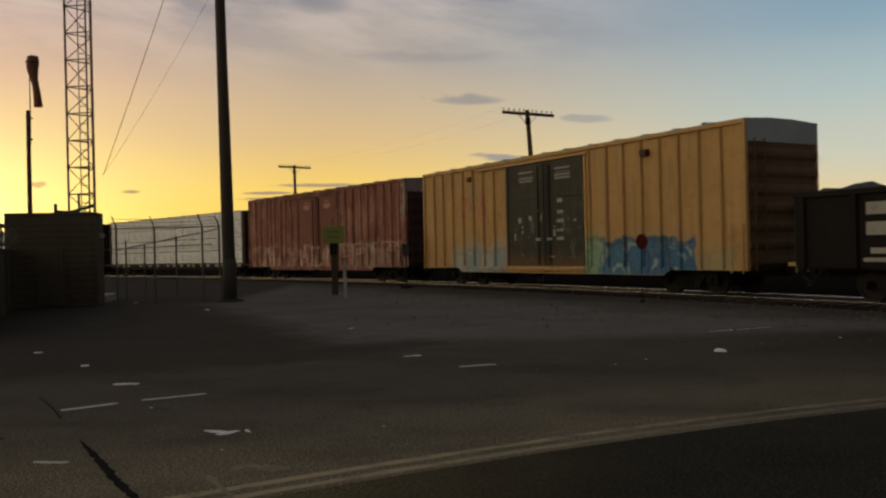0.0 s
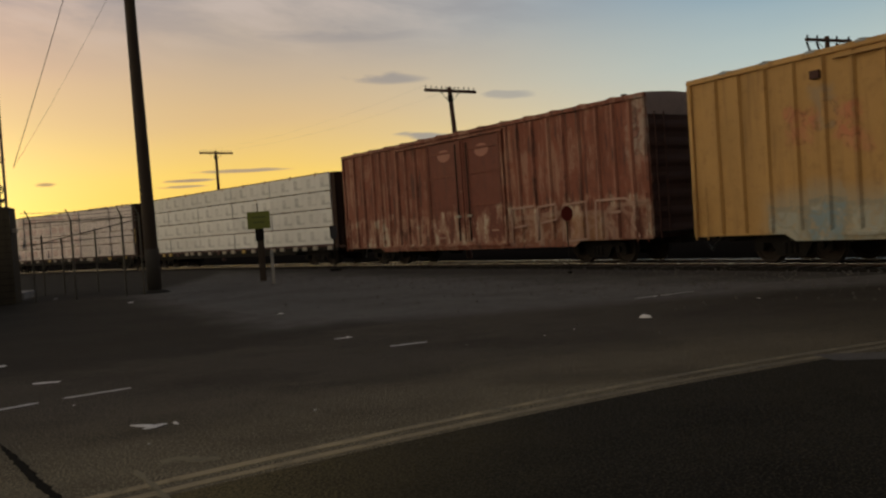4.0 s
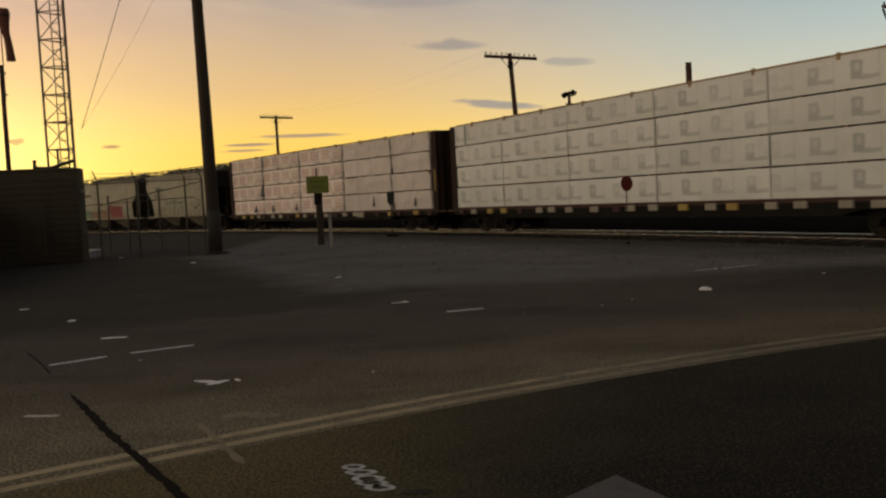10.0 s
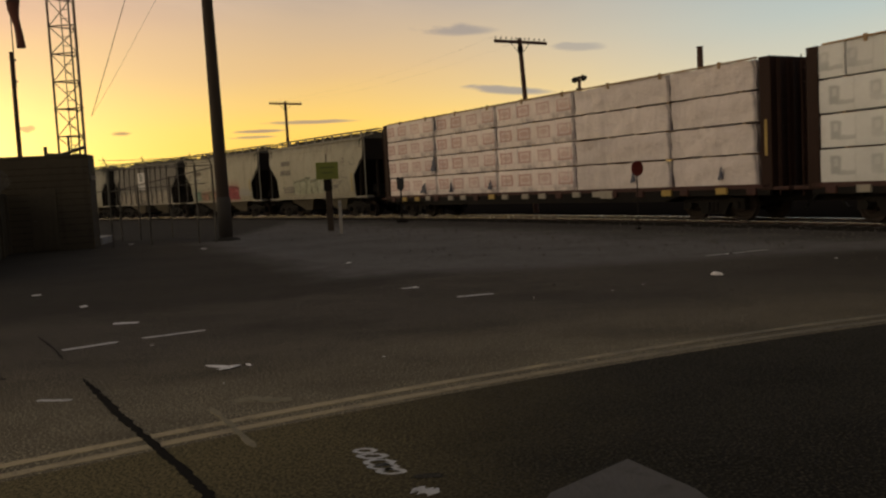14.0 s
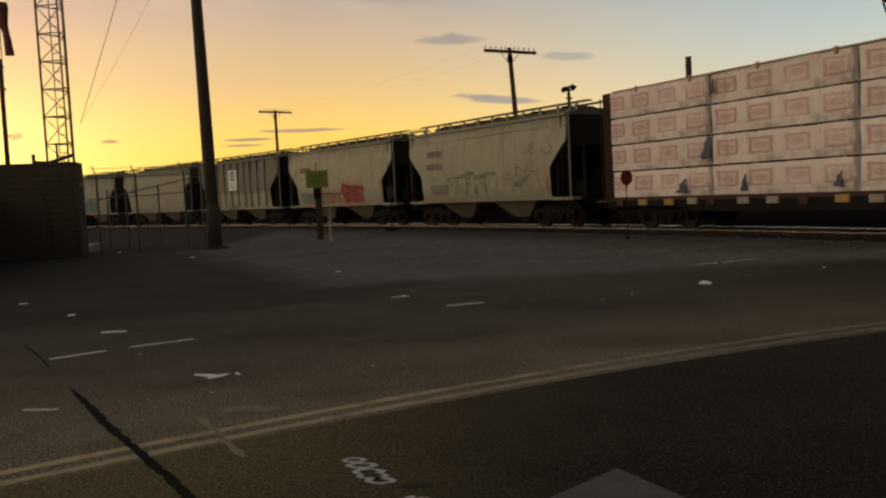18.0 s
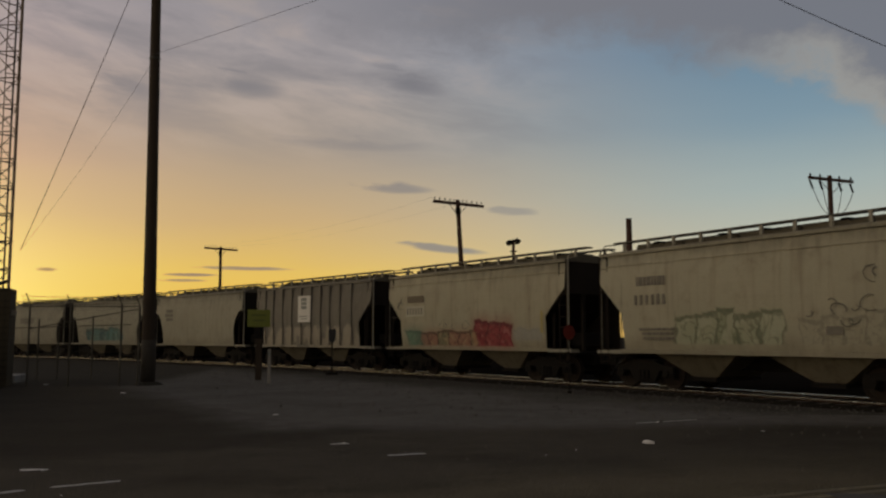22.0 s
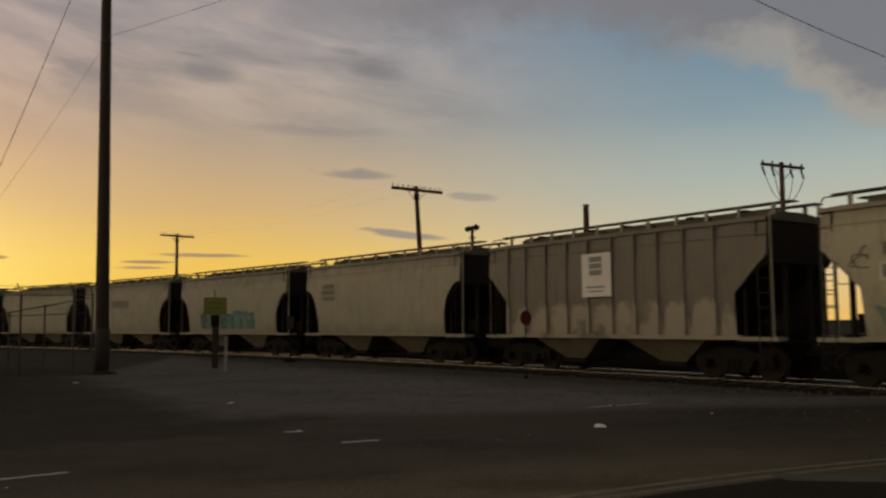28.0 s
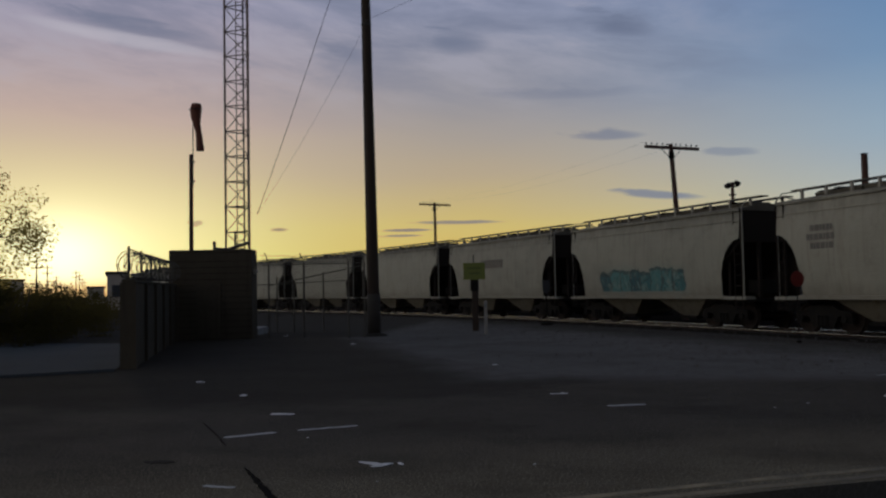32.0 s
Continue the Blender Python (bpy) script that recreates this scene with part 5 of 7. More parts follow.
def bundle_mesh(length, seed, material, wrinkle):
    """A wrapped pack of sawn lumber, its wrap a little slack over square corners."""
    rng = random.Random(seed)
    bm = boxed(-1.36, -0.14, 0.02, length - 0.02, 0.0, 0.834)
    es = [e for e in bm.edges if abs(e.verts[0].co.y - e.verts[1].co.y) > 0.5]
    bmesh.ops.subdivide_edges(bm, edges=es, cuts=int(length * 5), use_grid_fill=True)
    es = [e for e in bm.edges if abs(e.verts[0].co.z - e.verts[1].co.z) > 0.3]
    bmesh.ops.subdivide_edges(bm, edges=es, cuts=6, use_grid_fill=True)
    for v in bm.verts:
        f = noise.noise(Vector((v.co.x * 2, v.co.y * 2.2 + seed * 9.1, v.co.z * 3)))
        g = noise.noise(Vector((v.co.x * 3, v.co.y * 6.0 + seed * 5.1, v.co.z * 2)))
        if v.co.x < -1.0:
            v.co.x += (f + 0.5 * g) * wrinkle - (0.012 if 0.1 < v.co.z < 0.75 else 0)
        if v.co.z > 0.8:
            v.co.z += f * wrinkle * 0.5 - rng.uniform(0, wrinkle * 0.3)
    bmesh.ops.recalc_face_normals(bm, faces=bm.faces)
    sharp = [e for e in bm.edges if len(e.link_faces) == 2 and e.calc_face_angle(0) > 0.9]
    bmesh.ops.split_edges(bm, edges=sharp)
    return mesh_of(bm, material, True)


def centrebeam(name, label, place, material, wrinkle, seed, torn=False):
    car = new_car(name, label, place)
    half = 12.0
    part("deck", boxed(-1.42, 1.42, -11.4, 11.4, 1.0, 1.12, bevel=0.01), deck_steel, car)
    for sgn in (-1, 1):
        part("top_lath", boxed(*sorted((sgn * 1.3, sgn * 1.4)), -11.0, 11.0, 4.606, 4.65), lumber, car)
        part("side_sill", pulled([(-11.4, 1.0), (11.4, 1.0), (11.4, 0.82), (8.0, 0.82), (7.4, 0.66), (-7.4, 0.66), (-8.0, 0.82), (-11.4, 0.82)], "x", *sorted((sgn * 1.3, sgn * 1.4))), black_steel, car)
        bulk = part("bulkhead", boxed(-1.42, 1.42, *sorted((sgn * 11.12, sgn * 11.5)), 0.95, 4.62, bevel=0.02), bulkhead_paint, car)
        for x in (-1.1, -0.55, 0.0, 0.55, 1.1):
            part("bulkhead_rib", boxed(x - 0.06, x + 0.06, *sorted((sgn * 11.505, sgn * 11.62)), 1.0, 4.55), bulkhead_paint, bulk)
        part("end_ladder", ladder(sgn * 11.7, -1.15, 0.8, 4.5, along="x"), bulkhead_paint, car)
        part("end_platform", boxed(-1.4, 1.4, *sorted((sgn * 11.51, sgn * 12.0)), 0.96, 1.04), deck_steel, car)
    # the beam down the middle with its openings between posts
    part("top_chord", boxed(-0.12, 0.12, -11.1, 11.1, 4.42, 4.7), bulkhead_paint, car)
    post = shared(boxed(-0.1, 0.1, -0.08, 0.08, 1.12, 4.42), bulkhead_paint)
    for i in range(15):
        part("beam_post", post, None, car).location = (0, -10.5 + i * 1.5, 0)
    # load winches along the sill
    winch_w = shared(boxed(-1.47, -1.402, -0.2, 0.2, 0.87, 1.06, bevel=0.01), pocket_white)
    winch_y = shared(boxed(-1.47, -1.402, -0.2, 0.2, 0.87, 1.06, bevel=0.01), pocket_yellow)
    winch_r = shared(boxed(-1.47, -1.402, -0.16, 0.16, 0.85, 1.04, bevel=0.01), deck_steel)
    rng = random.Random(seed)
    for i in range(21):
        y = -10.6 + i * 1.06
        part("strap_winch", rng.choice([winch_w, winch_w, winch_y, winch_w, winch_r, winch_r]), None, car).location = (0, y + rng.uniform(-0.22, 0.22), rng.uniform(-0.03, 0.0))
        part("strap_winch", winch_r, None, car).location = (2.88, y, 0)
    plans = [[3.24, 4.58, 4.87, 4.85, 4.7]] * 4 if torn else [[5.7, 4.3, 4.35, 4.2, 3.64]] * 3 + [[5.7, 4.3, 4.35, 6.95, 0.88]]
    packs = {}

    def pack(ln, k, blank):
        if (ln, k, blank) not in packs:
            packs[ln, k, blank] = bundle_mesh(ln, seed + k + 20 * blank, wrap_blank if blank else material, wrinkle * (2.0 if blank else 1.0))
        return packs[ln, k, blank]
    for row in range(4):
        y = -11.02
        for k, ln in enumerate(plans[row]):
            ob = part("lumber_pack", pack(ln, (k + row) % 2, torn and k < 2), None, car)
            ob.location = (rng.uniform(-0.02, 0.02), y + rng.uniform(-0.01, 0.01), 1.125 + row * 0.882)
            ob = part("lumber_pack", pack(ln, (k + row) % 2, False), None, car)
            ob.location = (1.5, y, 1.125 + row * 0.882)
            y += ln + 0.005
    dunnage = shared(boxed(-1.32, -0.18, -0.045, 0.045, -0.047, -0.001), lumber)
    for row in range(1, 4):
        for i in range(16):
            for x in (0.0, 1.5):
                part("dunnage", dunnage, None, car).location = (x, -10.4 + i * 1.39 + rng.uniform(-0.1, 0.1), 1.125 + row * 0.882)
    tab = shared(boxed(-1.4, -1.33, -0.05, 0.05, 4.5, 4.69, bevel=0.008), lumber)
    for i in range(9):
        part("lath_end", tab, None, car).location = (0, -9.8 + i * 2.44 + rng.uniform(-0.1, 0.1), 0)
    part("centre_sill", boxed(-0.28, 0.28, -half, half, 0.6, 0.99), black_steel, car)
    running_gear(car, half, 9.1)
    return car


def loaded_centrebeams():
    centrebeam("centrebeam_flatcar", "centre-beam flatcar stacked with white-wrapped lumber packs, grey emblems", 46.1, wrap_white, 0.012, 100)
    car = centrebeam("centrebeam_flatcar", "centre-beam flatcar with torn, wrinkled lumber wrap printed in red", 70.41, wrap_pink, 0.03, 200, True)
    part("warning_strip", boxed(-1.428, -1.421, -11.36, -11.28, 1.9, 2.9), pocket_yellow, car, "worn yellow strip on the bulkhead")
    part("data_plate", boxed(-1.475, -1.403, -5.1, -4.5, 0.8, 1.06), pocket_white, car, "pale data plate on the sill")
    rng = random.Random(6)
    for y, z, w, h in ((6.5, 2.15, 0.5, 0.75), (7.5, 1.2, 0.6, 0.45), (5.2, 1.2, 0.25, 0.5), (2.1, 1.25, 0.35, 0.4), (6.3, 4.0, 0.2, 0.5), (-6.2, 1.3, 0.25, 0.5), (-9.8, 1.3, 0.2, 0.4)):
        bm = bmesh.new()
        ring = [(0.0, 0.0), (0.35, 0.08), (0.7, -0.02), (0.9, 0.12), (0.62, 0.35), (0.55, 0.62), (0.3, 0.8), (0.12, 1.0), (0.2, 0.6), (0.02, 0.3)]
        prism(bm, [(y + w * (a + rng.uniform(-0.06, 0.06)), z + h * (b + rng.uniform(-0.05, 0.05))) for a, b in ring], "x", -1.46, -1.43)
        part("torn_flap", bm, wrap_dark, car, "dark torn flap of the wrap")


def hopper(name, label, place, tone, ribs=(), half=5.65, round_cut=True, closed=(-1, 1)):
    """A two-bay covered hopper: side sheets cut away over the trucks, slope sheets, bays and a roof walk."""
    car = new_car(name, label, place)
    eave, sill = 4.14, 1.24

    def lower(y):
        a = abs(y)
        if a < 4.5:
            return sill
        if round_cut:
            f = min(1.0, (a - 4.5) / 0.98)
            return 1.6 + 1.55 * math.sqrt(max(0.0, 1 - (1 - f) ** 2)) if f > 0 else sill
        return sill if a < 4.52 else 2.3 + (a - 4.52) / 0.96 * 0.95

    for sgn in (-1, 1):
        bm = bmesh.new()
        ys = sorted(set([-5.48, -5.4, -5.3, -5.2, -5.0, -4.8, -4.65, -4.53, -4.49] + [i * 0.5 for i in range(-8, 9)] + [5.48, 5.4, 5.3, 5.2, 5.0, 4.8, 4.65, 4.53, 4.49]))
        grid = []
        for y in ys:
            lo = lower(y)
            col = []
            for k in range(9):
                z = lo + (eave - lo) * k / 8
                bulge = 0.10 * (1 - ((z - 2.7) / 1.45) ** 2)
                col.append(bm.verts.new((sgn * (1.45 + bulge), y, z)))
            grid.append(col)
        for a, b in zip(grid, grid[1:]):
            for k in range(8):
                bm.faces.new((a[k], b[k], b[k + 1], a[k + 1]))
        bmesh.ops.recalc_face_normals(bm, faces=bm.faces)
        bmesh.ops.solidify(bm, geom=bm.faces[:], thickness=0.03)
        part("side_sheet", bm, tone, car, smooth=False)
        part("side_sill", boxed(*sorted((sgn * 1.36, sgn * 1.50)), -4.6, 4.6, 1.12, 1.236), tone, car)
        part("side_seam", boxed(*sorted((sgn * 1.49, sgn * 1.522)), -5.44, 5.44, 3.77, 3.79), tone, car)
        part("end_sill_ledge", boxed(*sorted((sgn * 1.1, sgn * 1.5)), -5.7, -4.62, 1.1, 1.2), pale_steel, car)
        part("end_sill_ledge", boxed(*sorted((sgn * 1.1, sgn * 1.5)), 4.62, 5.7, 1.1, 1.2), pale_steel, car)
        part("top_chord", boxed(*sorted((sgn * 1.40, sgn * 1.53)), -5.5, 5.5, 4.10, 4.2, bevel=0.012), tone, car)
        rib = shared(boxed(*sorted((sgn * 1.50, sgn * 1.60)), -0.045, 0.045, 1.25, 4.1), tone) if ribs else None
        for y in ribs:
            part("rib", rib, None, car).location = (0, y, 0)
        for e in (-1, 1):
            part("corner_post", rod((sgn * 1.44, e * 5.55, 1.15), (sgn * 1.44, e * 5.55, 4.25), 0.035), pale_steel, car)
            part("side_ladder", ladder(e * 5.36, sgn * 1.49, 0.75, 4.2, 0.34), shaded_grime, car)
            part("grab_arch", sweep(bmesh.new(), [(sgn * 1.44, e * 5.55, 4.25), (sgn * 1.2, e * 5.56, 4.5), (sgn * 0.6, e * 5.56, 4.58)], 0.02), pale_steel, car)
    for e in (-1, 1):
        # end parts take a colour darkened for the shade between cars
        part("end_wall", boxed(-1.42, 1.42, *sorted((e * 5.36, e * 5.42)), 3.05, 4.16), shaded_grime, car, "grimy end sheet with the gap's shade in its dark colour")
        part("slope_sheet", pulled([(e * 5.42, 3.06), (e * 5.34, 3.06), (e * 2.9, 1.24), (e * 3.0, 1.2)], "x", -1.42, 1.42), shaded_grime, car, "slope sheet over the truck with shade in its dark colour")
        # added plate, keeps the bright background out of the end opening
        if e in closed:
            part("end_shield", boxed(1.1, 1.14, *sorted((e * 3.2, e * 5.45)), 1.1, 3.1), shaded_grime, car, "added dark plate that blocks the view through the car end")
        part("end_post", boxed(-0.62, -0.5, *sorted((e * 5.3, e * 5.4)), 1.15, 3.05), shaded_grime, car)
        part("end_post", boxed(0.5, 0.62, *sorted((e * 5.3, e * 5.4)), 1.15, 3.05), shaded_grime, car)
        part("slope_brace", rod((-1.2, e * 4.6, 1.2), (-1.2, e * 4.6, 2.5), 0.05), shaded_grime, car)
        part("brake_rigging", boxed(-0.5, 0.4, *sorted((e * 4.7, e * 5.3)), 1.3, 1.75, bevel=0.03), black_steel, car)
        part("end_deck", boxed(-1.38, 1.38, *sorted((e * 4.4, e * 5.68)), 1.02, 1.1), black_steel, car)
        # discharge bay: a wedge that narrows to its gate
        c = e * 1.95
        bay = bmesh.new()
        top = [bay.verts.new(p) for p in ((-1.34, c - 1.6, 1.2), (1.34, c - 1.6, 1.2), (1.34, c + 1.6, 1.2), (-1.34, c + 1.6, 1.2))]
        low = [bay.verts.new(p) for p in ((-0.85, c - 0.42, 0.48), (0.85, c - 0.42, 0.48), (0.85, c + 0.42, 0.48), (-0.85, c + 0.42, 0.48))]
        bay.faces.new(top)
        bay.faces.new(low[::-1])
        for i in range(4):
            bay.faces.new((top[i], low[i], low[(i + 1) % 4], top[(i + 1) % 4]))
        bay_ob = part("discharge_bay", bay, bay_grime_shade, car)
        part("gate", boxed(-0.95, 0.95, c - 0.48, c + 0.48, 0.36, 0.47, bevel=0.01), black_steel, bay_ob)
    prof = []
    for i in range(13):
        x = -1.45 + 2.9 * i / 12
        prof.append((x, 4.18 + 0.2 * (1 - (x / 1.45) ** 2)))
    part("roof", pulled(prof + [(1.45, 4.13), (-1.45, 4.13)], "y", -5.46, 5.46), roof_grime, car, "sooty dark roof sheet")
    for sgn in (-1, 1):
        part("running_board", boxed(*sorted((sgn * 0.38, sgn * 0.72)), -5.7, 5.7, 4.60, 4.64), galvanised, car)
    stand = bmesh.new()
    box(stand, -0.03, 0.03, -0.05, 0.05, 4.24, 4.6)
    stand = shared(stand, pale_steel)
    for i in range(11):
        for x in (-0.71, 0.71):
            part("board_stand", stand, None, car).location = (x, -5.2 + i * 1.04, 0)
    hatch = shared(boxed(-0.42, 0.42, -0.96, 0.96, 4.3, 4.49, bevel=0.03), roof_grime)
    latch = shared(boxed(-0.3, 0.3, -0.12, 0.12, 4.492, 4.585, bevel=0.02), black_steel)
    for y in (-4.0, -2.0, 0.0, 2.0, 4.0):
        part("roof_hatch", hatch, None, car).location = (0, y, 0)
        part("hatch_latch", latch, None, car).location = (0, y + 0.3 * math.sin(y * 5 + place), 0)
    part("centre_sill", boxed(-0.27, 0.27, -half, half, 0.66, 1.0), black_steel, car)
    running_gear(car, half, 4.1)
    return car


def number_bars(car, y, z, w, h, count):
    """Car numbers, one plain bar for each figure."""
    for i in range(count):
        y0 = y - i * w * 1.32
        part("number_bar", boxed(hopper_skin(z) - 0.012, hopper_skin(z), y0 - w * 0.62, y0, z, z + h), stencil, car)


def scrawls(car, seed, y0, y1, z0, z1, count, ink):
    """Loose thin sprayed loops and slashes."""
    rng = random.Random(seed)
    for _ in range(count):
        cy, cz = rng.uniform(y0, y1), rng.uniform(z0, z1)
        r, a, turn = rng.uniform(0.1, 0.3), rng.uniform(0, 6.28), rng.choice((-0.7, 0.7))
        pts = [(cy + r * (0.5 + 0.14 * k) * math.cos(a + k * turn), cz + r * 0.7 * math.sin(a + k * turn)) for k in range(rng.randint(5, 8))]
        part("graffiti_scrawl", stroke(bmesh.new(), pts, hopper_skin(cz) - 0.014, rng.uniform(0.02, 0.035)), ink, car, "thin sprayed scrawl")


def hopper_string():
    green = letters(-1.2, 2.4, 1.4, 2.5, 5, ((0.27, 0.28, 0.19), (0.30, 0.31, 0.22), (0.22, 0.235, 0.15), (0.33, 0.33, 0.24)), (0.045, 0.055, 0.03), 11.0, 0.85, 0.2, 0.25)
    scrawl = letters(-3.9, -1.6, 1.4, 2.3, 4, ((0.29, 0.27, 0.2), (0.27, 0.255, 0.2)), (0.075, 0.07, 0.06), 13.0, 0.5, 0.1, 0.6)
    a = hopper_paint("hopper_paint_green_tag", HOPPER_TONE, green, scrawl)
    car = hopper("covered_hopper", "dull cream covered hopper with grey-green graffiti low on its side", 89.1, a, round_cut=False, half=5.75, closed=(-1,))
    number_bars(car, 3.95, 2.55, 0.17, 0.3, 6)
    scrawls(car, 71, -3.9, -1.5, 1.9, 2.5, 7, sooty_ink)
    scrawls(car, 72, -4.6, -3.2, 2.8, 3.2, 3, sooty_ink)
    part("sprayed_stripe", boxed(hopper_skin(1.9) - 0.01, hopper_skin(1.9), -4.36, -4.22, 1.45, 2.4), lime_ink, car, "dull yellow sprayed stripe")
    part("stencil_block", boxed(hopper_skin(1.75) - 0.012, hopper_skin(1.75), -2.8, -2.35, 1.65, 1.85), stencil, car)
    tagged(part("stencil", flat_bars(bmesh.new(), -1.566, 2.6, 3.9, 3.1, 3.4, 1, 22, 0.1), stencil, car, "faded black lettering bars"), kind="stuff")
    tagged(part("stencil", flat_bars(bmesh.new(), -1.556, 2.3, 3.9, 1.5, 1.9, 3, 24, 0.4), stencil, car, "small faded lettering bars"), kind="stuff")
    teal = letters(3.05, 4.25, 1.28, 2.05, 1, ((0.07, 0.15, 0.115), (0.10, 0.19, 0.13)), (0.04, 0.09, 0.07), 17.0, 0.8, 0.4, 0.4)
    words = letters(-0.95, 3.2, 1.28, 2.0, 6, ((0.25, 0.125, 0.085), (0.155, 0.145, 0.085), (0.30, 0.14, 0.09), (0.30, 0.23, 0.13)), (0.055, 0.025, 0.02), 19.0, 0.92, 0.4, 0.25)
    cloud = letters(-2.75, -0.65, 1.26, 2.4, 3, ((0.23, 0.04, 0.045), (0.21, 0.035, 0.04), (0.30, 0.11, 0.10)), (0.08, 0.012, 0.018), 23.0, 0.97, 0.4, 0.2)
    lilac = letters(-4.3, -2.8, 1.5, 2.0, 6, ((0.27, 0.26, 0.235), (0.25, 0.25, 0.23)), (0.19, 0.185, 0.175), 41.0, 0.6, 0.3, 0.4)
    halo = letters(-1.25, -0.5, 1.35, 1.95, 1, ((0.36, 0.25, 0.13), (0.33, 0.2, 0.12)), (0.17, 0.06, 0.04), 29.0, 0.8, 0.3, 0.3)
    b = hopper_paint("hopper_paint_red_tag", (0.335, 0.305, 0.22), lilac, words, teal, halo, cloud)
    car = hopper("covered_hopper", "cream covered hopper with red and orange graffiti along its sill", 101.83, b, round_cut=False, closed=(-1,))
    part("number_panel", boxed(hopper_skin(2.6) - 0.008, hopper_skin(2.6), 2.72, 4.05, 2.46, 2.88), pale_ink, car, "paler repainted panel under the car number")
    number_bars(car, 3.97, 2.53, 0.155, 0.28, 6)
    scrawls(car, 73, 4.1, 5.2, 2.5, 3.3, 6, sooty_ink)
    scrawls(car, 74, -0.6, 1.6, 2.0, 2.12, 4, sooty_ink)
    part("sprayed_stripe", boxed(hopper_skin(2.1) - 0.01, hopper_skin(2.1), -4.42, -4.3, 1.75, 2.5), lime_ink, car, "dull yellow sprayed stripe")
    part("name_bar", boxed(-1.572, -1.556, 2.75, 3.95, 3.02, 3.3), paint("brown_painted_out_bar", (0.13, 0.105, 0.075), 0.7, dirty=0.3), car, "painted-out brown bar above the lettering")
    c = paint("grey_hopper_paint", (0.155, 0.14, 0.115), 0.6, dirt=(0.075, 0.063, 0.048), dirty=0.4, streaks=0.4, grain=4.0, spec=0.2, wrap=pale_foot)
    car = hopper("ribbed_covered_hopper", "grey ribbed covered hopper with a white placard and pale lower side", 114.35, c, ribs=(4.43, 3.55, 2.56, 1.6, 0.67, -0.3, -1.2, -2.03, -2.94, -3.93), half=5.5, round_cut=False)
    board = part("placard", boxed(-1.64, -1.61, -0.38, 0.82, 2.35, 3.66, bevel=0.01), placard_white, car, "white placard with grey print")
    for z in (3.0, 3.2, 3.4):
        part("placard_block", boxed(-1.648, -1.642, -0.02, 0.50, z, z + 0.16), placard_grey, board)
    part("placard_line", boxed(-1.648, -1.642, -0.12, 0.63, 2.62, 2.67), placard_grey, board)
    part("placard_line", boxed(-1.648, -1.642, -0.07, 0.53, 2.5, 2.54), placard_grey, board)
    d = hopper_paint("plain_hopper_paint", (0.28, 0.262, 0.2))
    car = hopper("covered_hopper", "plain dusty cream covered hopper with rounded side cut-outs", 127.07, d, half=5.55)
    tagged(part("stencil", flat_bars(bmesh.new(), -1.56, 3.0, 4.2, 2.6, 3.4, 3, 25, 0.3), stencil, car, "very faint lettering bars"), kind="stuff")
    blue = letters(-2.5, 3.05, 1.4, 2.4, 8, ((0.035, 0.12, 0.125), (0.025, 0.085, 0.095), (0.06, 0.16, 0.155), (0.15, 0.22, 0.19)), (0.03, 0.045, 0.045), 31.0, 0.92, 0.15, 0.3)
    e = hopper_paint("hopper_paint_teal_tag", (0.265, 0.252, 0.195), blue)
    hopper("covered_hopper", "dusty cream covered hopper with teal graffiti on its side", 139.93, e, half=5.6)
    f = hopper_paint("weathered_hopper_paint", (0.255, 0.241, 0.187))
    car = hopper("covered_hopper", "weathered cream covered hopper with faint lettering", 152.67, f, half=5.6)
    tagged(part("stencil", flat_bars(bmesh.new(), -1.56, -1.0, 2.0, 2.7, 3.2, 1, 27, 0.1), stencil, car, "faint lettering bars"), kind="stuff")
    g = hopper_paint("weathered_hopper_paint_dull", (0.235, 0.224, 0.172))
    for i in range(5):
        hopper("covered_hopper", "weathered cream covered hopper far back in the train", 165.4 + 12.75 * i, (f, g)[i % 2], half=5.6, round_cut=i % 2 == 0)


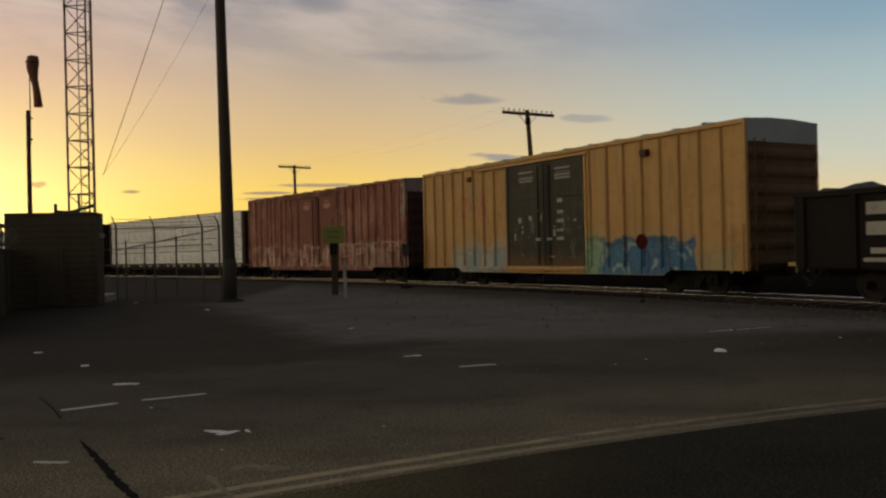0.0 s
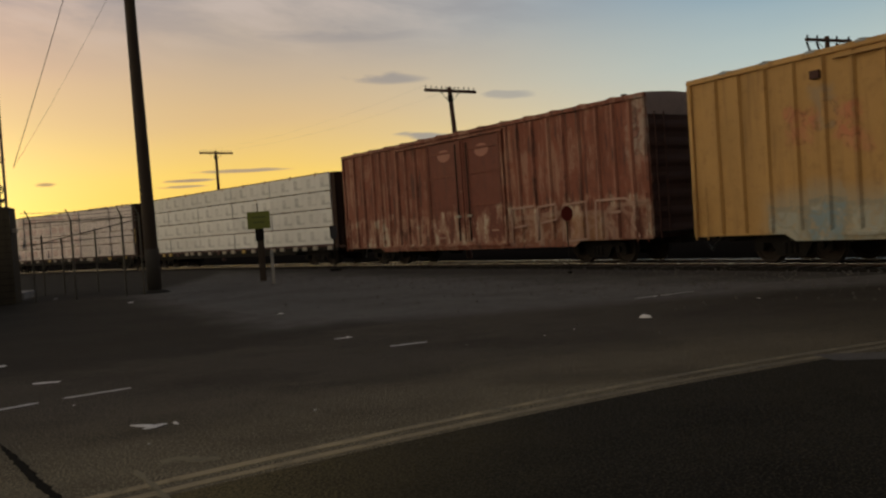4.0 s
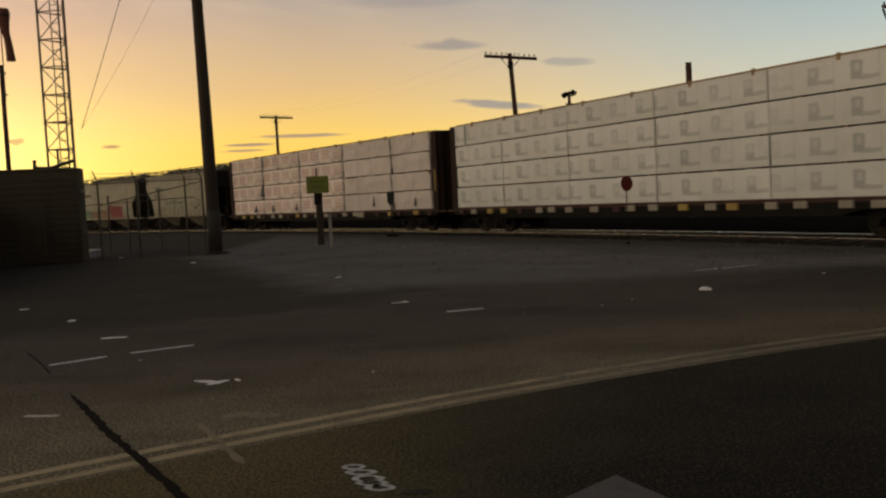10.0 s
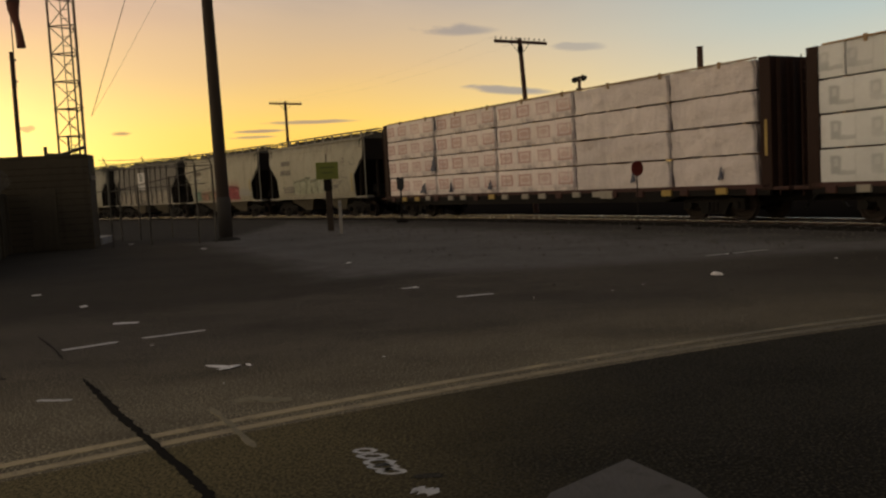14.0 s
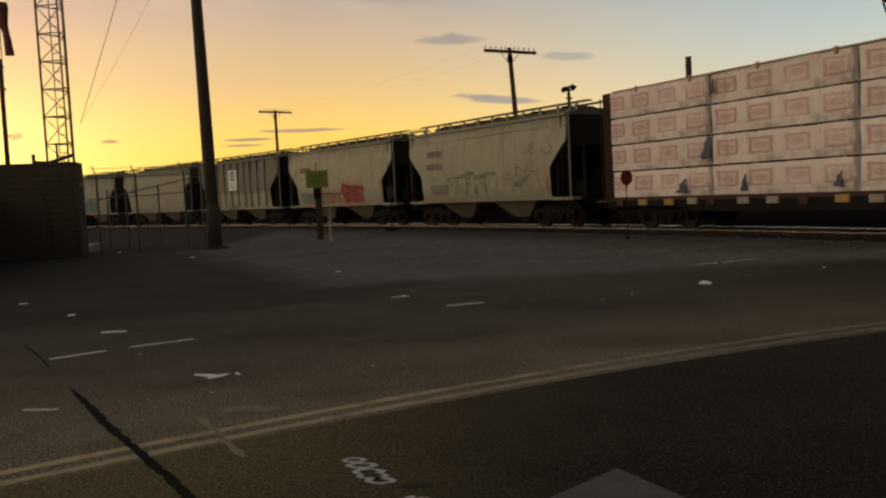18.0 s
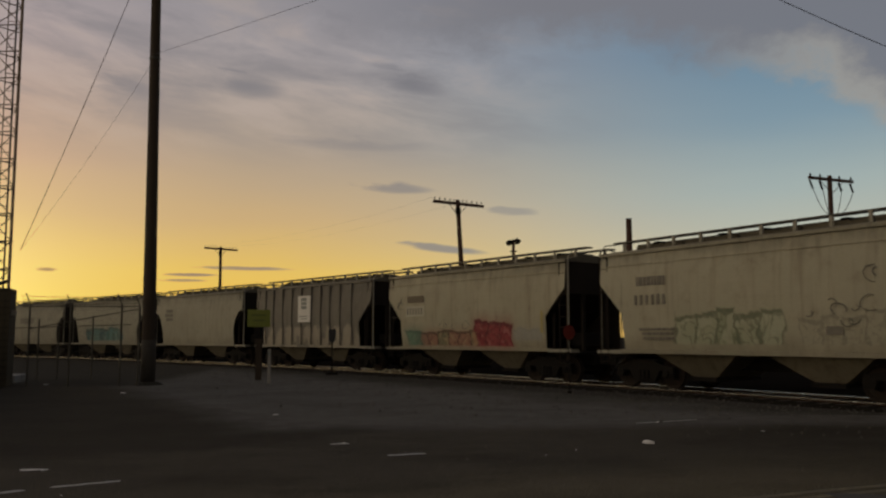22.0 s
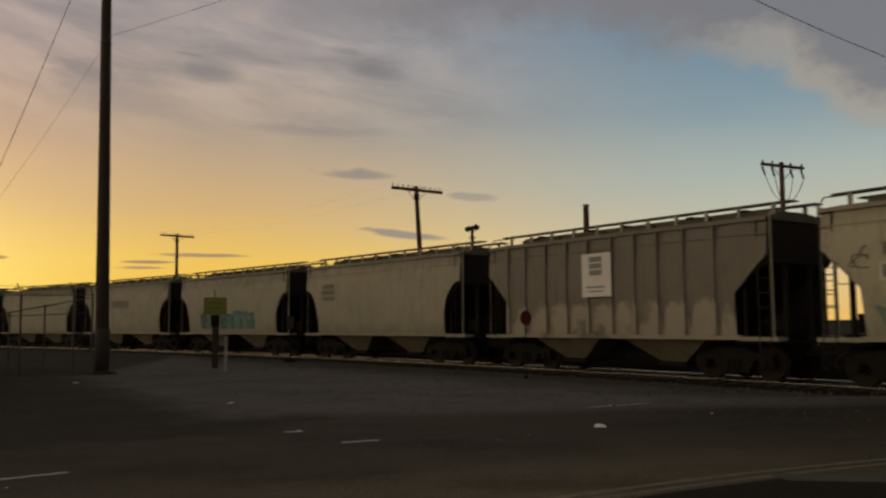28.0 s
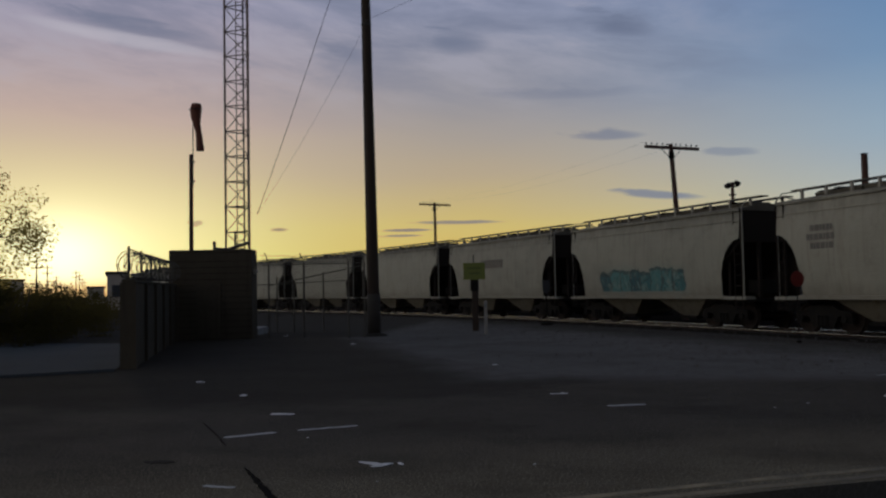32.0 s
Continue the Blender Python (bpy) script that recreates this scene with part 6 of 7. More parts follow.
def scrap_gondola():
    car = new_car("scrap_gondola", "black gondola heaped with dark scrap, white stencil blocks", -15.7)
    half = 8.3
    for sgn in (-1, 1):
        part("side_sheet", boxed(*sorted((sgn * 1.44, sgn * 1.5)), -half, half, 0.95, 2.85), black_steel, car)
        part("top_chord", boxed(*sorted((sgn * 1.42, sgn * 1.58)), -half, half, 2.76, 2.9, bevel=0.015), black_steel, car)
        rib = shared(boxed(*sorted((sgn * 1.5, sgn * 1.6)), -0.08, 0.08, 0.95, 2.76), black_steel)
        for i in range(11):
            part("rib", rib, None, car).location = (0, -half + 0.3 + i * (2 * half - 0.6) / 10, 0)
        part("end_wall", boxed(-1.44, 1.44, *sorted((sgn * (half - 0.08), sgn * half)), 0.95, 2.85), black_steel, car)
        part("end_ladder", ladder(sgn * (half + 0.06), -1.2, 0.8, 2.8, along="x"), pale_steel, car)
        part("end_step", boxed(-1.4, -0.5, *sorted((sgn * half, sgn * (half + 0.35))), 0.98, 1.08), pocket_yellow, car)
    part("floor", boxed(-1.44, 1.44, -half, half, 0.9, 1.0), black_steel, car)
    for z, h, y0 in ((2.25, 0.3, 5.0), (1.75, 0.32, 5.0), (1.3, 0.14, 4.9), (1.1, 0.1, 5.1)):
        part("stencil_block", boxed(-1.512, -1.502, y0, y0 + 1.1, z, z + h), stencil_light, car, "white stencil block")
        part("stencil_block", boxed(-1.512, -1.502, y0 - 2.9, y0 - 1.7, z, z + h), stencil_light, car, "white stencil block")
    rng = random.Random(12)
    bm = bmesh.new()
    n = 30
    grid = []
    for i in range(n + 1):
        y = -half + 0.1 + (2 * half - 0.2) * i / n
        grid.append([bm.verts.new((x, y, 2.55 + (1 - (x / 1.5) ** 2) * 0.45 + rng.uniform(-0.12, 0.22) * (0 if abs(x) > 1.4 else 1))) for x in (-1.43, -1.0, -0.5, 0, 0.5, 1.0, 1.43)])
    for a, b in zip(grid, grid[1:]):
        for k in range(6):
            bm.faces.new((a[k], a[k + 1], b[k + 1], b[k]))
    part("scrap_heap", bm, scrap_metal, car, "heap of dark mixed scrap")
    part("centre_sill", boxed(-0.27, 0.27, -half, half, 0.62, 0.9), black_steel, car)
    running_gear(car, half, 5.6)


scrap_gondola()
yellow_boxcar()
red_boxcar()
loaded_centrebeams()
hopper_string()


# ---- things beside the track ----
def along(az, d, z=0.0):
    """The point d metres off in the compass direction az (degrees to the left of +y)."""
    p = heading(az) * d
    return Vector((p.x, p.y, z))


def utility_pole():
    base = Vector((-7.63, 30.75, 0))
    t = thing("utility_pole", "tall weathered wooden utility pole beside the dirt lot", "utility pole", Matrix.Translation(base))
    bm = bmesh.new()
    n, rings = 18, []
    for k in range(23):
        z = -0.2 + k * 0.8
        r = 0.235 - 0.0052 * z
        cx = -0.011 * z
        ring = []
        for i in range(n):
            a = 2 * math.pi * i / n
            rr = r * (1 + 0.035 * noise.noise(Vector((math.cos(a) * 3, math.sin(a) * 3, z * 0.4))))
            ring.append(bm.verts.new((cx + rr * math.cos(a), rr * math.sin(a), z)))
        rings.append(ring)
    for a, b in zip(rings, rings[1:]):
        for i in range(n):
            bm.faces.new((a[i], a[(i + 1) % n], b[(i + 1) % n], b[i]))
    bm.faces.new(rings[-1])
    part("shaft", bm, pole_wood, t, smooth=True)
    part("butt_wrap", lathe(bmesh.new(), [(0.25, 0.0), (0.252, 1.5), (0.246, 1.52)], (-0.005, 0, 0)), paint("pale_butt_wrap", (0.06, 0.052, 0.042), 0.8, dirty=0.5), t, "paler worn wrap round the foot", smooth=True)
    part("earth_mound", lathe(bmesh.new(), [(0.55, -0.02), (0.42, 0.06), (0.28, 0.1)], (0, 0, 0)), old_lot, t)
    for z in (11.5, 16.3):
        part("cable_clamp", lathe(bmesh.new(), [(0.24 - 0.0052 * z, z - 0.05), (0.26 - 0.0052 * z, z), (0.24 - 0.0052 * z, z + 0.05)], (-0.011 * z, 0, 0)), galvanised, t)
    return base


def cable(name, p, q, sag, r, label):
    tagged(part(name, sweep(bmesh.new(), sagging(p, q, sag), r), cable_black, smooth=True), label, "cable")


def block_hut():
    a, b = Vector((-11.85, 29.6)), Vector((-14.72, 28.95))
    ang = math.degrees(math.atan2(b.y - a.y, b.x - a.x))
    w = (b - a).length
    t = thing("equipment_hut", "dark flat-roofed equipment hut on the dirt lot", "hut", pose(a.x, a.y, 0, 0, 0, ang))
    # local x runs along the face, y points at the road
    part("wall", boxed(0, w, -1.25, 0.0, 0, 3.10, bevel=0.02), block_wall, t)
    part("roof_slab", boxed(0.0, w, -1.25, 0.01, 3.104, 3.23, bevel=0.03), block_wall, t)
    door = part("door", boxed(1.1, 1.95, 0.004, 0.035, 0.06, 2.1, bevel=0.008), block_wall, t, "dark steel door")
    part("door_handle", rod((1.82, 0.037, 1.02), (1.82, 0.08, 1.02), 0.02), galvanised, door)
    course = shared(boxed(0.01, w - 0.01, 0.003, 0.009, 0, 0.012), black_steel)
    for i in range(1, 14):
        z = i * 0.215
        part("mortar_line", course, None, t).location = (0, 0.0, z)
    part("roof_vent", rod((1.42, -0.5, 3.2), (1.42, -0.5, 3.55), 0.06), galvanised, t)
    part("roof_brace", rod((1.4, -0.5, 3.3), (0.85, -0.6, 3.26), 0.04), galvanised, t)
    part("roof_brace", rod((0.95, -0.6, 3.26), (0.2, -0.7, 3.5), 0.06), galvanised, t)
    part("roof_vent", rod((0.75, -1.0, 3.2), (0.75, -1.0, 3.95), 0.04), galvanised, t)
    part("wall_lamp", boxed(-0.16, -0.005, -0.45, -0.2, 2.35, 2.5, bevel=0.02), pocket_white, t, "small pale wall lamp")
    part("meter_box", boxed(w + 0.005, w + 0.16, -0.6, -0.1, 1.35, 2.0, bevel=0.02), pale_steel, t, "pale steel meter box")


def lattice_tower():
    c = along(22.42, 36.0)
    t = thing("lattice_tower", "tall three-legged steel lattice radio tower behind the hut", "tower", Matrix.Translation(c) @ pose(0, 0, 0, 0, 0, 8))
    side, bay, top = 1.06, 1.03, 24
    legs = [Vector((side / math.sqrt(3) * math.cos(a), side / math.sqrt(3) * math.sin(a), 0)) for a in (radians(-165), radians(-45), radians(75))]
    for p in legs:
        part("leg", rod(p, p + Vector((0, 0, top * bay)), 0.044, 8), tower_paint, t)
    part("footing", boxed(-0.9, 0.9, -0.9, 0.9, -0.1, 0.25, bevel=0.03), concrete, t)
    flats, diag = [], []
    for i in range(3):
        p, q = legs[i], legs[(i + 1) % 3]
        flats.append(shared(rod(p, q, 0.023, 6), tower_paint))
        diag.append((shared(rod(p, q + Vector((0, 0, bay)), 0.019, 6), tower_paint), shared(rod(q, p + Vector((0, 0, bay)), 0.019, 6), tower_paint)))
    flange = shared(lathe(bmesh.new(), [(0.07, -0.02), (0.07, 0.02)], (0, 0, 0), n=10), tower_paint)
    for k in range(top):
        for i in range(3):
            part("strut", flats[i], None, t).location = (0, 0, k * bay)
            part("diagonal", diag[i][(k + i) % 2], None, t).location = (0, 0, k * bay)
            if k % 6 == 5:
                part("flange", flange, None, t).location = legs[i] + Vector((0, 0, k * bay))
    part("feed_cable", rod((0.12, 0.05, 0.2), (0.12, 0.05, top * bay), 0.03), cable_black, t)
    part("cable_ladder", ladder(0.1, -0.05, 0.3, top * bay, 0.28, "x", 0.34), tower_paint, t)


def windsock():
    c = along(25.55, 36.4)
    t = thing("windsock", "limp faded windsock hanging from a wooden mast", "windsock", Matrix.Translation(c))
    part("mast", rod((0, 0, 0), (0.02, 0, 7.33), 0.1, 12, 0.075), pole_wood_red, t)
    part("mast_rod", rod((0.12, -0.05, 6.0), (0.14, -0.05, 9.2), 0.022), galvanised, t)
    for z in (6.2, 7.0):
        part("bracket", boxed(-0.02, 0.17, -0.1, 0.04, z, z + 0.06), galvanised, t)
    bm = bmesh.new()
    n, rings = 14, []
    for k, (r, z, dx) in enumerate([(0.05, 9.42, 0.26), (0.19, 9.38, 0.26), (0.235, 9.15, 0.25), (0.20, 8.85, 0.27), (0.14, 8.55, 0.31), (0.115, 8.25, 0.36), (0.125, 7.95, 0.40), (0.15, 7.65, 0.42), (0.165, 7.45, 0.43)]):
        rings.append([bm.verts.new((dx + r * math.cos(6.283 * i / n) * (1 + 0.18 * math.sin(i * 2.1 + k)), -0.05 + r * 0.8 * math.sin(6.283 * i / n) * (1 + 0.15 * math.cos(i * 1.7 + k)), z)) for i in range(n)])
    for a, b in zip(rings, rings[1:]):
        for i in range(n):
            bm.faces.new((a[i], a[(i + 1) % n], b[(i + 1) % n], b[i]))
    bm.faces.new(rings[0])
    part("sock", bm, sock_cloth, t, smooth=True)
    part("hoop", lathe(bmesh.new(), [(0.235, 9.13), (0.25, 9.15), (0.235, 9.17)], (0.25, -0.05, 0)), galvanised, t)


def chain_fence():
    t = thing("chain_link_fence", "rusty chain-link fence topped with barbed wire beside the hut", "fence")
    d0, d1 = 31.9, 30.6

    def at(az, z):
        f = (21.0 - az) / 6.6
        p = along(az, d0 + (d1 - d0) * f)
        return Vector((p.x, p.y, z))
    for az, h in ((20.75, 2.72), (18.5, 2.68), (15.6, 2.7), (14.55, 2.66)):
        part("post", rod(at(az, 0), at(az, h), 0.034), fence_steel, t)
        arm = at(az, h)
        part("barb_arm", rod(arm, arm + Vector((-0.16, 0.05, 0.36)), 0.02), fence_steel, t)
    part("top_rail", rod(at(21.1, 2.64), at(14.5, 2.64), 0.018), fence_steel, t)
    part("brace_rail", rod(at(20.7, 1.9), at(14.6, 2.55), 0.018), fence_steel, t)
    for k in range(3):
        o = Vector((-0.05 * k, 0.015 * k, 0))
        part("barbed_strand", sweep(bmesh.new(), sagging(at(21.1, 2.75 + 0.12 * k) + o, at(14.5, 2.75 + 0.12 * k) + o, 0.05), 0.008, 4), fence_steel, t)
    # mesh: thin crossing wires
    verts, faces = [], []

    def wire(p, q):
        b = len(verts)
        d = Vector((0.0022, 0, 0.0022))
        for u in (p, q):
            verts.extend([tuple(u - d), tuple(u + d)])
        faces.append((b, b + 1, b + 3, b + 2))
    step = 0.09
    length = (at(21.1, 0) - at(14.5, 0)).length
    n = int(length / step)
    for i in range(-int(2.5 / step), n):
        for sg in (1, -1):
            u0, u1 = i * step, i * step + 2.5
            z0, z1 = (0.12, 2.62) if sg > 0 else (2.62, 0.12)
            c0, c1 = max(u0, 0), min(u1, length)
            if c1 - c0 < 0.05:
                continue
            za = z0 + (z1 - z0) * (c0 - u0) / 2.5
            zb = z0 + (z1 - z0) * (c1 - u0) / 2.5
            p0, p1 = at(21.1, 0), at(14.5, 0)
            wire(p0.lerp(p1, c0 / length) + Vector((0, 0, za)), p0.lerp(p1, c1 / length) + Vector((0, 0, zb)))
    me = bpy.data.meshes.new("mesh")
    me.from_pydata(verts, [], faces)
    me.materials.append(fence_steel)
    tagged(part("wire_mesh", me, None, t), kind="stuff")
    # a second row of low posts behind, toward the track
    back = thing("back_fence", "row of short rusty fence posts with a sagging rail", "fence")
    for az, z in ((19.1, 2.15), (17.2, 2.45), (20.2, 2.3)):
        p = along(az, 36.0)
        part("post", rod(p, p + Vector((0, 0, z)), 0.032), fence_steel, back)
    part("rail", rod(along(22.0, 36.2, 1.95), along(15.0, 35.6, 2.1), 0.016), fence_steel, back)


def coil(bm, p, q, r, turns, wire=0.012):
    p, q = Vector(p), Vector(q)
    d = (q - p).normalized()
    u = d.cross(Vector((0, 0, 1))).normalized()
    v = u.cross(d)
    n = turns * 12
    pts = [p.lerp(q, i / n) + (u * math.cos(i * math.pi / 6) + v * math.sin(i * math.pi / 6)) * r * (1 + 0.1 * math.sin(i * 0.7)) for i in range(n + 1)]
    return sweep(bm, pts, wire, 4)


def boundary_wall():
    p, q = Vector((-10.25, 17.9)), Vector((-14.6, 28.8))
    d = (q - p)
    ang = math.degrees(math.atan2(d.y, d.x))
    w = d.length
    t = thing("boundary_wall", "dark boundary wall topped with razor wire, running to the hut", "wall", pose(p.x, p.y, 0, 0, 0, ang), kind="structure")
    part("wall", boxed(0, w, -0.2, 0.0, -0.05, 1.93, bevel=0.01), block_wall, t)
    part("coping", boxed(-0.03, w + 0.02, -0.24, 0.04, 1.934, 2.0, bevel=0.01), block_wall, t)
    for i in range(6):
        x = 0.1 + i * (w - 0.3) / 5
        part("pier", boxed(x - 0.15, x + 0.15, -0.27, 0.07, -0.05, 1.93), block_wall, t)
        part("wire_post", rod((x, -0.1, 1.9), (x, -0.1, 2.75), 0.03), galvanised, t)
    part("razor_coil", coil(bmesh.new(), (0.1, -0.1, 2.32), (w - 0.2, -0.1, 2.45), 0.32, 30), galvanised, t)
    for z in (2.1, 2.45, 2.7):
        part("wire_strand", rod((0.1, -0.1, z), (w - 0.1, -0.1, z), 0.008, 5), galvanised, t)


def telegraph_pole(az, d, z_arm, lean, label, turn):
    top = along(az, d, z_arm)
    base = along(az - lean * z_arm / d * 0.98, d)
    base.z = 0
    t = thing("telegraph_pole", label, "telegraph pole", Matrix.Translation(base), group="telegraph poles")
    o = top - base
    up = o.normalized()
    part("shaft", rod((0, 0, -0.2), o + up * 0.2, 0.15, 10, 0.105), pole_wood_red, t)
    a = Vector((math.cos(turn), math.sin(turn), 0))
    bm = bmesh.new()
    box(bm, -1.52, 1.52, -0.05, 0.05, -0.07, 0.07, bevel=0.01)
    bm.transform(Matrix.Translation(o + Vector((-0.12 * math.sin(-turn), -0.12, 0)) * 0.7) @ Matrix.Rotation(turn, 4, "Z"))
    part("crossarm", bm, pole_wood_red, t)
    for s in (-1, 1):
        part("arm_brace", rod(o + a * 0.55 * s - Vector((0, 0.1, 0.05)), o - Vector((0, 0.1, 0.6)), 0.016, 6), galvanised, t)
    pin = bmesh.new()
    tube(pin, (0, 0, 0.07), (0.02, 0, 0.13), 0.012, 6)
    lathe(pin, [(0.03, 0.12), (0.042, 0.14), (0.034, 0.17), (0.038, 0.19), (0.015, 0.21)], (0.02, 0, 0), n=8)
    pin = shared(pin, glass_insulator)
    for x in (-1.42, -1.12, -0.82, -0.5, -0.25, 0.25, 0.5, 0.82, 1.12, 1.42):
        part("insulator", pin, None, t).location = o + a * x + Vector((0, -0.1, 0))
    part("junction_box", boxed(-0.12, 0.12, -0.2, 0.0, -0.5, -0.2, bevel=0.02), black_steel, t).location = o
    return top, a


def power_pole():
    top = along(-29.24, 46.0, 9.27)
    base = along(-29.2, 46.0)
    t = thing("power_pole", "dark power pole with cutouts and looping jumper wires", "power pole", Matrix.Translation(base))
    o = top - base
    part("shaft", rod((0, 0, -0.2), o + Vector((0, 0, 0.22)), 0.15, 10, 0.11), pole_wood_red, t)
    turn = radians(20)
    a = Vector((math.cos(turn), math.sin(turn), 0))
    bm = bmesh.new()
    box(bm, -1.5, 1.5, -0.06, 0.06, -0.07, 0.07, bevel=0.01)
    bm.transform(Matrix.Translation(o + Vector((0, -0.14, 0))) @ Matrix.Rotation(turn, 4, "Z"))
    part("crossarm", bm, pole_wood_red, t)
    for x in (-1.4, -0.75, 0.55, 1.35):
        p = o + a * x + Vector((0, -0.14, 0))
        bm = bmesh.new()
        lathe(bm, [(0.03, 0.07), (0.055, 0.1), (0.04, 0.13), (0.06, 0.16), (0.03, 0.2), (0.02, 0.22)], p, n=8)
        part("insulator", bm, sign_dark, t)
        bm = bmesh.new()
        tube(bm, p + Vector((-0.05, 0, -0.1)), p + Vector((0.1, 0, -0.55)), 0.05, 8)
        part("cutout", bm, black_steel, t)
        part("jumper", sweep(bmesh.new(), sagging(p + Vector((0.1, 0, -0.5)), o + Vector((0, -0.2, -1.7)), 0.45, 10), 0.018, 5), cable_black, t)
    for s in (-1, 1):
        part("arm_brace", rod(o + a * 0.8 * s + Vector((0, -0.14, -0.05)), o + Vector((0, -0.14, -0.7)), 0.018, 6), galvanised, t)
    return top, a


def floodlight_pole():
    top = along(-9.5, 55.0, 7.55)
    base = along(-9.52, 55.0)
    t = thing("floodlight_pole", "pole with two floodlights behind the train", "floodlight")
    t.location = base
    h = top.z
    part("shaft", rod((0, 0, -0.1), (0, 0, h + 0.25), 0.12, 10, 0.1), pole_wood_red, t)
    part("bracket", boxed(-0.27, 0.27, -0.04, 0.04, h - 0.05, h + 0.03), black_steel, t)
    for s in (-1, 1):
        bm = boxed(-0.17, 0.17, -0.14, 0.14, -0.12, 0.12, bevel=0.04)
        bm.transform(pose(s * 0.27, -0.05, h + (0.16 if s > 0 else 0.04), 20, s * 32, -s * 25))
        part("lamp_head", bm, black_steel, t)
    part("cross_tie", boxed(-0.2, 0.2, -0.06, 0.06, h - 0.55, h - 0.47), black_steel, t)


def stub_post():
    base = along(-17.06, 45.0)
    t = thing("stub_post", "thick dark wooden stub post behind the train", "post", Matrix.Translation(base))
    part("shaft", lathe(bmesh.new(), [(0.17, -0.1), (0.165, 3.0), (0.15, 7.5), (0.13, 7.62)], (0, 0, 0), n=12), pole_wood_red, t, smooth=True)
    part("cap_plate", boxed(-0.14, 0.14, -0.14, 0.14, 7.62, 7.66), black_steel, t)


def signs():
    t = thing("green_sign", "yellow-green rectangular sign on a dark wooden post beside the track", "sign", Matrix.Translation((-4.27, 33.8, 0)))
    part("post", boxed(-0.12, 0.12, -0.1, 0.12, -0.05, 1.78, bevel=0.02), pole_wood, t)
    part("post_head", boxed(-0.17, 0.13, -0.14, 0.13, 1.55, 2.0, bevel=0.03), black_steel, t)
    part("sign_board", boxed(-0.43, 0.43, -0.165, -0.145, 2.0, 2.66, bevel=0.004), sign_green, t)
    part("mast_tip", rod((-0.03, -0.12, 1.9), (-0.03, -0.12, 2.98), 0.022), galvanised, t)
    bm = bmesh.new()
    for k, w in enumerate((0.28, 0.22)):
        box(bm, -w, w, -0.172, -0.166, 2.42 - k * 0.2, 2.48 - k * 0.2)
    part("sign_print", bm, paint("dull_sign_print", (0.09, 0.11, 0.02), 0.5), t)
    t = thing("marker_post", "thin white marker post beside the sign", "post", Matrix.Translation((-3.57, 31.15, 0)))
    part("post", boxed(-0.055, 0.055, -0.03, 0.03, -0.05, 1.2, bevel=0.01), white_post, t)
    part("reflector", boxed(-0.04, 0.04, -0.038, -0.031, 0.95, 1.1), placard_grey, t)
    t = thing("red_sign", "round red railway sign on a thin post", "sign", Matrix.Translation((5.72, 24.9, 0)) @ pose(0, 0, 0, 0, 0, 27))
    part("post", rod((0, 0, -0.05), (0, 0, 1.7), 0.015), black_steel, t)
    part("disc", lathe(bmesh.new(), [(0.215, -0.008), (0.22, 0.0), (0.215, 0.008)], (0, -0.03, 1.74), "y", 24), sign_red, t)
    part("base_block", boxed(-0.06, 0.06, -0.06, 0.06, -0.03, 0.05, bevel=0.01), black_steel, t)
    t = thing("trackside_target", "small dark trackside target on a thin post", "signal", Matrix.Translation((-1.65, 38.0, 0)))
    part("post", rod((0, 0, -0.05), (0, 0, 1.6), 0.03), black_steel, t)
    part("target", pulled([(-0.15, 1.5), (-0.06, 1.38), (0.06, 1.38), (0.15, 1.5), (0.16, 1.9), (0.1, 2.0), (0.0, 1.93), (-0.1, 2.0), (-0.16, 1.9)], "y", -0.05, -0.02), sign_dark, t)
    part("foot", boxed(-0.25, 0.25, -0.15, 0.15, -0.04, 0.1, bevel=0.02), black_steel, t)


def far_lamp():
    p = along(-30.92, 60.0)
    t = thing("yard_lamp", "bright white yard lamp on a low post beyond the train", "lamp", Matrix.Translation(p))
    part("post", rod((0, 0, -0.05), (0, 0, 1.42), 0.05), galvanised, t)
    part("housing", boxed(-0.2, 0.2, 0.0, 0.14, 1.38, 1.7, bevel=0.02), black_steel, t)
    part("lens", lathe(bmesh.new(), [(0.03, -0.03), (0.11, -0.01), (0.12, 0.0)], (0, -0.005, 1.54), "y", 14), glowing("lamp_glow", (1.0, 0.95, 0.85), 30.0), t)


def crumple(name, x, y, sx, sy, sz, seed, label):
    bm = bmesh.new()
    bmesh.ops.create_icosphere(bm, subdivisions=2, radius=1.0)
    for v in bm.verts:
        f = 1 + 0.45 * noise.noise(v.co * 1.9 + Vector((seed * 3.7, 0, 0)))
        v.co = Vector((v.co.x * sx * f, v.co.y * sy * f, max(-0.02 * sz, v.co.z) * sz * f))
    ob = part(name, bm, paper)
    ob.location = (x, y, 0.008)
    ob.rotation_euler = (0, 0, seed * 1.3)
    tagged(ob, label, "litter", group="litter on the road")


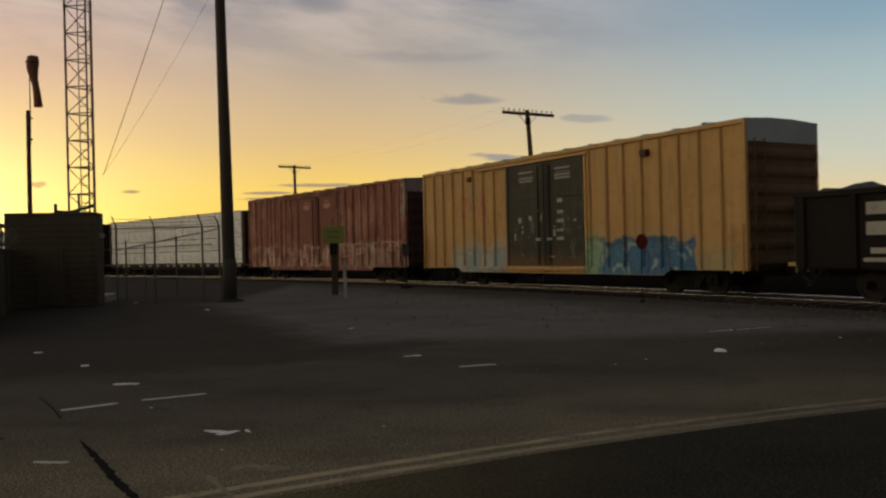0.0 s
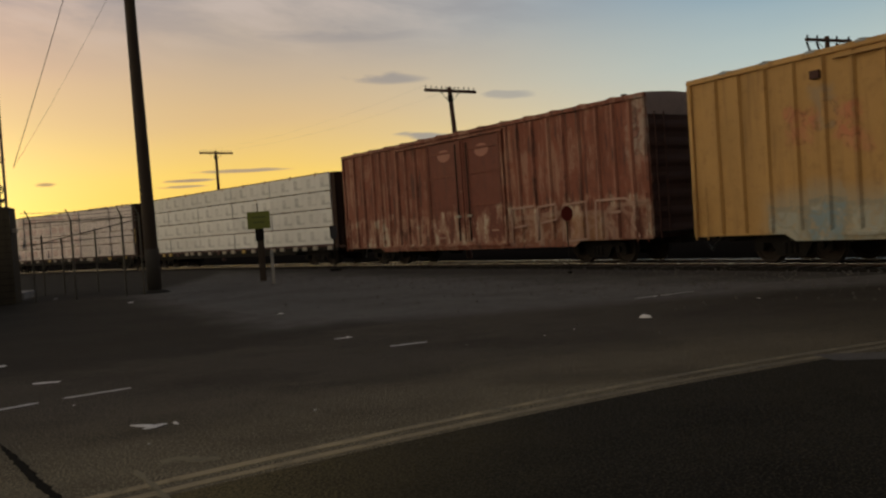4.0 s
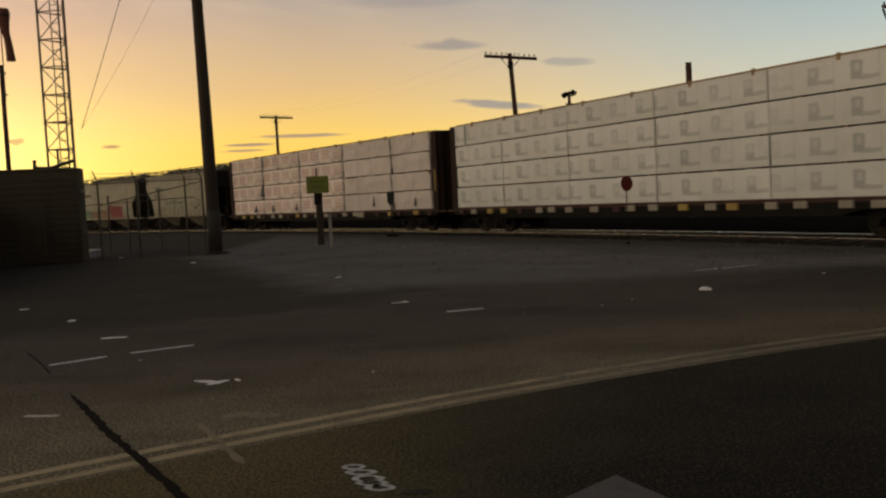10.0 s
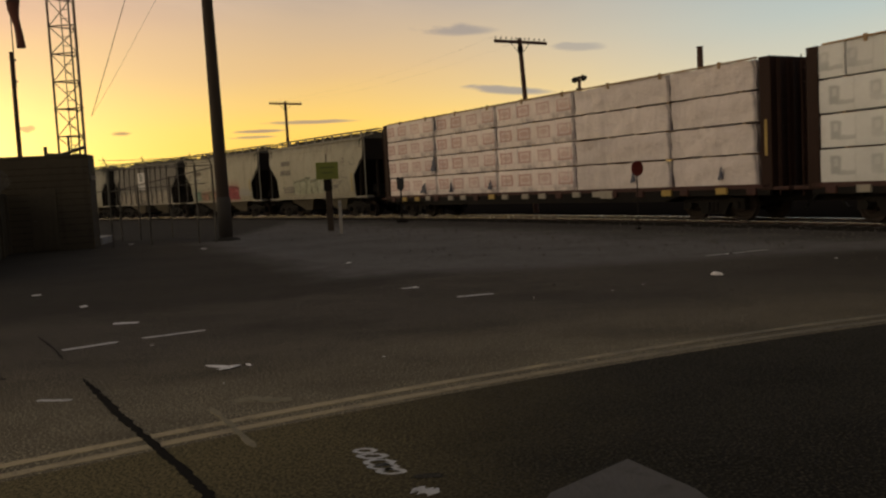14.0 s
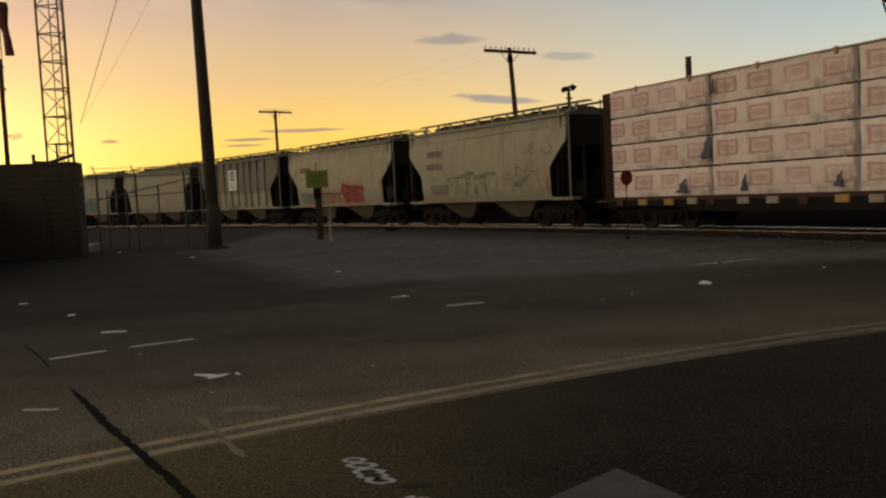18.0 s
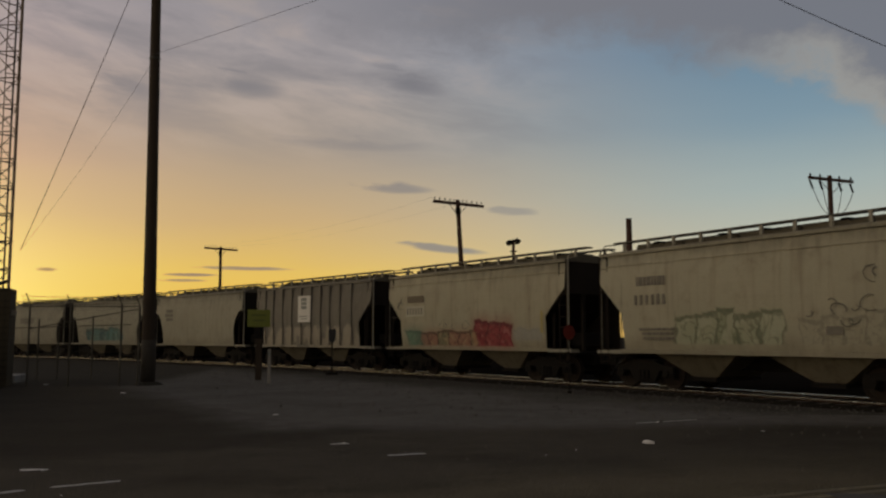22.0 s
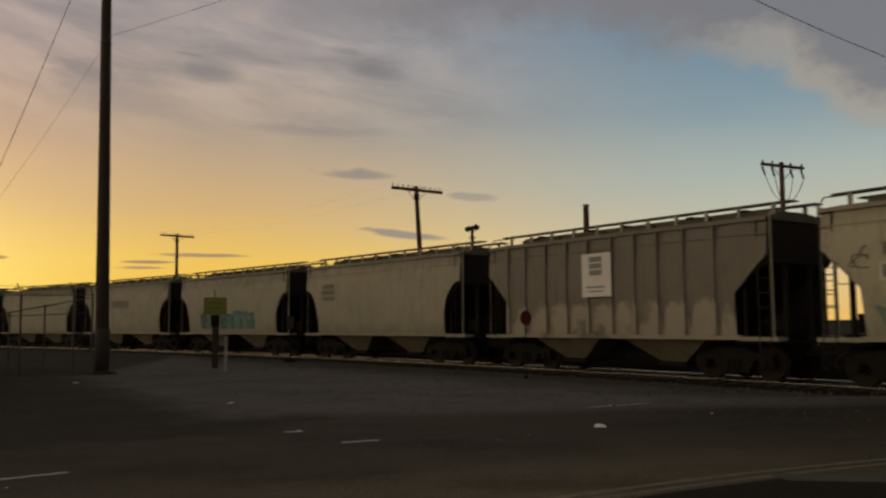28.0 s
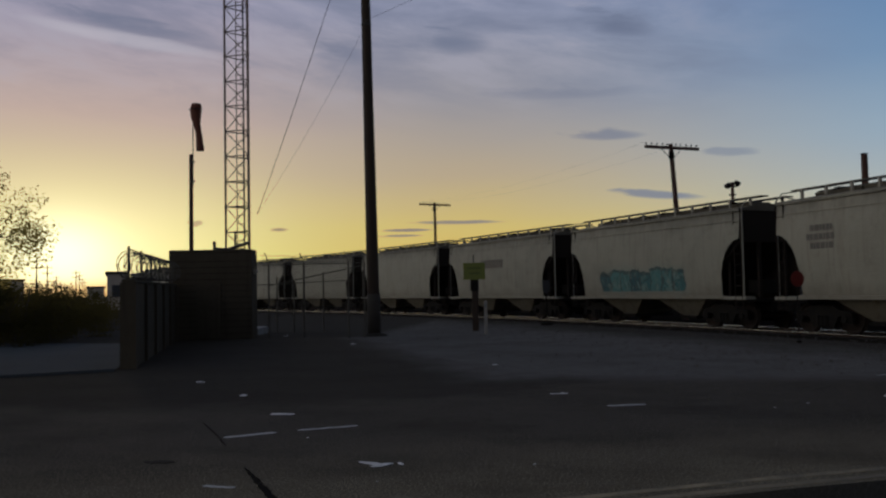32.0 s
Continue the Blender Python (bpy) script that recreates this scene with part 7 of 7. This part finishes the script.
def litter():
    crumple("paper_cup", 4.12, 12.95, 0.09, 0.05, 0.05, 2.0, "crushed white paper cup lying on the asphalt")
    for i, (x, y, s) in enumerate([(2.85, 12.28, 0.035), (2.32, 11.82, 0.025), (-0.6, 8.0, 0.025), (5.33, 16.1, 0.06), (-0.45, 13.4, 0.06), (-2.0, 18.4, 0.14), (-7.15, 26.0, 0.22),
                                   (-7.14, 15.1, 0.14), (-5.5, 13.1, 0.16), (-11.1, 31.0, 0.16), (-1.9, 7.2, 0.02), (-3.2, 9.3, 0.03), (1.2, 11.5, 0.02), (6.6, 14.4, 0.05)]):
        crumple("paper_scrap", x, y, s * 0.62, s * 0.36, min(0.014, s * 0.2), i + 3.0, "small scrap of white paper on the ground")
    for x, y, sx, sy in ((-2.14, 7.95, 0.14, 0.05), (-2.0, 7.9, 0.1, 0.045), (-1.85, 7.94, 0.07, 0.02), (-2.05, 7.82, 0.06, 0.03), (-4.16, 11.1, 0.15, 0.07), (-4.0, 11.08, 0.07, 0.03)):
        crumple("flattened_bag", x, y, sx, sy, 0.008, x * 7 + sx, "flattened white plastic bag stuck to the asphalt")


def leaves(bm_lists, centre, spread, count, size, rng):
    """Adds small folded leaves in a clump to (verts, faces)."""
    verts, faces = bm_lists
    for _ in range(count):
        while True:
            p = Vector((rng.uniform(-1, 1), rng.uniform(-1, 1), rng.uniform(-1, 1)))
            if p.length < 1:
                break
        p = centre + Vector((p.x * spread.x, p.y * spread.y, p.z * spread.z))
        if p.z < 0.03:
            p.z = 0.03
        a = Vector((rng.gauss(0, 1), rng.gauss(0, 1), rng.gauss(0, 0.7))).normalized()
        b = a.orthogonal().normalized()
        s = size * rng.uniform(0.6, 1.4)
        i = len(verts)
        verts += [tuple(p), tuple(p + a * s * 0.5 + b * s * 0.2), tuple(p + a * s), tuple(p + a * s * 0.5 - b * s * 0.2)]
        faces += [(i, i + 1, i + 2, i + 3)]


def limb(bm, p, d, length, r, depth, rng, tips):
    q = p + d * length
    mid = p.lerp(q, 0.5) + Vector((rng.gauss(0, 0.06), rng.gauss(0, 0.06), 0)) * length
    sweep(bm, [p, mid, q], r, 6) if depth > 1 else tube(bm, p, q, r, 5, r * 0.4)
    if depth <= 0:
        tips.append(q)
        return
    for _ in range(3):
        nd = (d + Vector((rng.gauss(0, 0.55), rng.gauss(0, 0.55), rng.gauss(0.05, 0.3)))).normalized()
        limb(bm, mid.lerp(q, rng.uniform(0.2, 1.0)), nd, length * rng.uniform(0.55, 0.8), r * 0.58, depth - 1, rng, tips)


def tree():
    rng = random.Random(41)
    base = along(46.6, 24.0)
    t = thing("tree", "sparse small-leaved tree against the sunset", "tree", Matrix.Translation(base))
    bm = bmesh.new()
    tips = []
    tube(bm, (0, 0, -0.1), (0.1, 0.05, 1.1), 0.2, 10, 0.15)
    for k in range(6):
        a = k * 1.05 + 0.3
        limb(bm, Vector((0.1, 0.05, 1.0)), Vector((math.cos(a) * 0.75, math.sin(a) * 0.75, 0.8)).normalized(), 2.5, 0.06, 4, rng, tips)
    part("trunk", bm, bark, t, smooth=True)
    vf = ([], [])
    for p in tips:
        leaves(vf, p, Vector((0.5, 0.5, 0.36)), 130, 0.085, rng)
    me = bpy.data.meshes.new("crown")
    me.from_pydata(vf[0], [], vf[1])
    me.materials.append(leaf_glow)
    part("crown", me, None, t)


def bushes():
    rng = random.Random(17)
    for az, d, r, h in [(41.6, 33, 2.3, 3.3), (39.5, 34, 2.3, 3.2), (37.3, 33.5, 2.2, 3.0), (35.4, 34.5, 2.1, 2.6), (33.9, 37, 2.1, 2.3), (32.9, 44, 2.4, 2.2), (32.0, 56, 2.6, 2.2), (36.2, 42, 2.6, 3.0), (34.4, 50, 2.8, 2.5)]:
        base = along(az, d)
        t = thing("bush", "dark rounded desert bush by the roadside", "bush", Matrix.Translation(base), group="roadside bushes")
        for k in range(9):
            a = k * 0.7
            part("stem", rod((0.1 * math.cos(a), 0.1 * math.sin(a), -0.05), (r * 0.55 * math.cos(a), r * 0.55 * math.sin(a), h * rng.uniform(0.5, 0.8)), 0.03, 5, 0.012), bark, t)
        vf = ([], [])
        for _ in range(60):
            a, q = rng.uniform(0, 6.28), math.sqrt(rng.random())
            c = Vector((math.cos(a) * q * r, math.sin(a) * q * r, h * (0.08 + 0.8 * rng.random()) * (1 - 0.4 * q * q)))
            leaves(vf, c, Vector((0.5, 0.5, 0.4)), 120, 0.1, rng)
        me = bpy.data.meshes.new("foliage")
        me.from_pydata(vf[0], [], vf[1])
        me.materials.append(bush_leaf)
        part("foliage", me, None, t)


def far_things():
    for az, el in ((32.1, 1.6), (31.9, 1.4), (31.75, 1.15), (31.6, 0.95), (34.3, 2.4), (33.7, 1.95), (33.2, 1.3)):
        h = 11.0
        d = (h - 1.6) / math.tan(radians(el))
        t = thing("distant_power_pole", "distant power pole with two crossarms", "power pole", Matrix.Translation(along(az, d)), group="distant power line")
        part("shaft", rod((0, 0, 0), (0, 0, h), 0.22, 8, 0.16), pole_wood, t)
        for z in (h - 0.8, h - 2.4):
            part("crossarm", boxed(-1.6, 1.6, -0.1, 0.1, z - 0.1, z + 0.1), pole_wood, t)
    for az0, az1, d, h, label in ((29.2, 30.4, 110, 4.2, "pale flat-roofed building far down the line"), (30.5, 31.5, 180, 3.2, "low distant shed at the end of the road"), (35.0, 42.0, 150, 4.2, "low distant building behind the bushes")):
        p, q = along(az1, d), along(az0, d)
        w = (q - p).length
        t = thing("distant_building", label, "building", pose(p.x, p.y, 0, 0, 0, math.degrees(math.atan2(q.y - p.y, q.x - p.x))), group="distant buildings")
        part("wall", boxed(0, w, 0, 12, 0, h), building_pale, t)
        part("roof", boxed(-0.2, w + 0.2, -0.2, 12.2, h + 0.005, h + 0.35), block_wall, t)
        n = max(1, int(w / 4))
        pane = shared(boxed(-0.6, 0.6, -0.03, -0.005, h * 0.35, h * 0.7), pane_dark)
        for i in range(n):
            part("window", pane, None, t).location = ((i + 0.5) * w / n, 0, 0)
    # a flat roof beyond the fence, just above the cars
    p = along(16.4, 120)
    t = thing("distant_plant_roof", "small dark roof box far beyond the train", "building", Matrix.Translation(p))
    part("wall", boxed(-0.8, 0.8, 0, 3, 0, 6.3), building_pale, t)
    part("roof", boxed(-0.9, 0.9, -0.1, 3.1, 6.305, 6.6), block_wall, t)


pole_base = utility_pole()
block_hut()
lattice_tower()
windsock()
chain_fence()
boundary_wall()
T1_TOP, T1_ARM = telegraph_pole(-5.8, 41.6, 8.05, 3.2, "leaning telegraph pole with a ten-pin crossarm", radians(31))
T2_TOP, T2_ARM = telegraph_pole(9.64, 73.0, 8.82, 0.2, "distant telegraph pole with a ten-pin crossarm", radians(40))
T3_TOP, T3_ARM = power_pole()
floodlight_pole()
stub_post()
signs()
far_lamp()
litter()
tree()
bushes()
far_things()
TOWER_FOOT = along(21.4, 34.6, 4.75)
cable("guy_cable", pole_base + Vector((-0.18, 0, 16.3)), TOWER_FOOT, 0.15, 0.011, "thin guy cable from the utility pole to the tower")
cable("guy_cable", pole_base + Vector((-0.13, 0, 11.5)), TOWER_FOOT, 0.2, 0.004, "thin guy cable from the utility pole to the tower")
cable("overhead_cable", pole_base + Vector((-0.12, -0.2, 11.6)), (14.0, 6.8, 10.6), 0.25, 0.006, "thin overhead cable running from the utility pole")
cable("overhead_cable", (-8.6, 8.9, 12.43), (46.0, 39.75, 12.43), 3.13, 0.011, "black overhead cable crossing above the road")
for off in (-1.42, 0.5):
    cable("telegraph_wire", T1_TOP + T1_ARM * off + Vector((0, -0.1, 0.22)), T2_TOP + T2_ARM * off + Vector((0, -0.1, 0.22)), 0.5, 0.002, "thin telegraph wire between two poles")


# ---- what moves: the train rolls past and slows a little ----
def rolled(t):
    """Metres that the train has run since the start."""
    return (((9.6596e-6 * t - 5.455e-4) * t - 0.019104) * t + 5.01505) * t


def car_pose(place, t):
    x, y, a = track_at(place - rolled(t))
    return pose(x, y, 0, 0, 0, math.degrees(a))


def motions():
    for car, place in CAR_PLACE.items():
        walk(car, [(t, car_pose(place, t)) for t in range(33)])
    spin = [(i * 4 / 30, math.degrees(rolled(i * 4 / 30) / 0.457)) for i in range(241)]
    for w in WHEELSETS:
        y = w.location.y
        walk(w, [(t, pose(0, y, RAIL_TOP + 0.457, a)) for t, a in spin])


motions()
